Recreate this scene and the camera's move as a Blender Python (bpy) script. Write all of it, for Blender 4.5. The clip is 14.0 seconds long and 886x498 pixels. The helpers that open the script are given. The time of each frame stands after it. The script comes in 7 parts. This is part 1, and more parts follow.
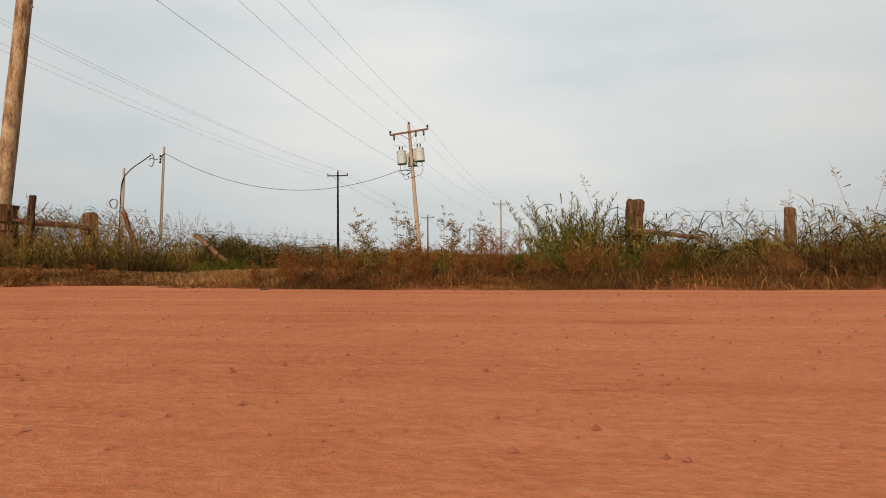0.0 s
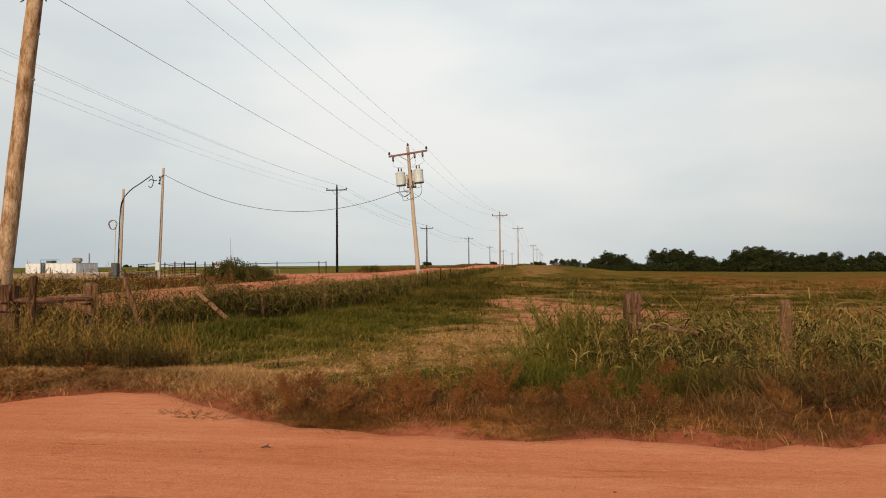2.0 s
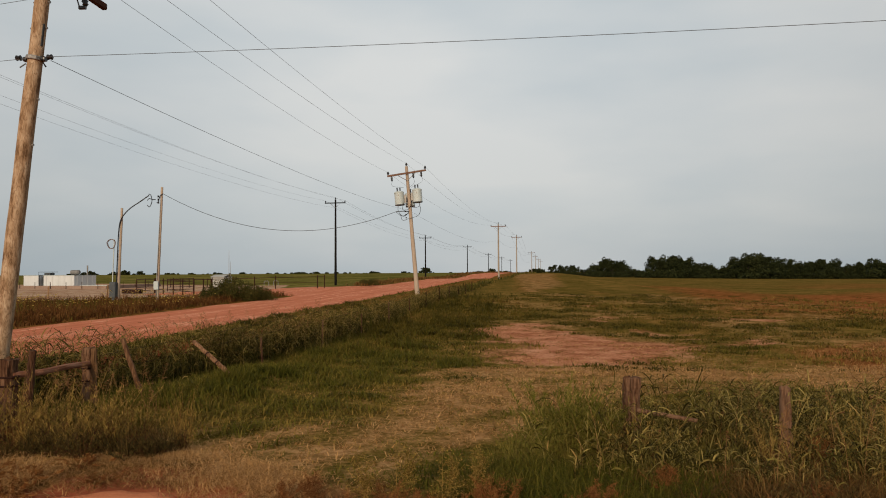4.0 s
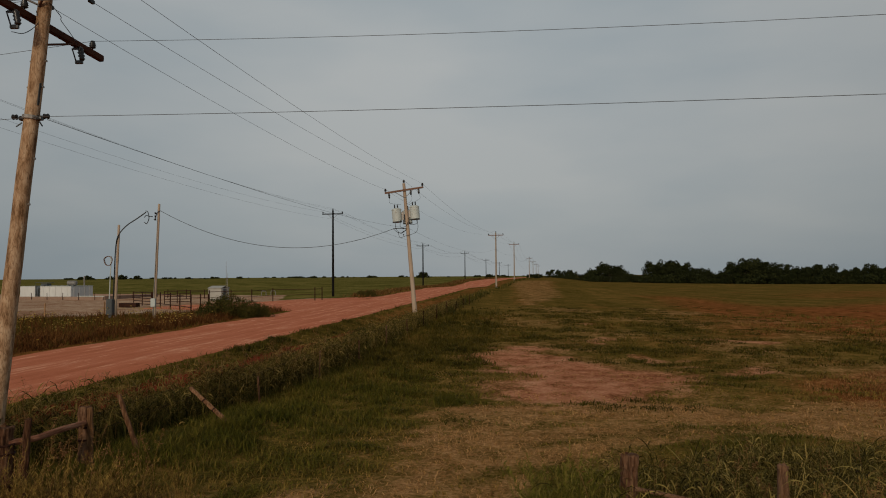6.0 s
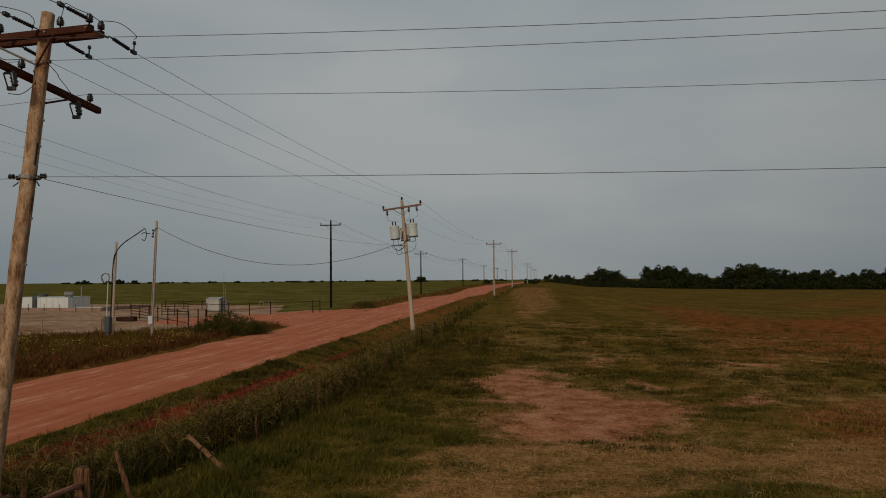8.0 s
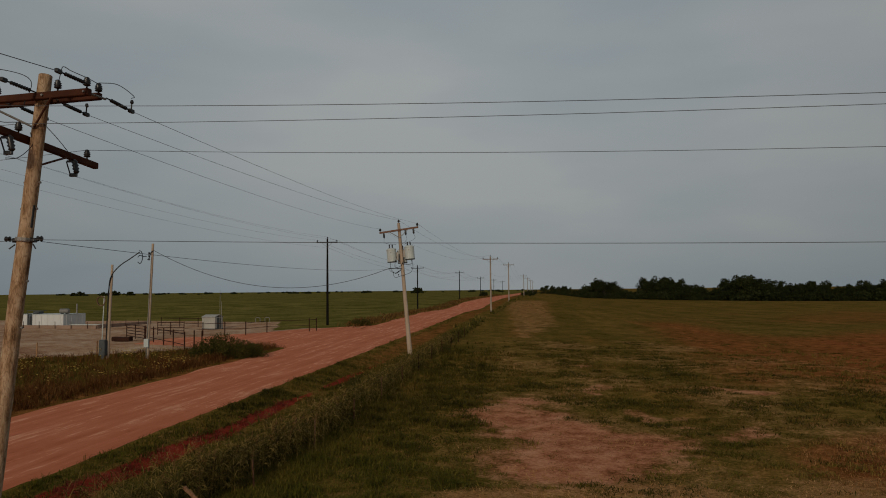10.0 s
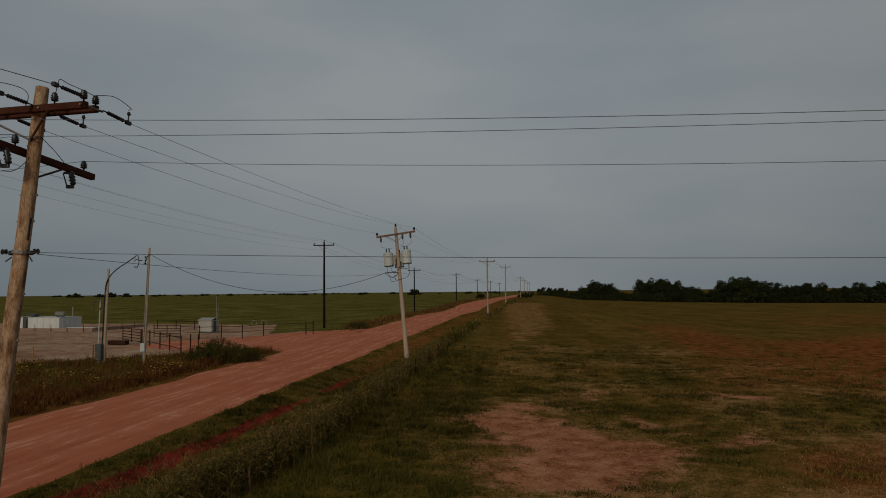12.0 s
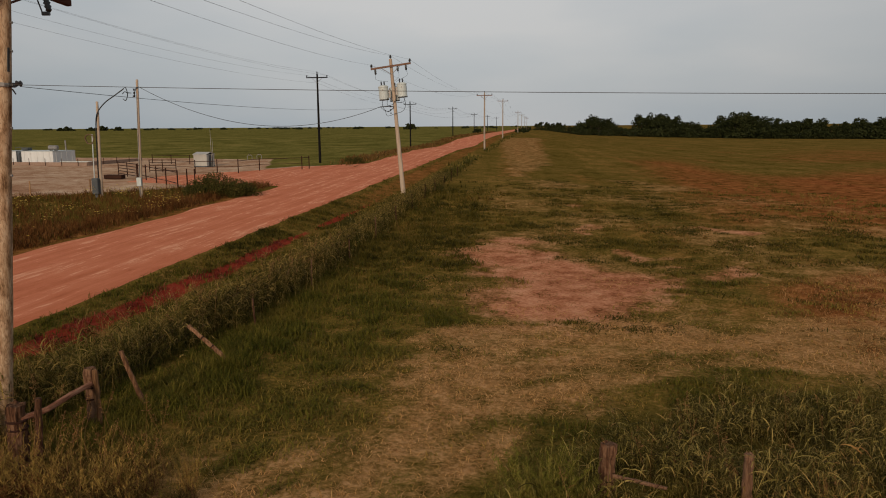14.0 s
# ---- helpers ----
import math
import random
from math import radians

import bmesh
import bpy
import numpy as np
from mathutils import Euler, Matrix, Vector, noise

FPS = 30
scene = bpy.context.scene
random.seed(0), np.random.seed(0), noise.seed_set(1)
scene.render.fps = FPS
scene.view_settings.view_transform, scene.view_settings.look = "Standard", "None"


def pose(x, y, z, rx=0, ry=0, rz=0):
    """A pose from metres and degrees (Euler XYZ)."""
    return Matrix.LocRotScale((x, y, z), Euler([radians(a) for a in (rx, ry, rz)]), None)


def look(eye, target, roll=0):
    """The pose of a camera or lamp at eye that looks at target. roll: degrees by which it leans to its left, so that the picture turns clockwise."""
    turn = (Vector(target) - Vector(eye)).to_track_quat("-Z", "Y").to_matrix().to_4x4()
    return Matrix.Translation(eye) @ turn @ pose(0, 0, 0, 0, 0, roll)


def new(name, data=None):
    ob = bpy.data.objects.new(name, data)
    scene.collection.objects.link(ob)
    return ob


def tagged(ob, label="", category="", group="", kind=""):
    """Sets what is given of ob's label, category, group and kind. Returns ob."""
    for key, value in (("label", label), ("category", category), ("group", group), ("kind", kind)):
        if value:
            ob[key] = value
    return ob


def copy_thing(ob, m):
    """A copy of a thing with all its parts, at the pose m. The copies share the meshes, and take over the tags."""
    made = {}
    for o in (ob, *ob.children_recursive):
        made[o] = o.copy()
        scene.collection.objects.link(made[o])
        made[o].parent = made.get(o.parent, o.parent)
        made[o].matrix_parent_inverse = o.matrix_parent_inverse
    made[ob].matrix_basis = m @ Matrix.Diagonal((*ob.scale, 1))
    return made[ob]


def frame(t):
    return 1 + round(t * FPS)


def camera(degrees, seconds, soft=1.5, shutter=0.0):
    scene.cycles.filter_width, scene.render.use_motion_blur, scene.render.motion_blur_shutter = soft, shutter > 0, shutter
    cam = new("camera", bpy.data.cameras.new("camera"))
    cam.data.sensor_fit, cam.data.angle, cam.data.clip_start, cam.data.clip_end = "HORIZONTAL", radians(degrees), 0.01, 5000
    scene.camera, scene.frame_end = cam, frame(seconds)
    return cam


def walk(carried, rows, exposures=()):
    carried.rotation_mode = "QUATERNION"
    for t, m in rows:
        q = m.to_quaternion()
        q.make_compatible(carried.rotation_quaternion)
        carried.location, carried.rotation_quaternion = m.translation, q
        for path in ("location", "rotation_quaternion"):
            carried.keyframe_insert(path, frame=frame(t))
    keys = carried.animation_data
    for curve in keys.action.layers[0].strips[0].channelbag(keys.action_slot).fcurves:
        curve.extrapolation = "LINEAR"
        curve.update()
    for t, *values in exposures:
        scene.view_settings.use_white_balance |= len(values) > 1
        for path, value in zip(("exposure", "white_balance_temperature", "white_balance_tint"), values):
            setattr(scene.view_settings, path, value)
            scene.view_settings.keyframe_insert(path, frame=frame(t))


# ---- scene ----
cam = camera(63.0, 14.0, soft=1.0)
PATH = [
    (0, (0.135, 0.060, 0.197), (-0.026, 2.054, 0.233), -0.3),
    (0.5, (0.144, 0.027, 0.408), (-0.017, 2.021, 0.449), -0.3),
    (1, (0.147, 0.008, 0.67), (-0.014, 2.001, 0.715), -0.3),
    (1.5, (0.149, -0.012, 0.938), (-0.01, 1.981, 0.987), -0.33),
    (2, (0.148, -0.025, 1.193), (-0.010, 1.968, 1.244), -0.35),
    (2.5, (0.149, -0.042, 1.446), (-0.008, 1.951, 1.501), -0.35),
    (3, (0.147, -0.050, 1.679), (-0.009, 1.943, 1.737), -0.35),
    (5.5, (0.153, -0.062, 2.752), (0.004, 1.931, 2.824), -0.4),
    (6, (0.158, -0.070, 2.966), (0.011, 1.923, 3.040), -0.42),
    (6.5, (0.158, -0.072, 3.182), (0.012, 1.921, 3.260), -0.44),
    (7, (0.158, -0.074, 3.405), (0.013, 1.919, 3.483), -0.45),
    (7.5, (0.156, -0.072, 3.616), (0.013, 1.922, 3.697), -0.46),
    (8, (0.152, -0.070, 3.822), (0.011, 1.923, 3.906), -0.48),
    (10.0, (0.134, -0.084, 4.610), (0.003, 1.910, 4.722), -0.58),
    (10.5, (0.129, -0.092, 4.768), (0.000, 1.898, 4.930), -0.6),
    (11, (0.132, -0.103, 4.795), (0.007, 1.881, 5.011), -0.6),
    (11.6, (0.131, -0.112, 4.796), (0.007, 1.873, 5.010), -0.6),
    (12, (0.132, -0.105, 4.780), (0.010, 1.888, 4.896), -0.58),
    (12.5, (0.131, -0.078, 4.775), (0.009, 1.918, 4.739), -0.53),
    (13, (0.126, -0.052, 4.776), (0.007, 1.936, 4.591), -0.5),
    (13.5, (0.124, -0.030, 4.788), (0.007, 1.938, 4.454), -0.4),
    (14, (0.120, -0.034, 4.796), (0.006, 1.934, 4.459), -0.4),
]
# seconds, stops, kelvin, tint
EXPOSURES = [(0, -0.04, 6720, 10), (0.5, 0.09, 6720, 10), (1.5, 0.11, 6720, 10), (3, 0.03, 6700, 10), (5.5, -0.86, 6420, 8), (8, -1.20, 6400, 7), (10.5, -1.38, 6250, 7), (11, -1.60, 6170, 6), (11.6, -1.64, 6170, 6), (12.5, -1.42, 6300, 8), (13, -1.2, 6420, 9), (13.5, -0.90, 6520, 11), (14, -0.50, 6600, 12)]
walk(cam, [(t, look(eye, target, roll)) for t, eye, target, roll in PATH], EXPOSURES)

# ---- world and sun: a low sun from the side behind thin even cloud ----
SUN_FROM = Vector((-0.14, -0.92, 0.31)).normalized()
world = bpy.data.worlds.new("sky")
scene.world = world
world.use_nodes = True
wn, wl = world.node_tree.nodes, world.node_tree.links
wn.clear()
sky = wn.new("ShaderNodeTexSky")
sky.sky_type, sky.sun_disc = "NISHITA", False
sky.sun_elevation = math.asin(SUN_FROM.z)
sky.sun_rotation = math.atan2(SUN_FROM.x, SUN_FROM.y)
sky.dust_density = 3.0
dim = wn.new("ShaderNodeVectorMath")
dim.operation = "SCALE"
dim.inputs["Scale"].default_value = 0.10
coord = wn.new("ShaderNodeTexCoord")
squash = wn.new("ShaderNodeMapping")
squash.inputs["Scale"].default_value = (1.0, 1.0, 3.2)
cloud = wn.new("ShaderNodeTexNoise")
cloud.inputs["Scale"].default_value = 1.6
cloud.inputs["Detail"].default_value = 5.0
cloud.inputs["Roughness"].default_value = 0.45
tone = wn.new("ShaderNodeValToRGB")
tone.color_ramp.elements[0].position, tone.color_ramp.elements[0].color = 0.32, (0.47, 0.565, 0.63, 1)
tone.color_ramp.elements[1].position, tone.color_ramp.elements[1].color = 0.68, (0.775, 0.79, 0.785, 1)
veil = wn.new("ShaderNodeMix")
veil.data_type = "RGBA"
veil.inputs["Factor"].default_value = 0.92
back = wn.new("ShaderNodeBackground")
back.inputs["Strength"].default_value = 1.0
out = wn.new("ShaderNodeOutputWorld")
wl.new(sky.outputs["Color"], dim.inputs[0])
wl.new(coord.outputs["Generated"], squash.inputs["Vector"])
wl.new(squash.outputs["Vector"], cloud.inputs["Vector"])
wl.new(cloud.outputs["Fac"], tone.inputs["Fac"])
split = wn.new("ShaderNodeSeparateXYZ")
rise = wn.new("ShaderNodeMapRange")
rise.inputs["From Min"].default_value, rise.inputs["From Max"].default_value = 0.0, 0.38
rise.inputs["To Min"].default_value, rise.inputs["To Max"].default_value = 0.90, 1.10
lift = wn.new("ShaderNodeVectorMath")
lift.operation = "SCALE"
wl.new(coord.outputs["Generated"], split.inputs["Vector"])
wl.new(split.outputs["Z"], rise.inputs["Value"])
wl.new(tone.outputs["Color"], lift.inputs[0])
deep = wn.new("ShaderNodeMapRange")
deep.interpolation_type = "SMOOTHSTEP"
deep.inputs["From Min"].default_value, deep.inputs["From Max"].default_value = 0.22, 1.0
deep.inputs["To Min"].default_value, deep.inputs["To Max"].default_value = 1.0, 0.62
wl.new(split.outputs["Z"], deep.inputs["Value"])
fade = wn.new("ShaderNodeMath")
fade.operation = "MULTIPLY"
wl.new(rise.outputs["Result"], fade.inputs[0])
wl.new(deep.outputs["Result"], fade.inputs[1])
aside = wn.new("ShaderNodeMath")
aside.operation = "ADD"
aside.inputs[1].default_value = 0.10
wl.new(split.outputs["X"], aside.inputs[0])
bow = wn.new("ShaderNodeMath")
bow.operation = "MULTIPLY"
wl.new(aside.outputs["Value"], bow.inputs[0])
wl.new(aside.outputs["Value"], bow.inputs[1])
lean = wn.new("ShaderNodeMapRange")
lean.inputs["From Min"].default_value, lean.inputs["From Max"].default_value = 0.0, 0.40
lean.inputs["To Min"].default_value, lean.inputs["To Max"].default_value = 1.06, 0.86
wl.new(bow.outputs["Value"], lean.inputs["Value"])
whole = wn.new("ShaderNodeMath")
whole.operation = "MULTIPLY"
wl.new(fade.outputs["Value"], whole.inputs[0])
wl.new(lean.outputs["Result"], whole.inputs[1])
wl.new(whole.outputs["Value"], lift.inputs["Scale"])
wl.new(dim.outputs["Vector"], veil.inputs["A"])
wl.new(lift.outputs["Vector"], veil.inputs["B"])
wl.new(veil.outputs["Result"], back.inputs["Color"])
wl.new(back.outputs["Background"], out.inputs["Surface"])

sun_data = bpy.data.lights.new("sun", "SUN")
sun_data.energy, sun_data.angle, sun_data.color = 3.1, radians(6), (1.0, 0.82, 0.62)
sun = new("sun", sun_data)
sun.matrix_world = look((0, 0, 30), Vector((0, 0, 30)) - SUN_FROM)


# ---- materials ----
def ramp_node(nodes, stops):
    node = nodes.new("ShaderNodeValToRGB")
    ramp = node.color_ramp
    while len(ramp.elements) < len(stops):
        ramp.elements.new(0.5)
    for element, (at, colour) in zip(ramp.elements, stops):
        element.position, element.color = at, (*colour, 1)
    return node


def noise_node(nodes, links, vector, scale, detail=4.0, rough=0.55):
    node = nodes.new("ShaderNodeTexNoise")
    node.inputs["Scale"].default_value = scale
    node.inputs["Detail"].default_value = detail
    node.inputs["Roughness"].default_value = rough
    links.new(vector, node.inputs["Vector"])
    return node.outputs["Fac"]


def math_node(nodes, links, op, a, b=0.0, clamp=False):
    node = nodes.new("ShaderNodeMath")
    node.operation, node.use_clamp = op, clamp
    for socket, value in zip(node.inputs, (a, b)):
        if isinstance(value, (int, float)):
            socket.default_value = value
        else:
            links.new(value, socket)
    return node.outputs[0]


def mix_node(nodes, links, fac, a, b):
    node = nodes.new("ShaderNodeMix")
    node.data_type = "RGBA"
    for name, value in (("Factor", fac), ("A", a), ("B", b)):
        if isinstance(value, (int, float)):
            node.inputs[name].default_value = value
        elif isinstance(value, tuple):
            node.inputs[name].default_value = (*value, 1)
        else:
            links.new(value, node.inputs[name])
    return node.outputs["Result"]


def start_material(name, rough, metal=0.0):
    m = bpy.data.materials.new(name)
    m.use_nodes = True
    nodes, links = m.node_tree.nodes, m.node_tree.links
    shader = nodes["Principled BSDF"]
    shader.inputs["Roughness"].default_value = rough
    shader.inputs["Metallic"].default_value = metal
    return m, nodes, links, shader


def bump(nodes, links, shader, height, strength, distance):
    node = nodes.new("ShaderNodeBump")
    node.inputs["Strength"].default_value = strength
    node.inputs["Distance"].default_value = distance
    links.new(height, node.inputs["Height"])
    links.new(node.outputs["Normal"], shader.inputs["Normal"])


def surface(name, stops, rough=0.8, metal=0.0, scale=8.0, stretch=(1, 1, 1), coarse=0.6, relief=0.4, depth=0.01, each=False):
    """Colour from fine and coarse noise in metres; each: also by thing."""
    m, nodes, links, shader = start_material(name, rough, metal)
    shader.inputs["Specular IOR Level"].default_value = 0.5 if rough < 0.75 else 0.12
    texture = nodes.new("ShaderNodeTexCoord")
    mapping = nodes.new("ShaderNodeMapping")
    mapping.inputs["Scale"].default_value = stretch
    links.new(texture.outputs["Object"], mapping.inputs["Vector"])
    fine = noise_node(nodes, links, mapping.outputs["Vector"], scale, 6.0, 0.65)
    wide = noise_node(nodes, links, mapping.outputs["Vector"], scale * 0.13, 3.0)
    fac = math_node(nodes, links, "ADD", math_node(nodes, links, "MULTIPLY", fine, 1 - coarse), math_node(nodes, links, "MULTIPLY", wide, coarse))
    if each:
        info = nodes.new("ShaderNodeObjectInfo")
        fac = math_node(nodes, links, "ADD", fac, math_node(nodes, links, "MULTIPLY", math_node(nodes, links, "SUBTRACT", info.outputs["Random"], 0.5), 0.3))
    ramp = ramp_node(nodes, stops)
    links.new(fac, ramp.inputs["Fac"])
    links.new(ramp.outputs["Color"], shader.inputs["Base Color"])
    bump(nodes, links, shader, fine, relief, depth)
    return m


def foliage(name, stops, rough=0.75, shift=0.5, patch=0.6, soft=0.16):
    """Leaves and blades: colour by blade and by patch of ground, with some light let through."""
    m, nodes, links, shader = start_material(name, rough)
    shader.inputs["Specular IOR Level"].default_value = 0.04
    geometry = nodes.new("ShaderNodeNewGeometry")
    wide = noise_node(nodes, links, geometry.outputs["Position"], patch, 2.0)
    a = math_node(nodes, links, "MULTIPLY", geometry.outputs["Random Per Island"], shift)
    b = math_node(nodes, links, "MULTIPLY", math_node(nodes, links, "SUBTRACT", wide, 0.22), (1 - shift) * 1.7)
    ramp = ramp_node(nodes, stops)
    dry = nodes.new("ShaderNodeAttribute")
    dry.attribute_name = "dry"
    links.new(math_node(nodes, links, "ADD", math_node(nodes, links, "ADD", a, b), dry.outputs["Fac"], True), ramp.inputs["Fac"])
    links.new(ramp.outputs["Color"], shader.inputs["Base Color"])
    if soft:
        glow = nodes.new("ShaderNodeBsdfTranslucent")
        links.new(ramp.outputs["Color"], glow.inputs["Color"])
        mixed = nodes.new("ShaderNodeMixShader")
        mixed.inputs["Fac"].default_value = soft
        links.new(shader.outputs["BSDF"], mixed.inputs[1])
        links.new(glow.outputs["BSDF"], mixed.inputs[2])
        links.new(mixed.outputs["Shader"], nodes["Material Output"].inputs["Surface"])
    return m


def road_material(name, turn, stops=None, weight=0.22, flecks=0.05):
    """Packed red dirt, streaked along the road."""
    m, nodes, links, shader = start_material(name, 0.95)
    shader.inputs["Specular IOR Level"].default_value = 0.05
    geometry = nodes.new("ShaderNodeNewGeometry")
    mapping = nodes.new("ShaderNodeMapping")
    mapping.inputs["Rotation"].default_value = (0, 0, radians(turn))
    links.new(geometry.outputs["Position"], mapping.inputs["Vector"])
    long = nodes.new("ShaderNodeMapping")
    long.inputs["Scale"].default_value = (0.09, 1.5, 1)
    links.new(mapping.outputs["Vector"], long.inputs["Vector"])
    streak = noise_node(nodes, links, long.outputs["Vector"], 1.3, 5.0, 0.62)
    skid = nodes.new("ShaderNodeMapping")
    skid.inputs["Scale"].default_value = (0.5, 3.0, 1)
    skid.inputs["Rotation"].default_value = (0, 0, radians(17))
    links.new(mapping.outputs["Vector"], skid.inputs["Vector"])
    scuff = noise_node(nodes, links, skid.outputs["Vector"], 2.2, 6.0, 0.7)
    wide = noise_node(nodes, links, mapping.outputs["Vector"], 0.45, 4.0, 0.6)
    grit = noise_node(nodes, links, geometry.outputs["Position"], 48.0, 6.0, 0.8)
    lumps = noise_node(nodes, links, geometry.outputs["Position"], 11.0, 4.0, 0.6)
    fac = math_node(nodes, links, "MULTIPLY", math_node(nodes, links, "SUBTRACT", streak, 0.5), weight)
    fac = math_node(nodes, links, "ADD", fac, 0.11)
    fac = math_node(nodes, links, "ADD", fac, math_node(nodes, links, "MULTIPLY", math_node(nodes, links, "ADD", math_node(nodes, links, "MULTIPLY", wide, 0.7), math_node(nodes, links, "MULTIPLY", lumps, 0.3)), 0.30))
    fac = math_node(nodes, links, "ADD", fac, math_node(nodes, links, "MULTIPLY", grit, 0.34))
    fac = math_node(nodes, links, "ADD", fac, math_node(nodes, links, "MULTIPLY", scuff, 0.18))
    # scuff marks darkened in the colour, standing in for shade in their crevices
    tread_shade = nodes.new("ShaderNodeMapRange")
    tread_shade.inputs["From Min"].default_value, tread_shade.inputs["From Max"].default_value = 0.57, 0.70
    links.new(scuff, tread_shade.inputs["Value"])
    fac = math_node(nodes, links, "SUBTRACT", fac, math_node(nodes, links, "MULTIPLY", tread_shade.outputs["Result"], 0.15))
    broken = nodes.new("ShaderNodeMapping")
    broken.inputs["Scale"].default_value = (0.30, 1.6, 1)
    links.new(mapping.outputs["Vector"], broken.inputs["Vector"])
    scab = nodes.new("ShaderNodeMapRange")
    scab.inputs["From Min"].default_value, scab.inputs["From Max"].default_value = 0.53, 0.62
    links.new(noise_node(nodes, links, broken.outputs["Vector"], 2.6, 8.0, 0.72), scab.inputs["Value"])
    lanes = nodes.new("ShaderNodeMapRange")
    lanes.inputs["From Min"].default_value, lanes.inputs["From Max"].default_value = 0.42, 0.60
    links.new(streak, lanes.inputs["Value"])
    fac = math_node(nodes, links, "ADD", fac, math_node(nodes, links, "MULTIPLY", math_node(nodes, links, "MULTIPLY", scab.outputs["Result"], lanes.outputs["Result"]), flecks))
    ramp = ramp_node(nodes, stops or [(0.34, (0.29, 0.083, 0.042)), (0.46, (0.455, 0.148, 0.077)), (0.55, (0.545, 0.205, 0.113)), (0.66, (0.61, 0.30, 0.195))])
    links.new(fac, ramp.inputs["Fac"])
    links.new(ramp.outputs["Color"], shader.inputs["Base Color"])
    height = math_node(nodes, links, "ADD", math_node(nodes, links, "MULTIPLY", grit, 0.6), math_node(nodes, links, "MULTIPLY", scuff, 0.7))
    height = math_node(nodes, links, "ADD", height, math_node(nodes, links, "MULTIPLY", lumps, 0.7))
    bump(nodes, links, shader, height, 0.6, 0.035)
    return m


def ground_material():
    """Turf, mown straw, red bare soil and gravel, by the attributes of the sheet."""
    m, nodes, links, shader = start_material("ground", 0.95)
    shader.inputs["Specular IOR Level"].default_value = 0.0
    geometry = nodes.new("ShaderNodeNewGeometry")
    place = geometry.outputs["Position"]
    fine = noise_node(nodes, links, place, 9.0, 6.0, 0.7)
    mid = noise_node(nodes, links, place, 1.3, 5.0, 0.65)
    wide = noise_node(nodes, links, place, 0.16, 4.0, 0.6)
    rows = nodes.new("ShaderNodeMapping")
    rows.inputs["Rotation"].default_value = (0, 0, radians(4.3))
    rows.inputs["Scale"].default_value = (0.5, 0.025, 1)
    links.new(place, rows.inputs["Vector"])
    mown = noise_node(nodes, links, rows.outputs["Vector"], 1.0, 3.0, 0.6)

    def blend(*pairs):
        total = None
        for value, share in pairs:
            term = math_node(nodes, links, "MULTIPLY", value, share)
            total = term if total is None else math_node(nodes, links, "ADD", total, term)
        return total

    def coloured(fac, stops):
        ramp = ramp_node(nodes, stops)
        links.new(fac, ramp.inputs["Fac"])
        return ramp.outputs["Color"]

    def mask(name, spread, low=0.30, high=0.70):
        attribute = nodes.new("ShaderNodeAttribute")
        attribute.attribute_name = name
        ragged = blend((mown, 0.55), (mid, 0.30), (fine, 0.15)) if name == "russet" else blend((mid, 0.55), (fine, 0.45))
        value = math_node(nodes, links, "ADD", attribute.outputs["Fac"], math_node(nodes, links, "MULTIPLY", math_node(nodes, links, "SUBTRACT", ragged, 0.5), spread))
        step = nodes.new("ShaderNodeMapRange")
        step.interpolation_type = "SMOOTHSTEP"
        step.inputs["From Min"].default_value, step.inputs["From Max"].default_value = low, high
        links.new(value, step.inputs["Value"])
        return step.outputs["Result"]

    turf = coloured(blend((fine, 0.42), (mid, 0.24), (wide, 0.20), (mown, 0.14)), [(0.38, (0.033, 0.027, 0.004)), (0.46, (0.098, 0.069, 0.014)), (0.53, (0.176, 0.109, 0.025)), (0.62, (0.332, 0.172, 0.054))])
    straw = coloured(blend((fine, 0.55), (mid, 0.45)), [(0.36, (0.073, 0.045, 0.013)), (0.45, (0.220, 0.116, 0.037)), (0.52, (0.338, 0.178, 0.067)), (0.60, (0.509, 0.277, 0.120))])
    russet = coloured(blend((fine, 0.4), (mid, 0.6)), [(0.38, (0.075, 0.026, 0.008)), (0.48, (0.215, 0.066, 0.020)), (0.60, (0.370, 0.132, 0.044))])
    soil = coloured(blend((fine, 0.35), (mid, 0.45), (wide, 0.2)), [(0.37, (0.154, 0.047, 0.021)), (0.45, (0.355, 0.129, 0.062)), (0.52, (0.515, 0.216, 0.113)), (0.62, (0.639, 0.318, 0.181))])
    red = coloured(blend((fine, 0.5), (mid, 0.5)), [(0.28, (0.110, 0.013, 0.008)), (0.5, (0.255, 0.034, 0.019)), (0.7, (0.340, 0.070, 0.038))])
    dirt = coloured(blend((fine, 0.5), (mid, 0.5)), [(0.30, (0.20, 0.048, 0.024)), (0.5, (0.38, 0.108, 0.053)), (0.7, (0.53, 0.195, 0.105))])
    gravel = coloured(blend((fine, 0.25), (mid, 0.42), (wide, 0.33)), [(0.38, (0.228, 0.106, 0.058)), (0.46, (0.360, 0.202, 0.120)), (0.53, (0.474, 0.306, 0.198)), (0.62, (0.576, 0.426, 0.300))])
    pasture = coloured(blend((fine, 0.30), (mid, 0.30), (wide, 0.40)), [(0.38, (0.060, 0.055, 0.011)), (0.47, (0.118, 0.104, 0.024)), (0.54, (0.172, 0.142, 0.037)), (0.63, (0.250, 0.182, 0.058))])
    colour = turf
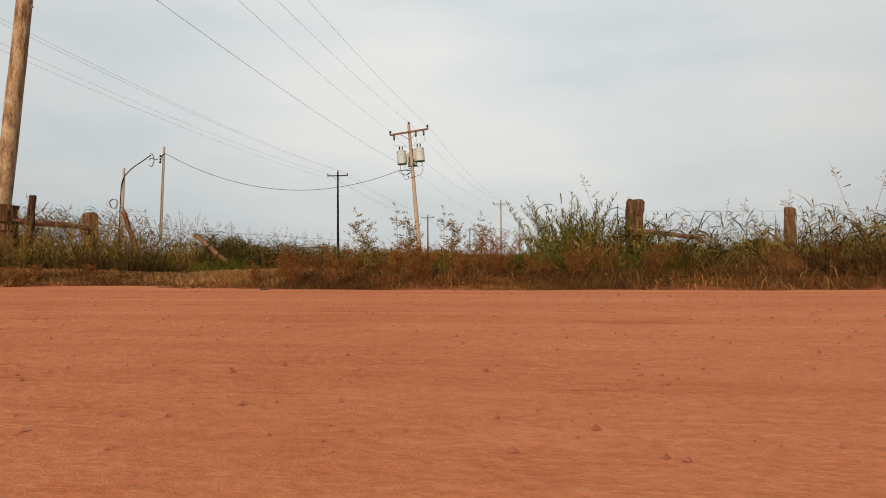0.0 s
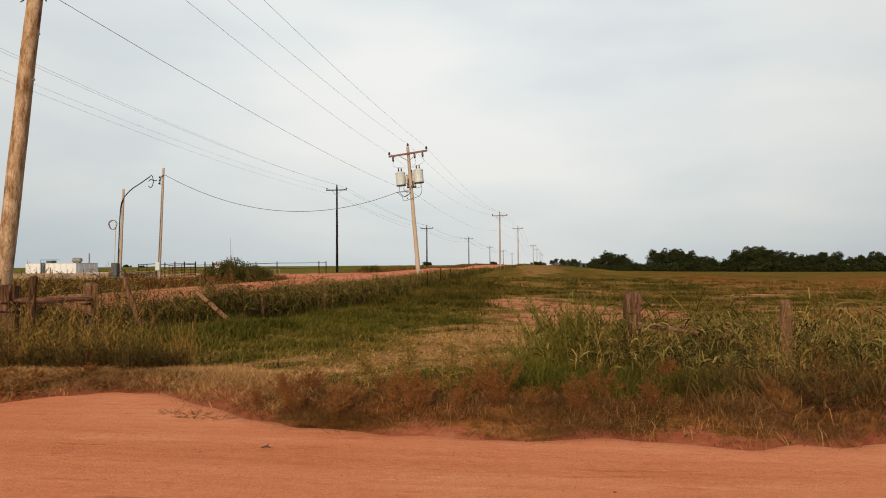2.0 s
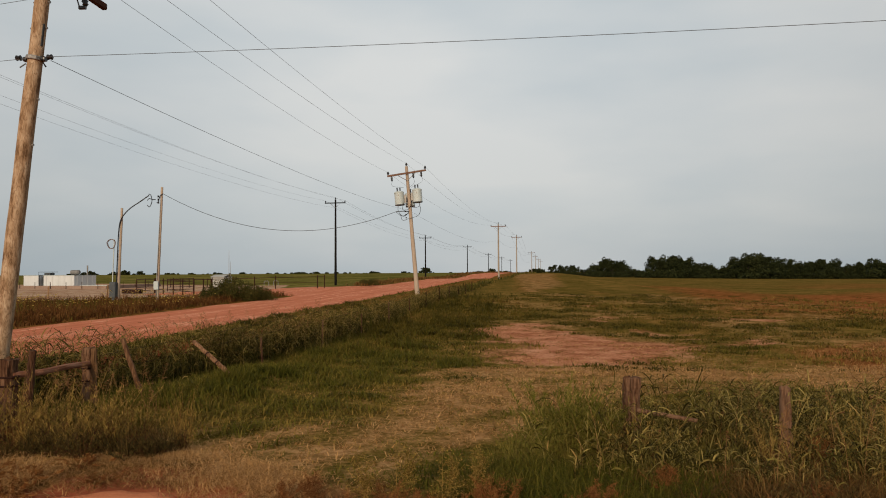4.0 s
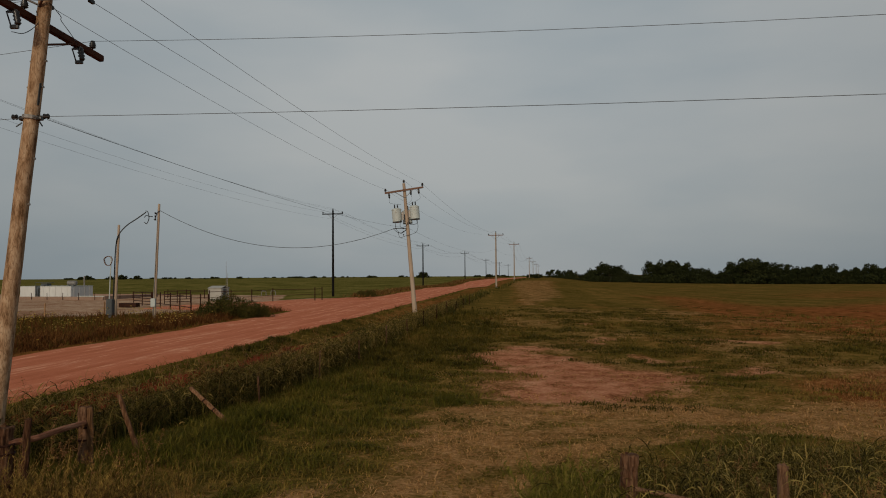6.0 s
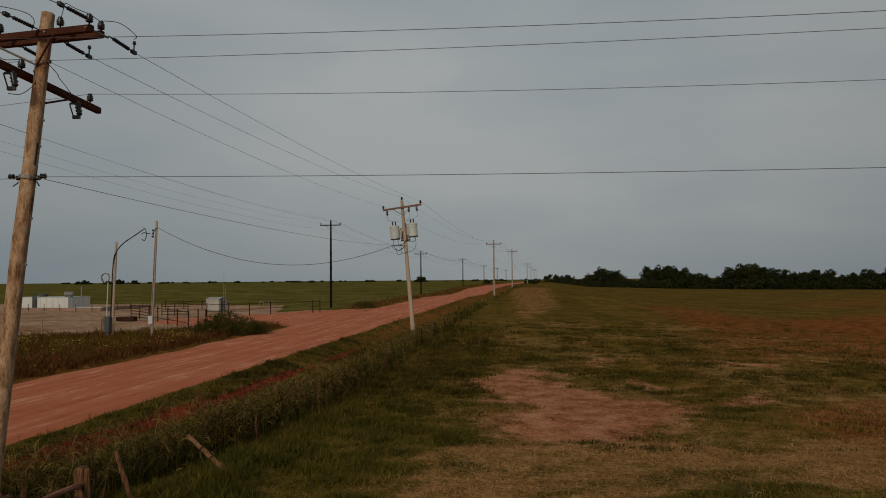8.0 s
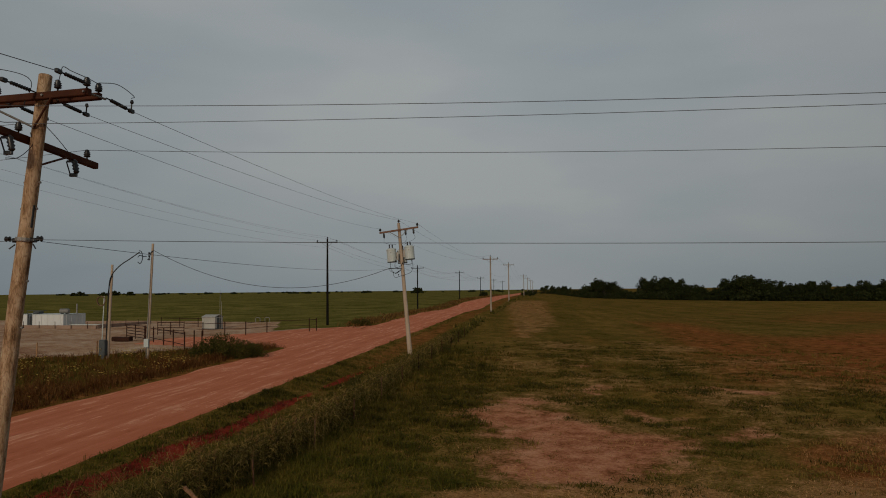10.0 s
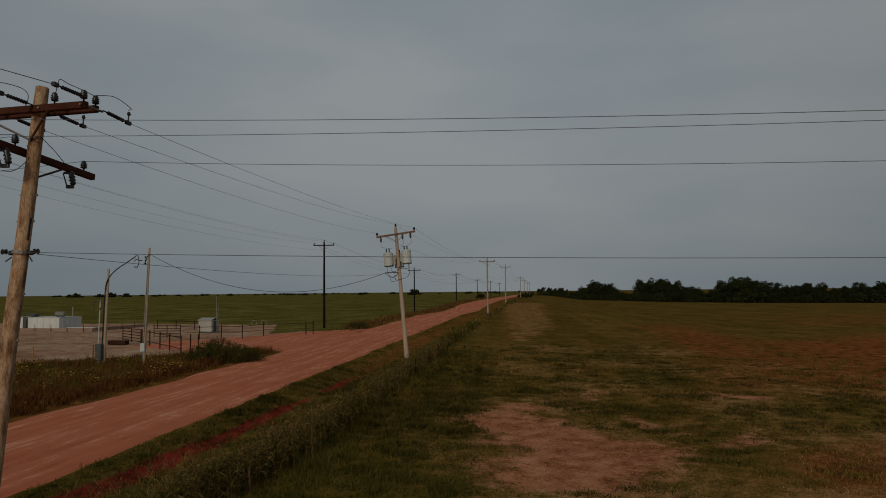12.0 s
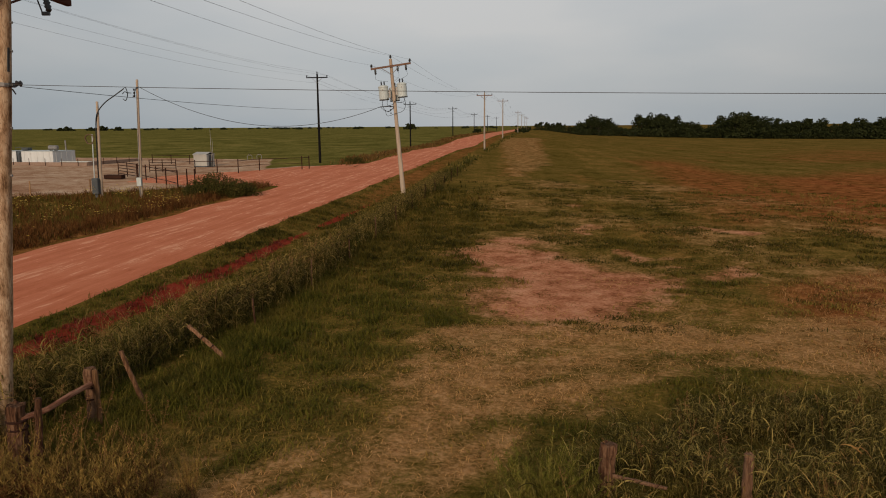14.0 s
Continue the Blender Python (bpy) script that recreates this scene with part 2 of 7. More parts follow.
    for layer, name, spread in ((pasture, "pasture", 0.6), (russet, "russet", 1.5), (straw, "straw", 1.3), (soil, "bare", 1.5), (red, "ditch", 1.2), (dirt, "dirt", 1.3), (gravel, "gravel", 0.5)):
        colour = mix_node(nodes, links, mask(name, spread, *((0.2, 0.95) if name in ("bare", "straw") else (0.05, 1.05) if name == "russet" else (0.30, 0.70))), colour, layer)
    links.new(colour, shader.inputs["Base Color"])
    bump(nodes, links, shader, blend((fine, 0.7), (mid, 0.6)), 0.8, 0.05)
    return m


def peeled_wood(name):
    """A peeled pole: tan wood with wavy dark growth lines, brown blotches and a few knots."""
    m, nodes, links, shader = start_material(name, 0.9)
    shader.inputs["Specular IOR Level"].default_value = 0.15
    texture = nodes.new("ShaderNodeTexCoord")
    mapping = nodes.new("ShaderNodeMapping")
    mapping.inputs["Scale"].default_value = (1, 1, 0.30)
    links.new(texture.outputs["Object"], mapping.inputs["Vector"])
    slow = noise_node(nodes, links, mapping.outputs["Vector"], 7.0, 3.0, 0.5)
    fine = noise_node(nodes, links, mapping.outputs["Vector"], 60.0, 5.0, 0.65)
    blotch = noise_node(nodes, links, mapping.outputs["Vector"], 13.0, 4.0, 0.6)
    rings = math_node(nodes, links, "ABSOLUTE", math_node(nodes, links, "SINE", math_node(nodes, links, "MULTIPLY", slow, 34.0)))
    rings = math_node(nodes, links, "POWER", math_node(nodes, links, "SUBTRACT", 1.0, rings), 3.0)
    fac = math_node(nodes, links, "ADD", math_node(nodes, links, "MULTIPLY", blotch, 0.75), math_node(nodes, links, "MULTIPLY", fine, 0.25))
    ramp = ramp_node(nodes, [(0.36, (0.118, 0.062, 0.030)), (0.44, (0.268, 0.160, 0.086)), (0.53, (0.390, 0.254, 0.150)), (0.64, (0.510, 0.365, 0.238))])
    links.new(fac, ramp.inputs["Fac"])
    colour = mix_node(nodes, links, math_node(nodes, links, "MULTIPLY", rings, 0.60), ramp.outputs["Color"], (0.120, 0.062, 0.028))
    links.new(colour, shader.inputs["Base Color"])
    bump(nodes, links, shader, math_node(nodes, links, "SUBTRACT", fac, math_node(nodes, links, "MULTIPLY", rings, 0.3)), 0.7, 0.012)
    return m


GROUND = ground_material()
ROAD_ACROSS = road_material("red_dirt_across", 3.0, [(0.34, (0.385, 0.100, 0.042)), (0.46, (0.605, 0.185, 0.080)), (0.55, (0.720, 0.256, 0.120)), (0.66, (0.790, 0.375, 0.208))])
ROAD_AHEAD = road_material("red_dirt_ahead", -85.7, [(0.30, (0.324, 0.083, 0.036)), (0.44, (0.514, 0.150, 0.070)), (0.55, (0.599, 0.193, 0.098)), (0.66, (0.737, 0.331, 0.192))], 0.42, 0.20)
POLE_NEW = peeled_wood("weathered_pole_wood")
POLE_PALE = surface("pale_pole_wood", [(0.3, (0.250, 0.170, 0.118)), (0.5, (0.395, 0.292, 0.212)), (0.7, (0.500, 0.400, 0.312))], 0.9, 0, 14, (1, 1, 0.10), 0.5, 0.5, 0.01)
POLE_TAR = surface("creosote_black_wood", [(0.3, (0.003, 0.002, 0.002)), (0.7, (0.011, 0.009, 0.007))], 0.8, 0, 14, (1, 1, 0.1), 0.5, 0.4, 0.01)
ARM_RED = surface("brown_red_timber", [(0.3, (0.034, 0.012, 0.007)), (0.5, (0.068, 0.024, 0.013)), (0.72, (0.118, 0.045, 0.025))], 0.85, 0, 20, (0.155, 0.131, 0.279), 0.5, 0.5, 0.006)
ARM_PALE = surface("pale_arm_timber", [(0.3, (0.104, 0.051, 0.033)), (0.7, (0.248, 0.143, 0.099))], 0.85, 0, 20, (0.3, 1, 1), 0.5, 0.4, 0.006)
POLE_GREY = surface("grey_pole_wood", [(0.3, (0.20, 0.15, 0.11)), (0.5, (0.33, 0.265, 0.205)), (0.7, (0.46, 0.39, 0.32))], 0.9, 0, 14, (1, 1, 0.10), 0.5, 0.5, 0.01)
BRACE = surface("galvanised_steel", [(0.3, (0.16, 0.14, 0.12)), (0.7, (0.34, 0.32, 0.30))], 0.55, 0.6, 25, (1, 1, 1), 0.5, 0.2, 0.003)
PORCELAIN = surface("brown_porcelain", [(0.3, (0.007, 0.006, 0.006)), (0.7, (0.018, 0.014, 0.013))], 0.35, 0, 20, (1, 1, 1), 0.5, 0.1, 0.002)
RUBBER = surface("black_polymer", [(0.3, (0.005, 0.005, 0.005)), (0.7, (0.013, 0.013, 0.014))], 0.6, 0, 20, (1, 1, 1), 0.5, 0.1, 0.002)
WIRE = surface("dull_wire", [(0.3, (0.055, 0.055, 0.056)), (0.7, (0.095, 0.095, 0.096))], 0.6, 0.3, 20, (1, 1, 1), 0.5, 0.1, 0.001)
CAN = surface("grey_transformer_paint", [(0.3, (0.396, 0.422, 0.403)), (0.7, (0.568, 0.607, 0.580))], 0.45, 0, 5, (1, 1, 1), 0.6, 0.1, 0.003)
POST_RED = surface("old_red_brown_post", [(0.33, (0.009, 0.005, 0.003)), (0.43, (0.048, 0.020, 0.010)), (0.53, (0.110, 0.052, 0.027)), (0.66, (0.215, 0.115, 0.065))], 0.97, 0, 30, (1, 1, 0.12), 0.30, 1.0, 0.04, True)
POST_GREY = surface("grey_split_post", [(0.28, (0.076, 0.036, 0.016)), (0.48, (0.252, 0.133, 0.064)), (0.70, (0.454, 0.266, 0.134))], 0.95, 0, 22, (1, 1, 0.14), 0.45, 0.9, 0.02, True)
RAIL_RED = surface("reddish_rail_wood", [(0.33, (0.075, 0.024, 0.012)), (0.47, (0.240, 0.096, 0.052)), (0.62, (0.400, 0.200, 0.125))], 0.95, 0, 26, (1, 0.14, 1), 0.4, 0.8, 0.02)
POST_PALE = surface("pale_split_wood", [(0.30, (0.100, 0.046, 0.022)), (0.46, (0.275, 0.144, 0.077)), (0.62, (0.433, 0.254, 0.148))], 0.95, 0, 26, (1, 1, 0.14), 0.4, 0.8, 0.02, True)
PIPE_RUST = surface("rusty_pipe", [(0.3, (0.021, 0.008, 0.005)), (0.7, (0.060, 0.026, 0.016))], 0.8, 0.2, 12, (1, 1, 1), 0.5, 0.3, 0.004)
WHITE_WALL = surface("white_sheet_metal", [(0.3, (0.504, 0.504, 0.487)), (0.7, (0.672, 0.672, 0.655))], 0.5, 0, 3, (1, 1, 0.4), 0.6, 0.1, 0.004)
GREY_WALL = surface("grey_panel", [(0.3, (0.279, 0.264, 0.236)), (0.7, (0.426, 0.408, 0.365))], 0.6, 0, 4, (1, 1, 0.4), 0.6, 0.1, 0.004)
DARK_GREY = surface("dark_grey_steel", [(0.3, (0.03, 0.034, 0.036)), (0.7, (0.075, 0.082, 0.085))], 0.6, 0, 6, (1, 1, 1), 0.6, 0.1, 0.004)
TAN_WALL = surface("tan_containment", [(0.3, (0.20, 0.125, 0.09)), (0.7, (0.34, 0.24, 0.18))], 0.9, 0, 4, (1, 1, 1), 0.6, 0.2, 0.01)
BARK = surface("tree_bark", [(0.3, (0.03, 0.024, 0.018)), (0.7, (0.09, 0.07, 0.055))], 0.95, 0, 6, (1, 1, 0.2), 0.5, 0.6, 0.03)
LEAF_TREE = foliage("dark_tree_leaves", [(0.15, (0.014, 0.018, 0.006)), (0.5, (0.027, 0.032, 0.011)), (0.9, (0.049, 0.053, 0.018))], 0.7, 0.6, 0.08, 0.15)
LEAF_BUSH = foliage("shrub_leaves", [(0.15, (0.026, 0.028, 0.007)), (0.5, (0.062, 0.060, 0.014)), (0.9, (0.118, 0.084, 0.024))], 0.7, 0.6, 0.5, 0.2)
TURF = foliage("short_turf", [(0.05, (0.036, 0.032, 0.006)), (0.4, (0.088, 0.068, 0.011)), (0.68, (0.153, 0.102, 0.021)), (0.95, (0.258, 0.137, 0.039))], 0.8, 0.45, 0.35)
STRAW = foliage("dry_straw", [(0.05, (0.270, 0.131, 0.038)), (0.5, (0.524, 0.270, 0.092)), (0.95, (0.748, 0.434, 0.184))], 0.8, 0.6, 0.5)
TALL = foliage("tall_green_grass", [(0.05, (0.021, 0.022, 0.004)), (0.4, (0.059, 0.055, 0.009)), (0.65, (0.128, 0.098, 0.022)), (0.92, (0.290, 0.187, 0.051))], 0.7, 0.6, 0.5)
CLUMP = foliage("pale_tall_grass", [(0.05, (0.012, 0.011, 0.002)), (0.28, (0.044, 0.037, 0.007)), (0.52, (0.140, 0.104, 0.022)), (0.82, (0.370, 0.240, 0.070))], 0.7, 0.80, 0.9, 0.2)
MIXED = foliage("green_and_straw_grass", [(0.05, (0.016, 0.013, 0.003)), (0.32, (0.050, 0.039, 0.008)), (0.55, (0.140, 0.108, 0.024)), (0.80, (0.375, 0.270, 0.080)), (0.97, (0.250, 0.090, 0.034))], 0.7, 0.75, 0.8, 0.2)
LAWN = foliage("fresh_lawn_grass", [(0.05, (0.043, 0.046, 0.006)), (0.4, (0.102, 0.090, 0.013)), (0.68, (0.172, 0.124, 0.025)), (0.95, (0.310, 0.183, 0.045))], 0.8, 0.5, 0.35, 0.18)
RUSSET = foliage("rusty_dry_grass", [(0.05, (0.040, 0.014, 0.004)), (0.4, (0.104, 0.040, 0.012)), (0.7, (0.176, 0.078, 0.023)), (0.95, (0.262, 0.132, 0.045))], 0.8, 0.55, 0.6)
WEED_RED = foliage("rusty_weed", [(0.05, (0.060, 0.019, 0.008)), (0.36, (0.180, 0.062, 0.020)), (0.70, (0.310, 0.138, 0.044)), (0.98, (0.240, 0.150, 0.042))], 0.85, 0.6, 0.7, 0.2)
WEED_GREEN = foliage("green_weed", [(0.05, (0.045, 0.044, 0.006)), (0.5, (0.135, 0.122, 0.019)), (0.95, (0.270, 0.200, 0.052))], 0.8, 0.6, 0.8, 0.2)
WEED_DARK = foliage("dark_weed", [(0.05, (0.018, 0.013, 0.004)), (0.5, (0.050, 0.035, 0.010)), (0.80, (0.110, 0.072, 0.022)), (0.98, (0.090, 0.026, 0.014))], 0.85, 0.6, 0.7, 0.12)
WEED_OLIVE = foliage("olive_weed", [(0.05, (0.032, 0.024, 0.005)), (0.35, (0.150, 0.096, 0.021)), (0.66, (0.345, 0.215, 0.056)), (0.98, (0.088, 0.030, 0.017))], 0.85, 0.6, 0.7, 0.2)
SEED = foliage("seed_heads", [(0.05, (0.146, 0.066, 0.024)), (0.5, (0.256, 0.122, 0.049)), (0.95, (0.383, 0.202, 0.090))], 0.85, 0.7, 0.8, 0.3)
DUSTY = foliage("dusty_dry_grass", [(0.05, (0.085, 0.028, 0.010)), (0.4, (0.250, 0.098, 0.032)), (0.7, (0.410, 0.200, 0.074)), (0.95, (0.540, 0.320, 0.135))], 0.8, 0.55, 0.8)
TAN_GRASS = foliage("tan_verge_grass", [(0.05, (0.067, 0.030, 0.009)), (0.4, (0.141, 0.070, 0.020)), (0.7, (0.213, 0.114, 0.036)), (0.95, (0.299, 0.172, 0.062))], 0.8, 0.55, 0.6, 0.3)
RED_GRASS = foliage("red_ditch_grass", [(0.05, (0.057, 0.010, 0.007)), (0.45, (0.180, 0.031, 0.020)), (0.75, (0.304, 0.073, 0.044)), (0.97, (0.380, 0.154, 0.084))], 0.8, 0.6, 0.7)
FLOWER = foliage("yellow_flowers", [(0.05, (0.340, 0.205, 0.030)), (0.95, (0.540, 0.390, 0.110))], 0.7, 0.7, 0.8, 0.2)
CLAY = surface("red_clay_clods", [(0.3, (0.238, 0.072, 0.039)), (0.5, (0.374, 0.136, 0.078)), (0.7, (0.442, 0.216, 0.140))], 0.95, 0, 30, (1, 1, 1), 0.4, 0.5, 0.006, True)


# ---- mesh helpers ----
class Geo:
    """Collects vertices and faces of one mesh."""

    def __init__(self):
        self.v, self.f = [], []

    def tube(self, points, radii, sides=8, caps=True):
        points = [Vector(p) for p in points]
        if isinstance(radii, (int, float)):
            radii = [radii] * len(points)
        start = len(self.v)
        for n, p in enumerate(points):
            way = (points[min(n + 1, len(points) - 1)] - points[max(n - 1, 0)]).normalized()
            side = way.cross(Vector((0, 0, 1)) if abs(way.z) < 0.9 else Vector((0, 1, 0))).normalized()
            up = side.cross(way)
            for k in range(sides):
                a = 2 * math.pi * k / sides
                self.v.append(p + radii[n] * (math.cos(a) * side + math.sin(a) * up))
        for n in range(len(points) - 1):
            for k in range(sides):
                a, b = start + n * sides + k, start + n * sides + (k + 1) % sides
                self.f.append((a, b, b + sides, a + sides))
        if caps:
            self.f.append(tuple(range(start + sides - 1, start - 1, -1)))
            self.f.append(tuple(range(start + (len(points) - 1) * sides, start + len(points) * sides)))
        return self

    def box(self, centre, size, m=None, chamfer=0.0):
        """A box, its long edges cut off by chamfer."""
        m = m or Matrix.Identity(4)
        x, y, z = (s / 2 for s in size)
        start = len(self.v)
        c = min(chamfer, x * 0.9, y * 0.9, z * 0.9)
        if c <= 0:
            corners = [(i, j, k) for i in (-x, x) for j in (-y, y) for k in (-z, z)]
            faces = [(0, 1, 3, 2), (4, 6, 7, 5), (0, 4, 5, 1), (2, 3, 7, 6), (0, 2, 6, 4), (1, 5, 7, 3)]
        else:
            ring = [(-y + c, -z), (y - c, -z), (y, -z + c), (y, z - c), (y - c, z), (-y + c, z), (-y, z - c), (-y, -z + c)]
            corners = [(i, a * q, b * q) for i, q in ((-x, 0.94), (-x + c, 1), (x - c, 1), (x, 0.94)) for a, b in ring]
            faces = [(r * 8 + k, r * 8 + (k + 1) % 8, r * 8 + 8 + (k + 1) % 8, r * 8 + 8 + k) for r in range(3) for k in range(8)]
            faces += [tuple(range(7, -1, -1)), tuple(range(24, 32))]
        self.v += [m @ (Vector(centre) + Vector(p)) for p in corners]
        self.f += [tuple(start + i for i in face) for face in faces]
        return self

    def lathe(self, base, profile, axis=(0, 0, 1), sides=10):
        """Rings of (radius, distance along the axis) from base."""
        axis = Vector(axis).normalized()
        side = axis.cross(Vector((0, 0, 1)) if abs(axis.z) < 0.9 else Vector((0, 1, 0))).normalized()
        up = axis.cross(side)
        start = len(self.v)
        for r, d in profile:
            for k in range(sides):
                a = 2 * math.pi * k / sides
                self.v.append(Vector(base) + axis * d + r * (math.cos(a) * side + math.sin(a) * up))
        for n in range(len(profile) - 1):
            for k in range(sides):
                a, b = start + n * sides + k, start + n * sides + (k + 1) % sides
                self.f.append((a, b, b + sides, a + sides))
        self.f.append(tuple(range(start + sides - 1, start - 1, -1)))
        self.f.append(tuple(range(start + (len(profile) - 1) * sides, start + len(profile) * sides)))
        return self

    def mesh(self, name, material, smooth=False):
        data = bpy.data.meshes.new(name)
        data.from_pydata([tuple(p) for p in self.v], [], self.f)
        data.materials.append(material)
        if smooth:
            data.shade_smooth()
        data.update()
        return data


def root(name, at, label, category, group="", kind=""):
    ob = new(name)
    ob.location = at
    ob.empty_display_size = 0.2
    return tagged(ob, label, category, group, kind)


def part(name, geo, material, parent, label="", smooth=False):
    """One mesh under a thing or a part; the geometry is in the root's own coordinates."""
    ob = new(name, geo.mesh(name, material, smooth))
    ob.parent = parent
    return tagged(ob, label)


def single(name, geo, material, label, category, group="", kind="", smooth=False, at=(0, 0, 0)):
    ob = new(name, geo.mesh(name, material, smooth))
    ob.location = at
    return tagged(ob, label, category, group, kind)


def raw_mesh(name, verts, sizes, loops, material):
    """A mesh from arrays: vertices, corners per face, corner vertices."""
    data = bpy.data.meshes.new(name)
    data.vertices.add(len(verts))
    data.vertices.foreach_set("co", np.asarray(verts, dtype=np.float32).ravel())
    data.loops.add(len(loops))
    data.loops.foreach_set("vertex_index", np.asarray(loops, dtype=np.int32))
    data.polygons.add(len(sizes))
    sizes = np.asarray(sizes, dtype=np.int32)
    data.polygons.foreach_set("loop_start", np.concatenate(([0], np.cumsum(sizes)[:-1])).astype(np.int32))
    data.materials.append(material)
    data.update(calc_edges=True)
    return data


rng = np.random.default_rng(7)


# ---- the lie of the land ----
def road_s(x, y):
    """Metres to the right of the near edge of the road that runs ahead."""
    return x + 12.4 - 0.075 * y


def smooth01(v, low, high):
    t = np.clip((v - low) / (high - low), 0, 1)
    return t * t * (3 - 2 * t)


def ripple(x, y, size, seed=0.0):
    """A cheap smooth unevenness between about -1 and 1."""
    a, b = x / size + seed * 1.7, y / size - seed * 2.3
    return (np.sin(1.7 * a + 1.3 * np.sin(1.1 * b + seed)) + np.sin(1.9 * b + 1.1 * np.sin(1.3 * a - seed)) + np.sin(1.2 * (a + b) + 1.7 * np.sin(0.7 * (a - b)))) / 3


def near_edge(x):
    """The far edge of the road that runs across."""
    line = np.interp(x, [-200, -30, -21, -19, -18.6, -11.4, -11, -8, -4.6, -4.1, -3.2, -2.3, -1.5, 0, 2.6, 14, 60, 300], [6.8, 6.8, 7.2, 9, 12, 12, 9.2, 7.0, 6.30, 6.85, 7.0, 6.15, 5.50, 5.22, 5.05, 4.8, 4.2, 2.2])
    return line + 0.14 * ripple(x, x * 0.3, 0.55, 2.0) + 0.09 * ripple(x, x * 0.2, 0.17, 4.0)


def height(x, y):
    x, y = np.asarray(x, float), np.asarray(y, float)
    s = road_s(x, y)
    left = np.interp(y, [-50, 4, 20, 46, 81, 112, 142, 172, 215, 300, 700, 4000], [0, 0, 0.12, 0.33, 0.70, 1.08, 0.85, 1.6, 1.85, 1.8, 1.2, -0.6])
    dip = np.interp(y, [-50, 4, 9, 18, 26, 46, 81, 115, 172, 300, 700, 4000], [0, 0, -0.06, -0.26, -0.26, 0.22, 0.60, 0.9, 1.6, 1.6, 1.0, -0.6])
    far = np.interp(y, [-50, 4, 9, 18, 26, 46, 81, 200, 300, 420, 700, 4000], [0, 0, -0.06, -0.28, -0.28, -0.12, -0.25, -1.1, -1.45, -1.2, 0.2, -0.6])
    z = left + (dip - left) * smooth01(s, 2.5, 6.0)
    z = z + (far - z) * smooth01(s, 9, 40)
    ditch = 0.36 * np.exp(-(((s - 2.2) / 0.9) ** 2)) * smooth01(y, 10, 14) * (1 - 0.75 * smooth01(y, 38, 80))
    wild = smooth01(y, 5.5, 9) * (1 - smooth01(-s, -1.5, 0.5) * (s > -7.5))
    z = z - ditch + wild * (0.035 * ripple(x, y, 1.3, 1.0) + 0.07 * ripple(x, y, 6.0, 3.0) * smooth01(y, 9, 20))
    bank = 0.10 * smooth01(y - near_edge(x), 0.1, 0.7) * (1 - smooth01(y, 7.2, 9.0)) * (road_s(x, y) > 3)
    yard = 0.38 * smooth01(-s, 12, 26) * smooth01(y, 48, 86) * (1 - smooth01(y, 100, 150))
    hump = 0.17 * np.exp(-(((s - 6.3) / 1.1) ** 2)) * smooth01(y, 8.8, 10.6) * (1 - smooth01(y, 14.6, 17.5))
    return z + bank - yard + hump


def h1(x, y):
    return float(height(x, y))


def inside(x, y, corners):
    """Signed metres from the rim of a polygon, positive inside."""
    x, y = np.asarray(x, float), np.asarray(y, float)
    best, odd = np.full(x.shape, 1e9), np.zeros(x.shape, bool)
    for (ax, ay), (bx, by) in zip(corners, corners[1:] + corners[:1]):
        dx, dy = bx - ax, by - ay
        t = np.clip(((x - ax) * dx + (y - ay) * dy) / (dx * dx + dy * dy), 0, 1)
        best = np.minimum(best, np.hypot(x - ax - t * dx, y - ay - t * dy))
        cross = (ay > y) != (by > y)
        with np.errstate(divide="ignore", invalid="ignore"):
            odd ^= cross & (x < (bx - ax) * (y - ay) / (by - ay if by != ay else 1e-9) + ax)
    return np.where(odd, best, -best)


PATCH = [(-1.1, 27.1), (0, 30), (1.8, 32.5), (2.6, 29.3), (3.2, 28), (4.5, 25.4), (6.2, 24.4), (7.6, 24.6), (6.3, 22.2), (5, 20.4), (3, 18), (2.1, 17.4), (1.1, 17.8), (0.1, 19.7), (0.4, 22.8), (-0.4, 25.6)]
PAD = [(-75, 38), (-33, 44.8), (-28.2, 47.0), (-21.8, 51.6), (-19.4, 54), (-15.5, 54.5), (-13.3, 77.5), (-19, 76.5), (-22, 72.5), (-24, 80), (-28, 95), (-42, 99), (-75, 104)]
RIGHT_TALL = [(0.25, 6.9), (0.5, 8.6), (1.3, 10.1), (2.8, 11.8), (4.4, 13.2), (8, 13.0), (16, 12.6), (16, 5.4), (6, 5.6), (3, 5.9)]
MOWN = [(-4.6, 6.3), (-4.5, 8.3), (-3.6, 9.2), (-2.9, 10.0), (-2.3, 11.2), (-1.7, 13.6), (-0.9, 17.4), (1.0, 19.4), (3.4, 18.6), (6.4, 17.6), (9.7, 20.0), (22, 24), (24, 17), (9, 14.2), (5, 14.3), (3.2, 13.6), (1.4, 12.4), (0.2, 11.0), (-0.3, 9.2), (-0.8, 7.8), (-1.2, 6.6), (-2.6, 6.0)]
PATH_LINE = [(-3.1, 6.9), (-2.6, 8.6), (-1.6, 10.6), (0.0, 12.6), (2.2, 14.2), (5, 14.9), (9, 14.9), (14, 15.4), (22, 16.5)]


def from_line(x, y, line):
    best = np.full(np.shape(x), 1e9)
    for (ax, ay), (bx, by) in zip(line, line[1:]):
        dx, dy = bx - ax, by - ay
        t = np.clip(((x - ax) * dx + (y - ay) * dy) / (dx * dx + dy * dy), 0, 1)
        best = np.minimum(best, np.hypot(x - ax - t * dx, y - ay - t * dy))
    return best


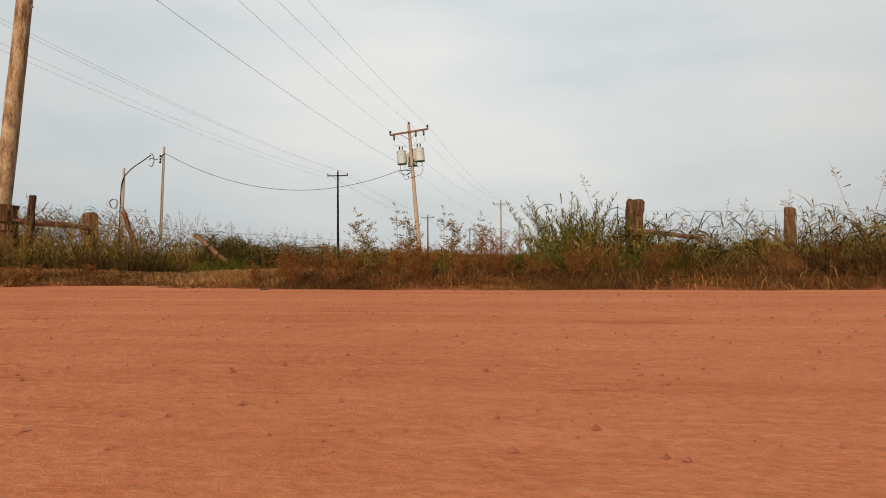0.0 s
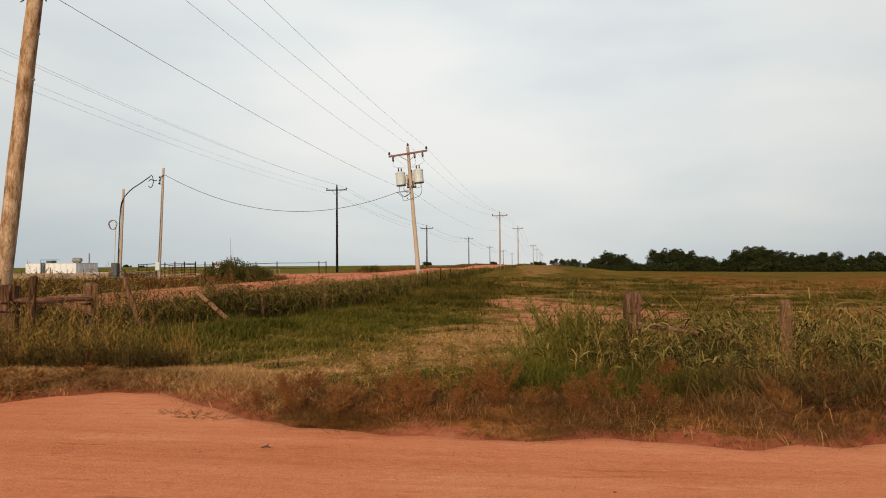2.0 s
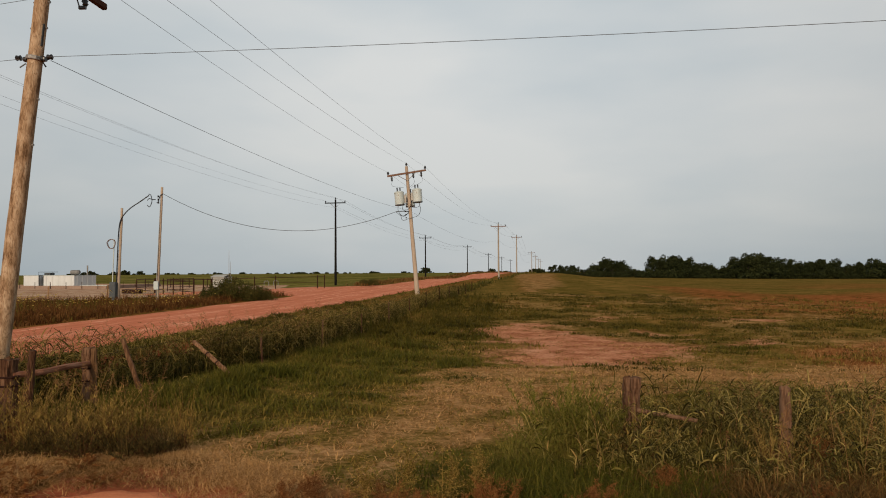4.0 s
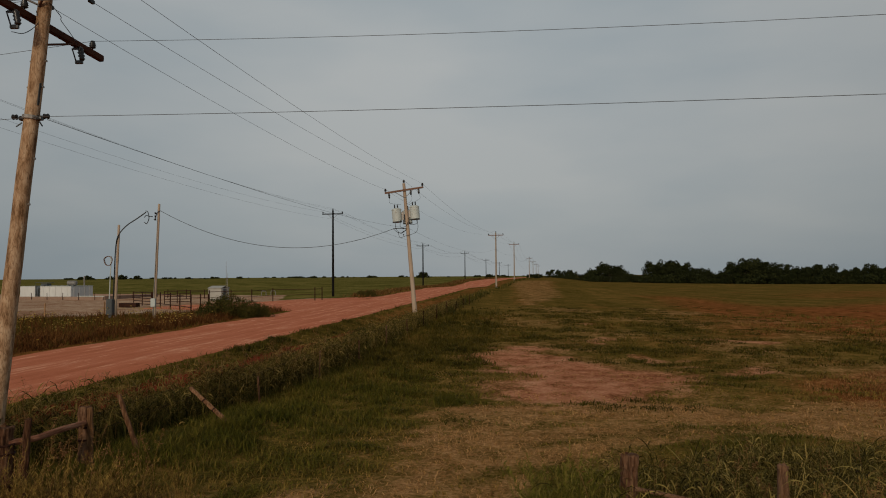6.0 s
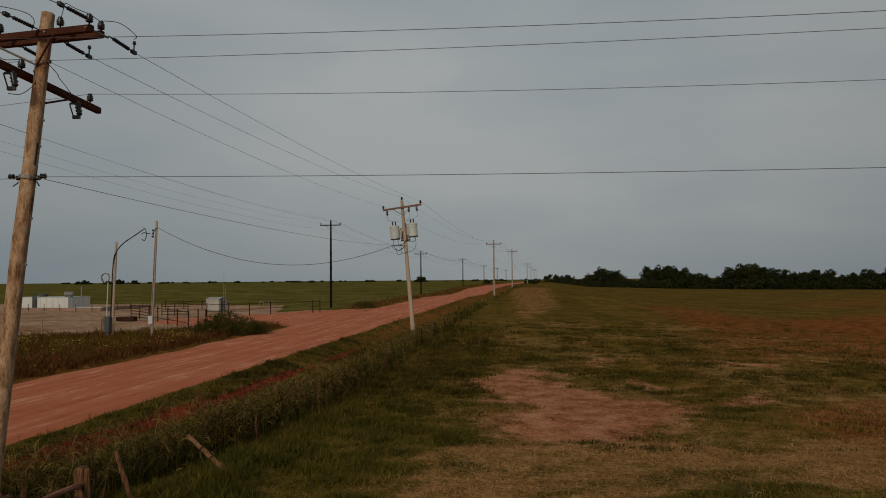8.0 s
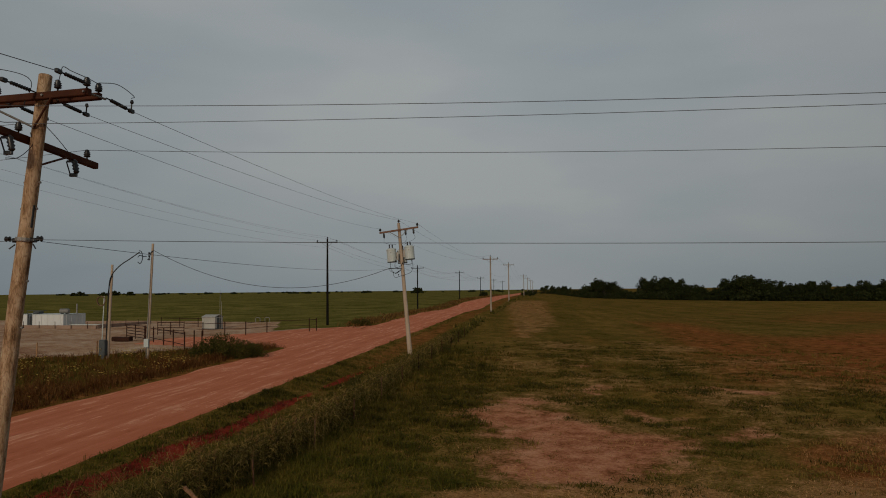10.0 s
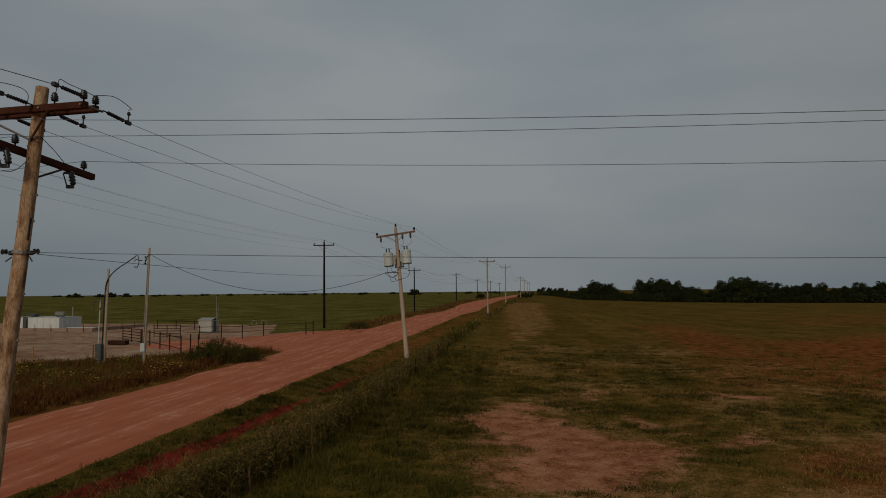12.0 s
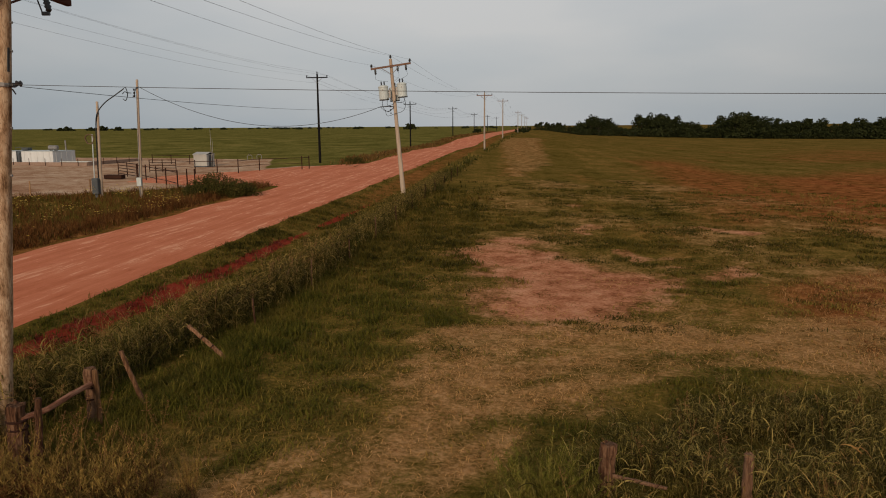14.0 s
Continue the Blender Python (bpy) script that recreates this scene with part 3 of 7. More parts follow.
def masks(x, y):
    """What covers the ground, 0 to 1 each."""
    s = road_s(x, y)
    rip = ripple(x, y, 1.1, 5.0) * 0.5 + ripple(x, y, 3.1, 8.0) * 0.5
    fray = 0.45 * ripple(x * 0.8, y, 0.7, 3.0) + 0.40 * ripple(x, y, 0.3, 1.0)
    bare = smooth01(inside(x, y, PATCH) + 0.9 * rip + 0.9 * fray, -1.5, 1.7)
    crumbs = smooth01(ripple(x, y * 0.6, 1.4, 9.0) + 0.5 * ripple(x, y, 0.6, 2.2), 0.52, 0.95) * smooth01(y, 19, 24) * (1 - smooth01(y, 38, 58)) * smooth01(x, -1.5, 2.5) * (1 - smooth01(x, 6, 11))
    strip = smooth01(inside(x, y, [(6.6, 24.2), (9.6, 26.5), (9.2, 24.6), (7.6, 23.0)]) + 0.7 * rip + 0.6 * fray, -0.7, 1.0)
    bare = np.maximum(np.maximum(bare, 0.62 * crumbs), 0.7 * strip)
    straw = smooth01(inside(x, y, MOWN) + 1.1 * rip + 0.7 * fray, -2.4, 2.0)
    lane = from_line(x, y, PATH_LINE)
    straw = straw * (0.90 + 0.42 * ripple(lane, (x + y) * 0.10, 0.32, 1.4) + 0.16 * rip)
    straw = np.maximum(straw, (0.75 + 0.3 * ripple(x, y, 0.5, 2.5)) * smooth01(1.3 - np.abs(y - near_edge(x) - 0.7), 0.1, 0.8) * (s > 3.5) * (1 - 0.5 * smooth01(x, -2.0, -1.2)))
    russet = 0.35 * smooth01(ripple(x * 0.9, y * 0.45, 4.6, 4.0), 0.25, 1.0) * smooth01(x, 4, 10) * smooth01(y, 15, 20)
    russet = np.maximum(russet, (0.85 + 0.25 * ripple(x, y, 0.6, 3.0)) * smooth01(1.7 - (y - near_edge(x)), 0.0, 0.7) * (s > 3) * (y > 4))
    straw = np.maximum(straw, 0.62 * smooth01(inside(x, y, [(1.0, 62), (4.1, 62.6), (7.8, 84), (14.8, 187), (3.4, 189), (1.9, 84.5)]) + 1.5 * rip, -1.0, 1.8))
    for corners, share in (([(8.4, 20.6), (10.8, 24.6), (14, 25.3), (27, 28), (25, 14.5), (9.4, 14.6)], 0.95), ([(17.7, 94.4), (23.3, 94), (25.3, 79.6), (31.9, 74.4), (80, 95), (80, 40), (24, 29), (17.1, 31.2), (14.8, 35.2), (11.6, 35.8), (10.9, 42.5), (13, 61.7), (14.4, 73.5)], 0.84), ([(24, 98), (60, 96), (130, 120), (130, 190), (60, 150)], 0.45)):
        russet = np.maximum(russet, share * smooth01(inside(x, y, corners) + (1.2 + y / 16) * ripple(x, y * 0.3, 1.4 + y / 20, 2.2) + 1.1 * ripple(x, y * 0.7, 0.8, 4.1), -2.0 - y / 9, 2.4 + y / 7))
    sward = smooth01(inside(x, y, [(11, 35.2), (13.5, 31.9), (20, 32), (30, 33), (28, 27), (14.3, 25.6), (10, 23.8), (8.3, 25.2)]) + 0.8 * rip, -1.0, 0.8)
    russet = russet * (1 - 0.85 * sward)
    # bright glint on the field, put into the colour as pale bare soil
    glint = smooth01(inside(x, y, [(9.5, 35.3), (10.6, 35.6), (12.8, 33.0), (11.9, 32.1)]) + 0.5 * fray, -0.4, 0.5)
    bare = np.maximum(bare, 0.75 * glint)
    russet = np.maximum(russet, 0.5 * smooth01(1.5 - np.abs(s - 1.8), 0, 0.8) * smooth01(y, 32, 50))
    russet = np.maximum(russet, 0.4 * smooth01(inside(x, y, [(1.0, 62), (4.1, 62.6), (7.8, 84), (14.8, 187), (3.4, 189), (1.9, 84.5)]), -1.0, 1.8))
    russet = np.maximum(russet, 0.55 * ((s < -6.6) & (s > -10)) * (y > 20) * (y < 50))
    mottle = smooth01(inside(x, y, [(-3, 18), (2, 15.5), (16, 17), (26, 30), (16, 62), (-0.5, 62), (-2.5, 36)]), -1.5, 3.5)
    straw = np.maximum(straw, mottle * (0.36 + 0.34 * ripple(x * 0.7, y * 0.5, 1.5, 6.0)))
    ditch = smooth01(np.interp(y, [12, 20, 30], [0.70, 0.60, 0.50]) - np.abs(s - np.interp(y, [14, 18, 24, 42, 60], [1.15, 1.4, 1.65, 2.1, 2.2])) + 0.3 * rip, 0.1, 0.45) * smooth01(y, 12, 14) * (1 - smooth01(y, 34, 56))
    gravel = smooth01(inside(x, y, PAD) + 0.5 * rip, -0.6, 0.6)
    crumble = smooth01(np.where(x > -1.7, 0.62, 0.95) - (y - near_edge(x)) + 0.45 * ripple(x, y, 0.4, 5.0) + 0.3 * ripple(x, y, 0.17, 2.0), 0.1, 0.8) * (s > 3) * (y > 4)
    road = ((s < 0.1) & (s > -6.8) & (y > 4)) | ((y < near_edge(x)) & (y > -4.5))
    pasture = smooth01(-s, 7.5, 9.0) * smooth01(y, 62, 84)
    return dict(pasture=pasture, bare=bare, straw=straw, russet=russet, ditch=ditch, dirt=crumble, gravel=gravel, road=road.astype(float))


def spaced(*stretches):
    """Ascending coordinates: (from, to, step) one after another."""
    values = []
    for low, high, step in stretches:
        values += list(np.arange(low, high - 1e-6, step))
    return np.array(values)


def grown(start, end, first, rate):
    values, step = [], first
    while start < end:
        values.append(start)
        start, step = start + step, step * rate
    return values + [end]


def sheet(name, xs, ys, material, label):
    gx, gy = np.meshgrid(xs, ys)
    gz = height(gx, gy)
    cover = masks(gx, gy)
    gz = gz - 0.035 * cover["road"]
    nx, ny = len(xs), len(ys)
    index = np.arange(nx * ny).reshape(ny, nx)
    quads = np.stack((index[:-1, :-1], index[:-1, 1:], index[1:, 1:], index[1:, :-1]), -1).reshape(-1, 4)
    data = raw_mesh(name, np.stack((gx, gy, gz), -1).reshape(-1, 3), np.full(len(quads), 4), quads.ravel(), material)
    for key in ("bare", "straw", "russet", "ditch", "dirt", "gravel", "pasture"):
        attribute = data.attributes.new(key, "FLOAT", "POINT")
        attribute.data.foreach_set("value", cover[key].astype(np.float32).ravel())
    data.shade_smooth()
    return tagged(new(name, data), label, "ground", "", "structure")


xs = np.array([-v for v in grown(42, 3500, 1.2, 1.16)][::-1] + list(spaced((-41.5, -13, 0.45), (-13, 12, 0.22), (12, 30, 0.45))) + grown(30, 3500, 0.8, 1.13))
ys = np.array([-v for v in grown(6, 900, 1.5, 1.3)][::-1] + list(spaced((-5, 4, 0.5), (4, 34, 0.22), (34, 100, 0.5))) + grown(100, 4200, 0.8, 1.07))
sheet("ground", xs, ys, GROUND, "grassy prairie ground with mown straw track and bare red soil")


def road_strip(name, stations, across, place, material, label):
    """A road from stations along it and fractions across; its rims sink into the ground."""
    u, v = np.meshgrid(across, stations)
    x, y = place(u, v)
    edge = np.minimum(u, 1 - u)
    z = height(x, y) + 0.02 * smooth01(edge, 0.0, 0.03) - 0.03 * (edge < 0.004)
    z = z + 0.006 * ripple(x * 0.5, y, 0.8, 6.0) * smooth01(edge, 0.0, 0.1) + 0.012 * np.cos(u * 9.0) * smooth01(edge, 0.0, 0.1)
    nx, ny = len(across), len(stations)
    index = np.arange(nx * ny).reshape(ny, nx)
    quads = np.stack((index[:-1, :-1], index[:-1, 1:], index[1:, 1:], index[1:, :-1]), -1).reshape(-1, 4)
    data = raw_mesh(name, np.stack((x, y, z), -1).reshape(-1, 3), np.full(len(quads), 4), quads.ravel(), material)
    data.shade_smooth()
    return tagged(new(name, data), label, "road", "", "structure")


def across_place(u, v):
    top = near_edge(v)
    return v, -4.5 + (top + 4.5) * u


def ahead_place(u, v):
    wob_n, wob_s = 0.22 * ripple(v, v * 0.4, 2.1, 1.0), 0.14 * ripple(v, v * 0.3, 1.3, 3.0) + 0.06 * ripple(v, v * 0.3, 0.4, 5.0)
    n, s = -19.1 + 0.075 * v + wob_n, -12.4 + 0.075 * v + wob_s
    return n + (s - n) * u, v


def drive_place(u, v):
    low = np.interp(v, [-29, -22, -19.4, -15.5, -12.5], [57.5, 53.4, 54.2, 53.2, 50.5]) + 0.3 * ripple(v, v, 0.9, 1.0)
    high = np.interp(v, [-29, -22, -19, -12.5], [64, 70.5, 75.5, 81]) + 0.3 * ripple(v, v, 0.9, 2.0)
    return v, low + (high - low) * u


fractions = np.concatenate((np.linspace(0, 0.04, 4), np.linspace(0.06, 0.94, 44), np.linspace(0.96, 1, 4)))
road_strip("road_across", np.array([-v for v in grown(20, 500, 1.5, 1.25)][::-1] + list(spaced((-19.5, -7, 0.4), (-7, 7, 0.12), (7, 20, 0.4))) + grown(20, 500, 1.5, 1.25)), fractions, across_place, ROAD_ACROSS, "red packed dirt road with wheel scuffs")
road_strip("road_ahead", np.array(list(spaced((7.5, 100, 0.5))) + grown(100, 900, 0.6, 1.06)), fractions, ahead_place, ROAD_AHEAD, "long red dirt road with pale wheel tracks")

road_strip("driveway", np.arange(-29, -13.2, 0.4), fractions, drive_place, ROAD_AHEAD, "red dirt driveway between road and gravel yard")


# ---- grass ----
def blades(name, x, y, tall, wide, bend, material, label, category="grass", lift=None, segs=2, dry=None):
    """Many bent blades in one mesh. tall, wide, bend: arrays in metres, metres and shares."""
    n = len(x)
    z = height(x, y) - 0.01 if lift is None else lift
    base = np.stack((x, y, z), -1)
    turn = rng.uniform(0, 2 * math.pi, n)
    lean = np.stack((np.cos(turn), np.sin(turn), np.zeros(n)), -1)
    face = turn + math.pi / 2 + rng.normal(0, 0.5, n)
    side = np.stack((np.cos(face), np.sin(face), np.zeros(n)), -1)
    rows = []
    for k in range(segs):
        t = k / segs
        middle = base + lean * (tall * bend * t * t)[:, None]
        middle[:, 2] += tall * (t - 0.45 * bend * t * t)
        half = side * (wide * 0.5 * (1 - 0.35 * t))[:, None]
        rows += [middle - half, middle + half]
    tip = base + lean * (tall * bend)[:, None]
    tip[:, 2] += tall * np.maximum(1 - 0.55 * bend, 0.08)
    verts = np.stack(rows + [tip], 1)
    per = 2 * segs + 1
    loops, sizes = [], []
    for k in range(segs - 1):
        loops += [2 * k, 2 * k + 1, 2 * k + 3, 2 * k + 2]
        sizes.append(4)
    loops += [2 * segs - 2, 2 * segs - 1, 2 * segs]
    sizes.append(3)
    all_loops = (np.arange(n)[:, None] * per + np.array(loops)[None, :]).ravel()
    data = raw_mesh(name, verts.reshape(-1, 3), np.tile(sizes, n), all_loops, material)
    if dry is not None:
        data.attributes.new("dry", "FLOAT", "POINT").data.foreach_set("value", np.repeat(dry, per).astype(np.float32))
    return tagged(new(name, data), label, category, "", "stuff")


def culms(name, x, y, tall, per, leaf, wide, material, label, droop=(0.5, 1.3), first=0.12):
    """Coarse grass: leaning stems that carry arching, drooping leaves, in one mesh."""
    n = len(x)
    z = height(x, y) - 0.01
    turn = rng.uniform(0, 2 * math.pi, n)
    tilt = rng.uniform(0.02, 0.55, n) * tall

    def stem(i, f):
        return np.stack((x[i] + np.cos(turn[i]) * tilt[i] * f * f, y[i] + np.sin(turn[i]) * tilt[i] * f * f, z[i] + tall[i] * f), -1)

    every = np.arange(n)
    across = np.stack((-np.sin(turn), np.cos(turn), np.zeros(n)), -1) * 0.0030
    rows = []
    for f in (0.0, 0.5, 1.0):
        rows += [stem(every, f) - across * (1.1 - 0.6 * f), stem(every, f) + across * (1.1 - 0.6 * f)]
    verts_a = np.stack(rows, 1).reshape(-1, 3)
    loops_a = (every[:, None] * 6 + np.array([0, 1, 3, 2, 2, 3, 5, 4])[None, :]).ravel()
    i = np.repeat(every, per)
    m = len(i)
    f = rng.uniform(first, 0.97, m)
    start = stem(i, f)
    way = rng.uniform(0, 2 * math.pi, m)
    out = np.stack((np.cos(way), np.sin(way), np.zeros(m)), -1)
    skew = way + math.pi / 2 + rng.normal(0, 0.45, m)
    side = np.stack((np.cos(skew), np.sin(skew), rng.normal(0, 0.45, m)), -1)
    length = leaf * rng.uniform(0.55, 1.25, m) * np.clip(tall[i], 0.45, 1.1)
    rise, fall = rng.uniform(0.35, 1.30, m), rng.uniform(droop[0], droop[1], m)
    width = wide * rng.uniform(0.6, 1.3, m) * 0.5
    rows = []
    for t, w in ((0.0, 0.55), (0.25, 1.0), (0.5, 0.95), (0.76, 0.6)):
        middle = start + out * (length * 0.80 * t)[:, None]
        middle[:, 2] += length * (rise * t - fall * t * t)
        rows += [middle - side * (width * w)[:, None], middle + side * (width * w)[:, None]]
    tip = start + out * (length * 0.80)[:, None]
    tip[:, 2] += length * (rise - fall)
    verts_b = np.stack(rows + [tip], 1).reshape(-1, 3)
    loops_b = (len(verts_a) + np.arange(m)[:, None] * 9 + np.array([0, 1, 3, 2, 2, 3, 5, 4, 4, 5, 7, 6, 6, 7, 8])[None, :]).ravel()
    data = raw_mesh(name, np.concatenate((verts_a, verts_b)), np.concatenate((np.full(2 * n, 4), np.tile([4, 4, 4, 3], m))), np.concatenate((loops_a, loops_b)), material)
    return tagged(new(name, data), label, "grass", "", "stuff")


def scatter(n, low_x, high_x, low_y, high_y, keep):
    """n tries spread evenly; keep gives the share kept at each place."""
    x, y = rng.uniform(low_x, high_x, n), rng.uniform(low_y, high_y, n)
    ok = rng.uniform(0, 1, n) < keep(x, y)
    return x[ok], y[ok]


def tufted(x, y, each, spread):
    """Each place becomes a tuft."""
    x, y = np.repeat(x, each), np.repeat(y, each)
    return x + rng.normal(0, spread, len(x)), y + rng.normal(0, spread, len(y))


def open_ground(x, y):
    m = masks(x, y)
    return (1 - m["road"]) * (1 - smooth01(m["bare"], 0.2, 0.9)) * (1 - m["gravel"]) * (1 - 0.85 * m["ditch"])


def clumping(x, y):
    """Where the mown field has green mats (above 0) and where it shows pale ground between them."""
    return ripple(x * 0.75, y * 1.1, 0.44, 3.3) + 0.7 * ripple(x * 0.8, y, 1.15, 7.0) + 0.35 * ripple(x, y, 0.21, 1.9)


def lawn_share(x, y):
    m = masks(x, y)
    mats = 1 - (1 - smooth01(clumping(x, y), -0.25, 0.3)) * smooth01(y, 13, 19) * smooth01(x, -2.6, 0.6) * 0.9
    return mats * open_ground(x, y) * (1 - 0.88 * smooth01(m["straw"], 0.05, 0.75)) * (1 - 0.45 * m["russet"]) * np.clip(15.0 / y, 0.14, 1.0) * (1 - smooth01(y, 34, 58)) * (road_s(x, y) > 0.3) * smooth01(y - near_edge(x), 0.6, 1.5)


x, y = scatter(125000, -12, 24, 5.2, 58, lawn_share)
x, y = tufted(x, y, 8, 0.075)
n = len(x)
cover = masks(x, y)
green_left = smooth01(3.2 - np.abs(road_s(x, y) - 7.6), 0, 2)
# dry tone by cover; ripple and lump also put the clumps' shading into the colour
dry_and_shade = 0.55 * cover["straw"] + 0.42 * cover["russet"] + 0.25 * cover["bare"] - 0.06 * green_left - 0.06 + 0.13 * ripple(x * 0.7, y * 0.5, 1.7, 4.0)
tall, wide, bend = rng.uniform(0.05, 0.13, n) * (1 + 0.6 * green_left) * (1 - 0.45 * cover["straw"]) * (1 + y / 40), rng.uniform(0.006, 0.013, n) * (1 + y / 16), rng.uniform(0.3, 1.1, n) + 0.6 * cover["straw"]
lump = clumping(x, y)
tall = tall * np.clip(0.9 + 0.7 * lump, 0.35, 2.0)
dry_and_shade = dry_and_shade - 0.16 * lump
near = y + rng.normal(0, 2.5, n) < 23
blades("lawn_grass", x[near], y[near], tall[near], wide[near], bend[near], LAWN, "fresh yellow-green short grass near the road", dry=dry_and_shade[near])
x, y, tall, wide, bend, dry_and_shade = (v[~near] for v in (x, y, tall, wide, bend, dry_and_shade))
blades("short_grass", x, y, tall, wide, bend, TURF, "short green to straw-dry turf of the mown field", dry=dry_and_shade)

x, y = scatter(46000, -9, 22, 6.2, 24, lambda x, y: smooth01(masks(x, y)["straw"], 0.3, 0.9) * (1 - masks(x, y)["road"]) * np.clip(13 / y, 0.2, 1))
x, y = tufted(x, y, 3, 0.10)
n = len(x)
blades("mown_straw", x, y, rng.uniform(0.05, 0.19, n), rng.uniform(0.004, 0.009, n) * (1 + y / 25), rng.uniform(1.3, 1.8, n), STRAW, "pale dry mown straw along the track", "straw")

x, y = scatter(30000, -9.5, -1.6, 5.8, 9.0, lambda x, y: smooth01(0.85 - np.abs(y - near_edge(x) - 0.75), 0.0, 0.5) * (1 - masks(x, y)["road"]) * (0.25 + 0.75 * smooth01(ripple(x, y, 0.5, 4.0), -0.4, 0.3)))
x, y = tufted(x, y, 3, 0.08)
n = len(x)
blades("verge_straw", x, y, rng.uniform(0.05, 0.17, n), rng.uniform(0.003, 0.007, n), rng.uniform(1.2, 1.8, n), STRAW, "pale flattened straw along the road verge", "straw", lift=height(x, y) + 0.025)


def tuft_share(x, y):
    ring = smooth01(2.2 - np.abs(inside(x, y, PATCH) + 0.6), 0, 1.6)
    beyond = smooth01(inside(x, y, [(-2, 27), (2, 30), (9, 26), (16, 26), (20, 36), (14, 60), (0, 60)]), -2, 3)
    return open_ground(x, y) * (0.10 + 0.6 * ring + 0.9 * beyond) * smooth01(ripple(x * 0.55, y * 0.8, 1.0, 1.5) + 0.4 * ripple(x, y, 0.45, 3.5), 0.0, 0.45) * (road_s(x, y) > 6) * np.clip(30 / y, 0, 1)


x, y = scatter(11500, -5, 30, 15, 66, tuft_share)
size = rng.uniform(0.5, 1.5, len(x))
x, y, size = np.repeat(x, 26), np.repeat(y, 26), np.repeat(size, 26)
n = len(x)
x, y = x + rng.normal(0, 0.19, n) * size, y + rng.normal(0, 0.15, n) * size
blades("grass_tufts", x, y, rng.uniform(0.06, 0.17, n) * size, rng.uniform(0.012, 0.024, n) * (1 + y / 45), rng.uniform(0.5, 1.3, n), TURF, "uneven green tufts in the open field", dry=rng.uniform(-0.42, 0.0, n))


x, y = scatter(5200, -2.5, 9, 16, 34, lambda x, y: smooth01(masks(x, y)["bare"], 0.15, 0.6) * (0.10 + 0.90 * smooth01(ripple(x, y, 0.5, 2.6), 0.1, 0.6)))
x, y = tufted(x, y, 6, 0.10)
n = len(x)
blades("bare_patch_tufts", x, y, rng.uniform(0.02, 0.09, n), rng.uniform(0.006, 0.012, n) * (1 + y / 40), rng.uniform(0.4, 1.4, n), TURF, "small dry tufts scattered on the bare red soil", dry=rng.uniform(-0.1, 0.5, n))
x, y = scatter(14000, 5.5, 26, 13.5, 34, lambda x, y: smooth01(masks(x, y)["russet"], 0.25, 0.8) * np.clip(18 / y, 0, 1) * (0.2 + 0.8 * smooth01(ripple(x * 0.7, y, 0.9, 5.5), -0.2, 0.4)))
x, y = tufted(x, y, 8, 0.11)
n = len(x)
blades("rusty_grass", x, y, rng.uniform(0.06, 0.22, n), rng.uniform(0.005, 0.010, n) * (1 + y / 25), rng.uniform(0.4, 1.3, n), DUSTY, "rust-coloured dry grass patches in the field")


def ridge_share(x, y):
    s = road_s(x, y)
    return np.exp(-(((s - np.interp(y, [9, 12, 16, 20, 26, 60], [3.75, 4.0, 4.35, 4.75, 4.9, 4.6]) - 0.15 * ripple(x, y, 2.4, 1.0)) / 0.46) ** 2)) * np.clip(22 / y, 0.10, 1) * (0.5 + 0.5 * smooth01(ripple(x, y, 1.6, 7.0), -0.6, 0.3))


def ridge_top(x, y):
    return np.interp(y, [8, 10, 12, 15, 18, 30, 60], [0.95, 1.12, 1.20, 1.14, 1.00, 0.88, 0.80]) * np.clip(0.98 + 0.16 * ripple(x, y, 1.2, 4.0), 0.8, 1.15)


x, y = scatter(30000, -9.5, 1, 8.6, 90, ridge_share)
x, y = tufted(x, y, 7, 0.09)
n = len(x)
blades("tall_grass", x, y, rng.uniform(0.3, 0.85, n) * ridge_top(x, y), rng.uniform(0.008, 0.020, n) * (1 + y / 45), rng.uniform(0.25, 1.1, n), TALL, "tall coarse green grass along the ditch bank", segs=3)
x, y = scatter(120000, -9.5, 0, 8.8, 60, lambda x, y: ridge_share(x, y) * (0.25 + 0.75 * smooth01(ripple(x, y, 0.8, 3.0), -0.5, 0.2)))
tall = rng.uniform(0.55, 0.98, len(x)) * ridge_top(x, y)
culms("leafy_tall_grass", x, y, tall, 8, 0.36, 0.0135, CLUMP, "leafy arching green grass crowding the ditch bank")


x, y = scatter(9000, -8.5, -2.5, 9.6, 24, lambda x, y: smooth01(0.85 - np.abs(road_s(x, y) - 5.7 - 0.1 * ripple(x, y, 0.9, 2.0)), 0.0, 0.5) * np.clip(14 / y, 0.3, 1) * (0.35 + 0.65 * smooth01(ripple(x, y, 0.7, 5.0), -0.4, 0.3)))
x, y = tufted(x, y, 9, 0.08)
n = len(x)
blades("lush_grass", x, y, rng.uniform(0.12, 0.36, n), rng.uniform(0.005, 0.011, n) * (1 + y / 30), rng.uniform(0.3, 1.0, n), LAWN, "lush shin-high green grass round the leaning stakes", segs=3)


# tufts at the feet of the stakes
x, y = np.repeat([-5.0, -5.25, -4.95, -5.55, -5.45, -5.7, -5.15], 130), np.repeat([13.55, 13.6, 13.7, 11.1, 11.2, 11.15, 13.5], 130)
n = len(x)
x, y = x + rng.normal(0, 0.14, n), y + rng.normal(0, 0.09, n)
blades("grass_tufts", x, y, rng.uniform(0.15, 0.5, n), rng.uniform(0.005, 0.010, n), rng.uniform(0.2, 0.8, n), LAWN, "rank green tufts at the feet of the leaning stakes", segs=3)


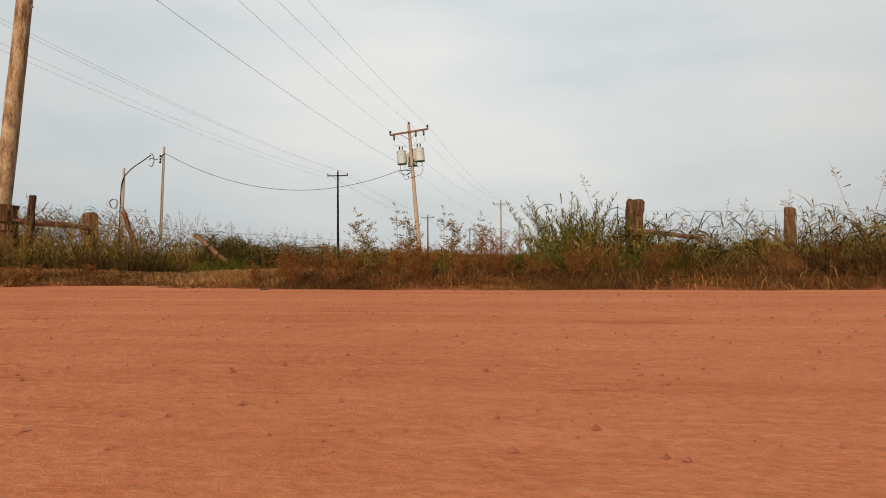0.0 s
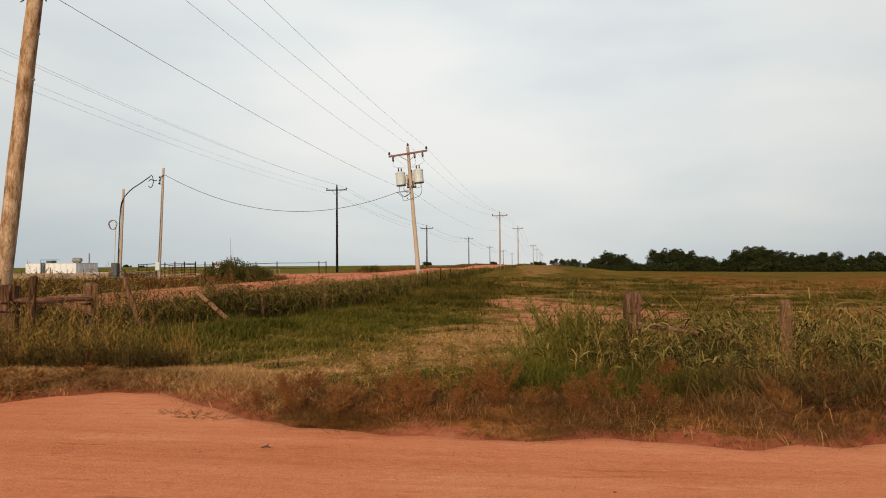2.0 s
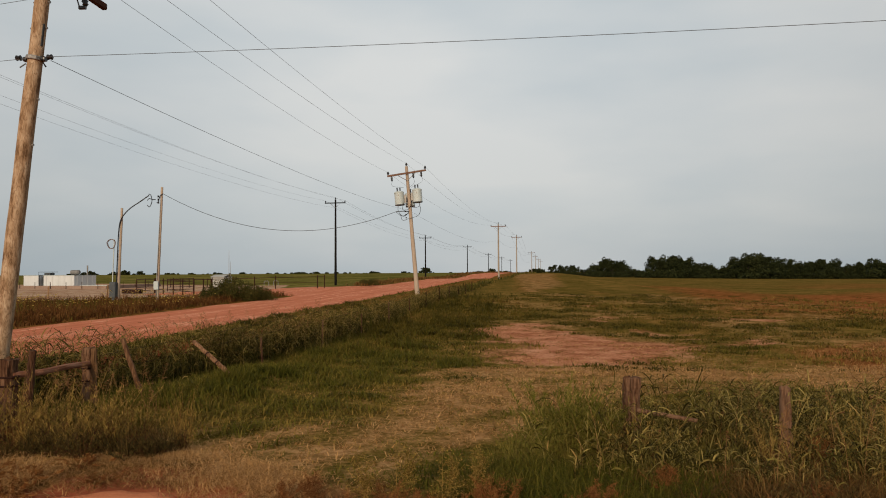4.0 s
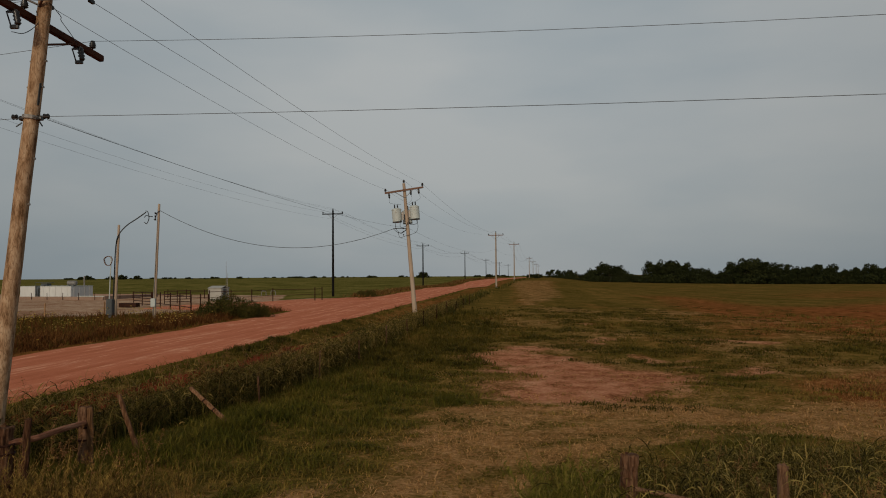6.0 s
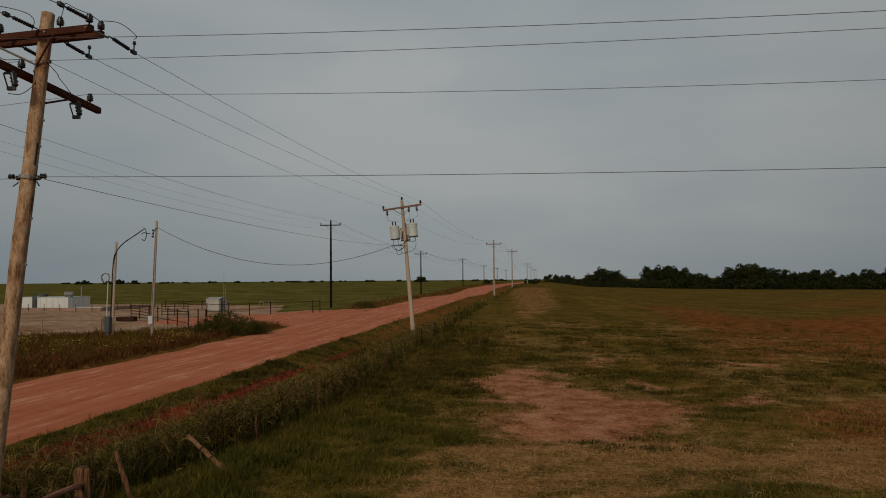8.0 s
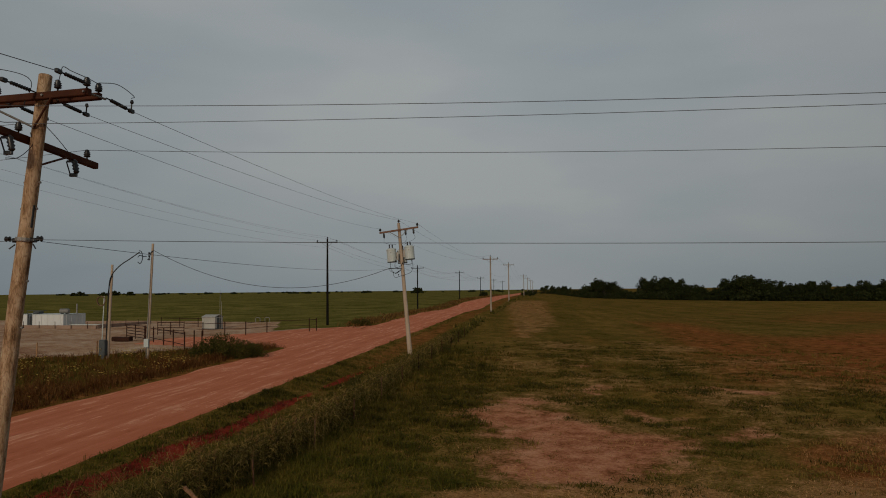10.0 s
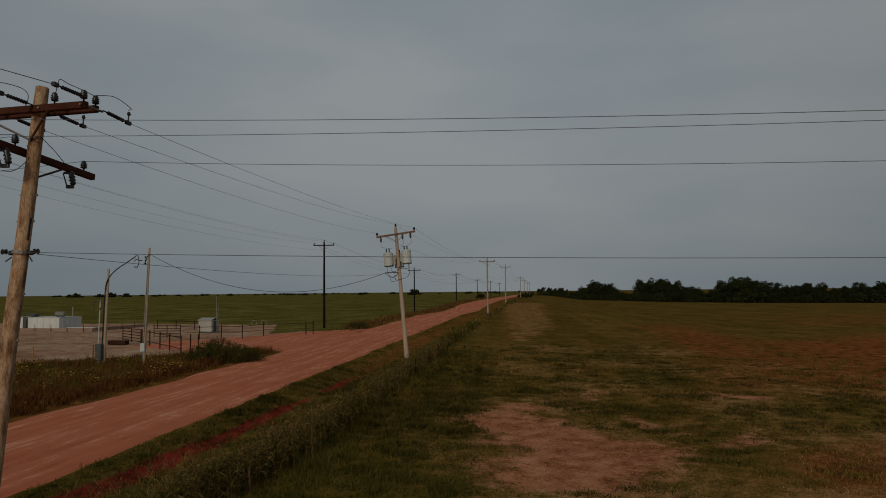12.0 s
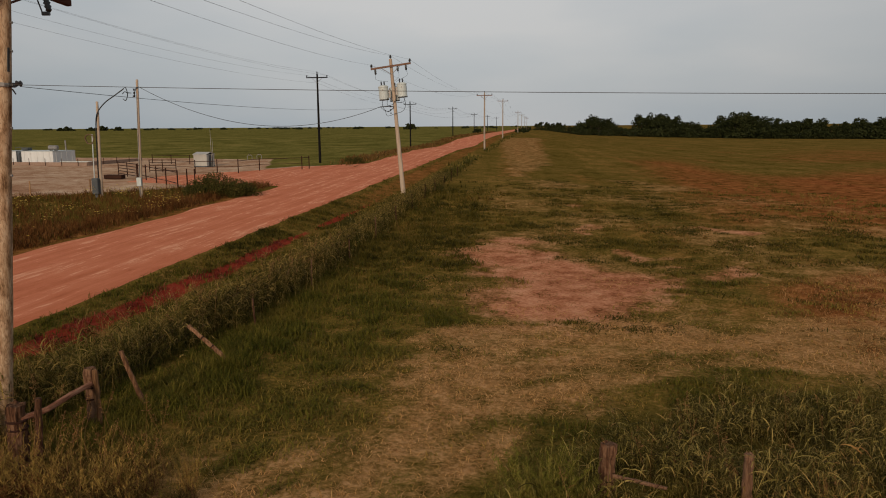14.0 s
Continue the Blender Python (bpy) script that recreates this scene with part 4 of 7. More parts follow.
def right_share(x, y):
    d = inside(x, y, RIGHT_TALL)
    bush = smooth01(np.hypot(x - 0.9, y - 8.3), 0.5, 0.9)
    return bush * smooth01(d + 0.3 * ripple(x, y, 0.9, 2.0), -0.1, 0.9) * (0.16 + 0.84 * smooth01(ripple(x, y, 0.62, 6.0), -0.35, 0.3))


x, y = scatter(9000, 0, 16, 5.4, 13.6, right_share)
x, y = tufted(x, y, 9, 0.08)
n = len(x)
tall = rng.uniform(0.16, 0.55, n) * (0.6 + 0.4 * smooth01(y, 6.3, 8.3)) * np.clip(0.9 + 0.4 * ripple(x, y, 0.62, 6.0), 0.5, 1.25)
blades("tall_grass", x, y, tall, rng.uniform(0.004, 0.011, n), rng.uniform(0.3, 1.3, n), MIXED, "dense green grass round the old fence posts", segs=3)
x, y = scatter(13500, 0, 16, 6.0, 13.6, lambda x, y: right_share(x, y) * smooth01(y - near_edge(x), 1.2, 2.0))
tall = rng.uniform(0.36, 0.80, len(x)) * (0.62 + 0.38 * smooth01(y, 6.6, 8.3)) * (1 - 0.40 * smooth01(y, 9.3, 12)) * np.clip(0.9 + 0.45 * ripple(x, y, 0.75, 6.0), 0.5, 1.25)
culms("leafy_tall_grass", x, y, tall, 9, 0.42, 0.0120, MIXED, "tall arching green and straw-tipped grass round the fence posts", (0.35, 1.15))


x, y = scatter(2600, -0.6, 2.6, 5.9, 8.0, lambda x, y: smooth01(inside(x, y, [(-0.35, 6.5), (0.1, 7.6), (1.2, 7.7), (2.2, 7.0), (2.0, 6.2), (0.6, 6.0)]) + 0.15 * ripple(x, y, 0.5, 3.0), -0.1, 0.35))
x, y = tufted(x, y, 9, 0.06)
n = len(x)
blades("lush_grass", x, y, rng.uniform(0.10, 0.34, n), rng.uniform(0.004, 0.009, n), rng.uniform(0.3, 1.1, n), LAWN, "fresh green grass before the bushy weed", segs=3, dry=rng.uniform(-0.3, 0.05, n))


def left_share(x, y):
    d = inside(x, y, [(-9.5, 7.6), (-8.5, 10.6), (-6.2, 10.6), (-5.0, 10.2), (-3.9, 9.0), (-4.1, 7.9), (-6, 7.3)])
    return smooth01(d + 0.25 * ripple(x, y, 0.8, 3.0), -0.2, 0.6)


x, y = scatter(1300, -9.6, -3.6, 7.2, 10.7, lambda x, y: left_share(x, y) * (0.15 + 0.85 * smooth01(ripple(x, y, 0.6, 2.0), -0.2, 0.3)))
x, y = tufted(x, y, 13, 0.07)
n = len(x)
blades("dry_tall_grass", x, y, rng.uniform(0.08, 0.30, n), rng.uniform(0.005, 0.011, n), rng.uniform(0.5, 1.5, n), TAN_GRASS, "tall olive and rust dry grass before the brace posts", segs=3)


def verge_share(x, y):
    return smooth01(1.35 - (y - near_edge(x)) + 0.3 * ripple(x, y, 0.7, 1.0), 0, 0.6) * smooth01(y - near_edge(x) + 0.18 * ripple(x, y, 0.33, 7.0), -0.25, 0.25) * (np.abs(x + 3.2) > 1.0) * (1 - 0.6 * smooth01(-x, 1.8, 2.6))


x, y = scatter(44000, -10, 15, 4.4, 8.4, lambda x, y: verge_share(x, y) * (0.35 + 0.65 * smooth01(y - near_edge(x), 0.0, 0.5)) * (0.16 + 0.75 * smooth01(ripple(x, y, 0.33, 3.0), -0.2, 0.4)))
x, y = tufted(x, y, 7, 0.055)
n = len(x)
blades("dry_verge_grass", x, y, rng.uniform(0.04, 0.19, n) * (1 + 0.7 * smooth01(x, 1, 3)), rng.uniform(0.0035, 0.0075, n), rng.uniform(0.6, 1.7, n), DUSTY, "dusty rust-brown dry grass at the road edge")

x, y = scatter(8200, 0.6, 15, 5.2, 7.6, lambda x, y: smooth01(y - near_edge(x), 0.35, 0.9) * (1 - smooth01(y, 6.7, 7.4)) * smooth01(x, 0.8, 3.0) * (0.1 + 0.9 * smooth01(ripple(x, y, 0.55, 8.0), -0.3, 0.3)))
x, y = tufted(x, y, 9, 0.07)
n = len(x)
blades("tan_tall_grass", x, y, rng.uniform(0.18, 0.55, n) * (0.7 + 0.3 * smooth01(x, 2, 4)), rng.uniform(0.0045, 0.009, n), rng.uniform(0.3, 1.4, n), TAN_GRASS, "fine tan and yellow dry grass on the road verge", segs=3)
x, y = scatter(34000, -6, 12, 4.6, 7.8, lambda x, y: smooth01(0.80 - np.abs(y - near_edge(x) - 0.48), 0.0, 0.5) * (0.15 + 0.85 * smooth01(ripple(x, y, 0.5, 9.0), -0.5, 0.4)))
x, y = tufted(x, y, 4, 0.05)
n = len(x)
blades("loose_straw", x, y, rng.uniform(0.04, 0.17, n), rng.uniform(0.002, 0.0045, n), rng.uniform(1.35, 1.82, n), TAN_GRASS, "loose dry straw spilled on the red road edge", "straw", lift=height(x, y) + 0.018)

x, y = scatter(9000, -12, 1, 12, 90, lambda x, y: np.maximum(np.exp(-(((road_s(x, y) - 0.75) / 0.4) ** 2)), 0.4 * np.exp(-(((road_s(x, y) - 3.4) / 0.35) ** 2))) * np.clip(20 / y, 0.2, 1))
x, y = tufted(x, y, 9, 0.09)
n = len(x)
blades("roadside_grass", x, y, rng.uniform(0.10, 0.32, n), rng.uniform(0.009, 0.016, n) * (1 + y / 35), rng.uniform(0.3, 0.9, n), TURF, "low olive grass between road and ditch")


x, y = scatter(16000, -12, -2, 10.5, 30, lambda x, y: smooth01(masks(x, y)["ditch"] + 0.25 * ripple(x, y, 0.5, 2.0), 0.25, 0.8) * np.clip(14 / y, 0.3, 1) * (0.2 + 0.8 * smooth01(ripple(x, y, 0.35, 6.0), -0.3, 0.3)))
x, y = tufted(x, y, 8, 0.06)
n = len(x)
blades("ditch_grass", x, y, rng.uniform(0.05, 0.24, n), rng.uniform(0.006, 0.012, n) * (1 + y / 30), rng.uniform(0.4, 1.3, n), RED_GRASS, "red-stained low grass in the ditch")


def meadow_share(x, y):
    s = road_s(x, y)
    return (s < -6.8) * (1 - smooth01(inside(x, y, PAD) + 0.6 * ripple(x, y, 1.5, 2.0), -0.9, 0.0)) * (0.3 + 0.7 * smooth01(-s, 6.8, 8.0))


x, y = scatter(22000, -46, -14, 21, 55, lambda x, y: meadow_share(x, y) * smooth01(y + 0.45 * (x + 17), 14, 20) * (0.12 + 0.88 * smooth01(10.5 + road_s(x, y) + 1.2 * ripple(x, y, 1.8, 1.0), 0.0, 1.5)))
x, y = tufted(x, y, 8, 0.13)
n = len(x)
blades("meadow_grass", x, y, rng.uniform(0.25, 0.80, n) * smooth01(-road_s(x, y), 6.6, 8.2), rng.uniform(0.018, 0.034, n), rng.uniform(0.2, 0.9, n), RUSSET, "brown and olive weedy grass beside the gravel yard")
x, y = scatter(6500, -46, -14, 21, 55, lambda x, y: meadow_share(x, y) * (0.3 + 0.7 * (road_s(x, y) < -8.5)))
x, y = tufted(x, y, 8, 0.13)
n = len(x)
blades("meadow_grass", x, y, rng.uniform(0.10, 0.42, n), rng.uniform(0.020, 0.036, n), rng.uniform(0.2, 0.9, n), TURF, "green weedy grass beside the gravel yard")
x, y = scatter(2000, -34, -15.5, 28, 47, lambda x, y: meadow_share(x, y) * smooth01(ripple(x, y, 3.2, 3.3) + 0.8 * ripple(x, y, 1.1, 1.3), 0.0, 0.7) * (road_s(x, y) < -7.6))
x, y = tufted(x, y, 3, 0.16)
n = len(x)
blades("yellow_flowers", x, y, rng.uniform(0.05, 0.09, n), rng.uniform(0.06, 0.10, n), rng.uniform(0.8, 1.4, n), FLOWER, "small yellow wildflowers above the meadow", "flowers", lift=height(x, y) + rng.uniform(0.3, 0.75, n))

x, y = scatter(26000, -22, 12, 77, 330, lambda x, y: np.exp(-(((road_s(x, y) + 8.7) / 1.2) ** 2)) * np.clip(90 / y, 0.25, 1) * (0.45 + 0.55 * smooth01(ripple(x, y, 3.0, 2.0), -0.4, 0.4)))
x, y = tufted(x, y, 10, 0.40)
n = len(x)
blades("roadside_weeds", x, y, rng.uniform(0.2, 0.80, n), rng.uniform(0.04, 0.075, n) * (1 + y / 160), rng.uniform(0.3, 1.1, n), TAN_GRASS, "tan and brown weeds along the far road side", "weeds")
x, y = scatter(4000, -4, 26, 60, 330, lambda x, y: np.exp(-(((road_s(x, y) - 4.4) / 0.7) ** 2)) * np.clip(80 / y, 0.2, 1))
x, y = tufted(x, y, 9, 0.2)
n = len(x)
blades("roadside_weeds", x, y, rng.uniform(0.25, 0.8, n), rng.uniform(0.05, 0.08, n) * (1 + y / 160), rng.uniform(0.2, 0.8, n), TALL, "green weeds along the far fence line", "weeds")


def stalks(name, x, y, tall, material, label, heads=22):
    """Thin bending stalks with open seed heads, in one mesh."""
    verts, sizes, loops = [], [], []
    for px, py, t in zip(x, y, tall):
        z = h1(px, py)
        turn = rng.uniform(0, 6.28)
        lx, ly = math.cos(turn) * 0.22 * t, math.sin(turn) * 0.22 * t
        w = 0.0016
        k = len(verts)
        for f in (0.0, 0.5, 1.0):
            cx, cy, cz = px + lx * f * f, py + ly * f * f, z + t * (f - 0.05 * f * f)
            verts += [(cx - w, cy, cz), (cx + w, cy, cz)]
        loops += [k, k + 1, k + 3, k + 2, k + 2, k + 3, k + 5, k + 4]
        sizes += [4, 4]
        for q in range(heads):
            f = rng.uniform(0.74, 1.0)
            reach = (1.04 - f) * 0.24 * t + 0.004
            a = rng.uniform(0, 6.28)
            cx, cy, cz = px + lx * f * f, py + ly * f * f, z + t * (f - 0.05 * f * f)
            ex, ey, ez = cx + math.cos(a) * reach, cy + math.sin(a) * reach, cz + reach * rng.uniform(0.2, 0.9)
            k = len(verts)
            verts += [(cx, cy, cz), (ex, ey, ez), (ex + 0.0025, ey, ez - 0.008), (ex - 0.002, ey + 0.002, ez - 0.011)]
            loops += [k, k + 1, k + 2, k + 1, k + 3, k + 2]
            sizes += [3, 3]
    data = raw_mesh(name, np.array(verts), sizes, loops, material)
    return tagged(new(name, data), label, "grass", "", "stuff")


x, y = scatter(420, 0.8, 15, 6.4, 11.5, right_share)
stalks("seed_stalks", x, y, 0.45 + 0.65 * rng.random(len(x)) ** 1.6, SEED, "thin straw seed stalks above the tall grass", 16)
x, y = scatter(1100, -9, -3, 10, 26, ridge_share)
stalks("seed_stalks", x, y, rng.uniform(0.8, 1.45, len(x)), SEED, "feathery seed stalks above the ditch bank")
x, y = scatter(90, -9, -4, 7.6, 10.5, left_share)
stalks("seed_stalks", x, y, rng.uniform(0.6, 1.05, len(x)), SEED, "dry seed stalks before the brace posts")


# ---- weeds, shrubs and trees ----
def weed_mesh(name, material, stems, tall, spread, twigs, leaves, leaf, seed, slim=0.15):
    """A branching weed: thin stems with twigs and small leaves."""
    r = random.Random(seed)
    g = Geo()

    def blade(a, b, w):
        a, b = Vector(a), Vector(b)
        side = (b - a).cross(Vector((r.uniform(-1, 1), r.uniform(-1, 1), 0.3))).normalized() * w
        k = len(g.v)
        g.v += [a - side, a + side, b + side * 0.4, b - side * 0.4]
        g.f.append((k, k + 1, k + 2, k + 3))

    def leaflet(p, size):
        d = Vector((r.uniform(-1, 1), r.uniform(-1, 1), r.uniform(-0.3, 1))).normalized() * size
        s = d.cross(Vector((r.uniform(-1, 1), r.uniform(-1, 1), r.uniform(-1, 1)))).normalized() * size * slim
        k = len(g.v)
        g.v += [p, p + d * 0.5 + s, p + d, p + d * 0.5 - s]
        g.f.append((k, k + 1, k + 2, k + 3))

    for n in range(stems):
        a = r.uniform(0, 6.283)
        out = r.uniform(0.1, 1.0) * spread
        t = tall * r.uniform(0.6, 1.0) * (1 - 0.3 * out / max(spread, 1e-6))
        base = Vector((math.cos(a) * 0.03, math.sin(a) * 0.03, -0.02))
        points = [base + Vector((math.cos(a) * out * f ** 1.2 + r.uniform(-0.02, 0.02), math.sin(a) * out * f ** 1.2 + r.uniform(-0.02, 0.02), t * f)) for f in (0, 0.35, 0.7, 1)]
        for p, q in zip(points, points[1:]):
            blade(p, q, 0.0035)
        for k in range(twigs):
            f = r.uniform(0.12, 1)
            i = min(int(f * 3), 2)
            p = points[i].lerp(points[i + 1], f * 3 - i)
            b = r.uniform(0, 6.283)
            reach = r.uniform(0.08, 0.24) * tall * (1.15 - 0.6 * f)
            q = p + Vector((math.cos(b) * reach, math.sin(b) * reach, reach * r.uniform(0.1, 1.0)))
            blade(p, q, 0.0018)
            for m in range(leaves):
                leaflet(p.lerp(q, r.uniform(0.2, 1.05)), leaf * r.uniform(0.6, 1.3))
    return g.mesh(name, material)


def plume_mesh(name, material, stems, tall, fan, leaves, leaf, seed):
    """A fan of upright stems set with narrow rising leaves, the lowest of them withered."""
    r = random.Random(seed)
    g, dry = Geo(), []

    def quad(corners, value):
        k = len(g.v)
        g.v += corners
        g.f.append((k, k + 1, k + 2, k + 3))
        dry.extend([value] * 4)

    for n in range(stems):
        a, out = r.uniform(0, 6.283), fan * math.sqrt(r.random())
        t = tall * r.uniform(0.35, 1.0)
        foot = Vector((math.cos(a), math.sin(a), 0)) * out * 0.3
        bow = Vector((math.cos(a), math.sin(a), 0)) * out

        def at(f):
            return foot + bow * f ** 1.5 + Vector((0, 0, t * f - 0.02))

        for k in range(4):
            p, q = at(k / 4), at((k + 1) / 4)
            w = Vector((math.sin(a), -math.cos(a), 0)) * (0.0045 - 0.0008 * k)
            quad([p - w, p + w, q + w, q - w], 0.25)
        for k in range(leaves):
            f = 0.10 + 0.90 * (k + r.random()) / leaves
            b = r.uniform(0, 6.283)
            size = leaf * r.uniform(0.6, 1.25) * (1.15 - 0.55 * f)
            way = Vector((math.cos(b) * 0.75, math.sin(b) * 0.75, r.uniform(0.35, 1.1) if f > 0.35 else r.uniform(-0.6, 0.5))).normalized() * size
            w = way.cross(Vector((0.3, 0.2, 1))).normalized() * size * 0.085
            p = at(f)
            quad([p, p + way * 0.45 + w, p + way, p + way * 0.45 - w], 0.75 * (1 - f) ** 2.2)
    data = g.mesh(name, material)
    data.attributes.new("dry", "FLOAT", "POINT").data.foreach_set("value", np.array(dry, dtype=np.float32))
    return data


def plant(name, data, at, scale, turn, label, category, group=""):
    ob = new(name, data)
    ob.matrix_basis = Matrix.LocRotScale(at, Euler((0, 0, turn)), scale if isinstance(scale, Vector) else Vector((scale,) * 3))
    return tagged(ob, label, category, group)


pick = random.Random(21)
RED_WEEDS = [weed_mesh("rusty_weed", WEED_RED, 16 + k, 0.50 + 0.05 * k, 0.30 + 0.03 * k, 18, 9, 0.036, 30 + k, 0.06) for k in range(5)]
GREEN_WEEDS = [plume_mesh("green_weed", WEED_GREEN, 26 + 2 * k, 0.74 + 0.04 * k, 0.40 + 0.03 * k, 72, 0.082, 50 + k) for k in range(4)]
OLIVE_WEEDS = [plume_mesh("olive_weed", WEED_OLIVE, 26 + 2 * k, 0.92, 0.50 + 0.05 * k, 30, 0.095, 110 + k) for k in range(5)]
SPIKY_WEEDS = [weed_mesh("tall_weed", WEED_OLIVE, 6, 0.95, 0.15, 26, 9, 0.030, 70 + k) for k in range(3)]
DRY_WEED = weed_mesh("low_weed", TAN_GRASS, 26, 0.12, 0.30, 10, 3, 0.014, 97)
LOW_WEEDS = [weed_mesh("low_weed", WEED_RED, 20, 0.15, 0.30, 16, 9, 0.018, 90 + k) for k in range(3)]
for k in range(34):
    px = pick.choice((-1.6, -0.7, 0.2, 1.2, 2.6, 4.4, 6.5, 9.0)) + pick.uniform(-0.35, 0.35)
    py = float(near_edge(px)) + pick.uniform(0.25, 1.25)
    plant("roadside_weed", pick.choice(RED_WEEDS), (px, py, h1(px, py)), pick.uniform(0.26, 0.54), pick.uniform(0, 6.28), "dusty rust-red branching weed at the dirt road's edge", "weed", "rusty weeds along the road")
for px, py, size in ((-1.55, 5.85, 0.85), (-1.15, 5.75, 1.1), (-0.75, 5.9, 0.8), (-0.55, 5.75, 1.0), (-0.2, 5.7, 0.75), (0.1, 5.85, 0.95), (0.75, 5.75, 0.8), (1.0, 6.2, 0.9), (-1.9, 6.0, 0.6)):
    plant("roadside_weed", pick.choice(RED_WEEDS), (px, py, h1(px, py)), size * 0.70, pick.uniform(0, 6.28), "dusty rust-red branching weed at the dirt road's edge", "weed", "rusty weeds along the road")
for px, py, size in ((-0.75, 6.3, 0.95), (-0.35, 6.2, 0.9), (-0.1, 6.45, 0.85), (-1.0, 6.15, 0.9)):
    plant("tall_weed", pick.choice(SPIKY_WEEDS), (px, py, h1(px, py)), size * 0.86, pick.uniform(0, 6.28), "slim tall olive weed above the rusty verge", "weed", "tall weeds on the verge")
for k in range(30):
    px = pick.uniform(-9, -3.9)
    py = float(near_edge(px)) + pick.uniform(0.15, 0.9)
    plant("low_weed", pick.choice(LOW_WEEDS), (px, py, h1(px, py)), pick.uniform(0.7, 1.3), pick.uniform(0, 6.28), "low rust-brown creeping weed on the road edge", "weed", "low weeds on the road edge")
for px, py, size in ((-2.35, 5.72, 0.7), (-2.6, 5.85, 0.5), (-2.1, 5.62, 0.45)):
    plant("low_weed", DRY_WEED, (px, py, h1(px, py) + 0.012), Vector((size * 1.3, size, size * 0.6)), pick.uniform(0, 6.28), "dry straggling weed lying on the red dirt", "weed")
for px, py, size in ((0.90, 8.35, 1.22), (0.70, 8.15, 1.12), (0.95, 8.6, 1.25), (1.15, 8.4, 1.12), (0.50, 8.2, 0.72), (1.30, 8.2, 0.95), (0.90, 7.95, 0.90), (0.28, 8.0, 0.42), (0.58, 7.8, 0.55), (1.15, 7.9, 0.8), (0.1, 7.7, 0.30)):
    plant("green_weed", pick.choice(GREEN_WEEDS), (px, py, h1(px, py)), size, pick.uniform(0, 6.28), "bushy green weed beside the old fence post", "weed", "green weeds by the post")
for px, py, size in ((-4.95, 8.35, 1.0), (-4.7, 8.5, 0.92), (-5.2, 8.5, 0.9), (-4.5, 8.3, 0.75), (-5.45, 8.25, 0.8), (-5.75, 8.4, 0.98), (-6.0, 8.6, 1.05), (-6.3, 8.3, 0.9), (-6.6, 8.7, 1.0), (-7.0, 8.5, 0.95), (-7.5, 8.8, 1.0), (-3.72, 8.6, 0.98), (-3.82, 8.75, 0.8), (-5.1, 8.9, 0.85), (-5.9, 9.1, 0.8), (-6.8, 9.2, 0.9), (-4.4, 8.8, 0.7), (-8.1, 8.6, 1.0), (-8.4, 9.4, 1.0), (-7.6, 9.6, 0.9)):
    slim = 0.45 if px > -4.0 else 0.95
    plant("brown_weed", pick.choice(OLIVE_WEEDS), (px, py, h1(px, py)), Vector((size * slim, size * slim, size)), pick.uniform(0, 6.28), "olive feathery weed with rusty foot before the brace posts", "weed", "weeds before the brace posts")
for k in range(34):
    px, py = pick.uniform(1.5, 13), pick.uniform(6.4, 8.2)
    plant("brown_weed", pick.choice(RED_WEEDS[:2] + OLIVE_WEEDS), (px, py, h1(px, py)), pick.uniform(0.6, 0.95), pick.uniform(0, 6.28), "brown and olive weed in the tall roadside grass", "weed", "weeds in the roadside grass")


DARK_WEEDS = [plume_mesh("dark_weed", WEED_DARK, 24, 0.46, 0.34, 40, 0.070, 140 + k) for k in range(4)]
for k in range(34):
    px = 1.6 + 10.6 * (k + pick.random()) / 34
    py = float(near_edge(px)) + pick.uniform(0.45, 1.5)
    size = pick.uniform(0.40, 0.90)
    plant("dark_weed", pick.choice(DARK_WEEDS), (px, py, h1(px, py)), Vector((size * 1.2, size * 1.2, size)), pick.uniform(0, 6.28), "low dark leafy weed with reddish stems on the verge", "weed", "dark weeds on the verge")

for k in range(26):
    px, py = pick.uniform(-8.4, -3.6), pick.uniform(7.5, 9.0)
    size = pick.uniform(0.55, 0.95)
    plant("brown_weed", pick.choice(DARK_WEEDS + RED_WEEDS[:1]), (px, py, h1(px, py)), Vector((size, size, size)), pick.uniform(0, 6.28), "low dark weed at the foot of taller weeds", "weed", "weeds before the brace posts")


def leafy(name, blobs, count, leaf, material, seed):
    """A crown: leaf clumps over the skins of many uneven blobs."""
    r = np.random.default_rng(seed)
    centre = np.array([b[:3] for b in blobs])
    radius = np.array([b[3] for b in blobs])
    which = r.choice(len(blobs), count, p=radius ** 2 / np.sum(radius ** 2))
    d = r.normal(0, 1, (count, 3))
    d /= np.linalg.norm(d, axis=1)[:, None]
    p = centre[which] + d * (radius[which] * r.uniform(0.55, 1.08, count))[:, None]
    a, b = r.normal(0, 1, (count, 3)), r.normal(0, 1, (count, 3))
    a /= np.linalg.norm(a, axis=1)[:, None]
    b = np.cross(a, b)
    b /= np.linalg.norm(b, axis=1)[:, None]
    size = (leaf * r.uniform(0.5, 1.4, count))[:, None]
    verts = np.stack((p - a * size, p + b * size * 0.6, p + a * size, p - b * size * 0.6), 1).reshape(-1, 3)
    return raw_mesh(name, verts, np.full(count, 4), np.arange(4 * count), material)


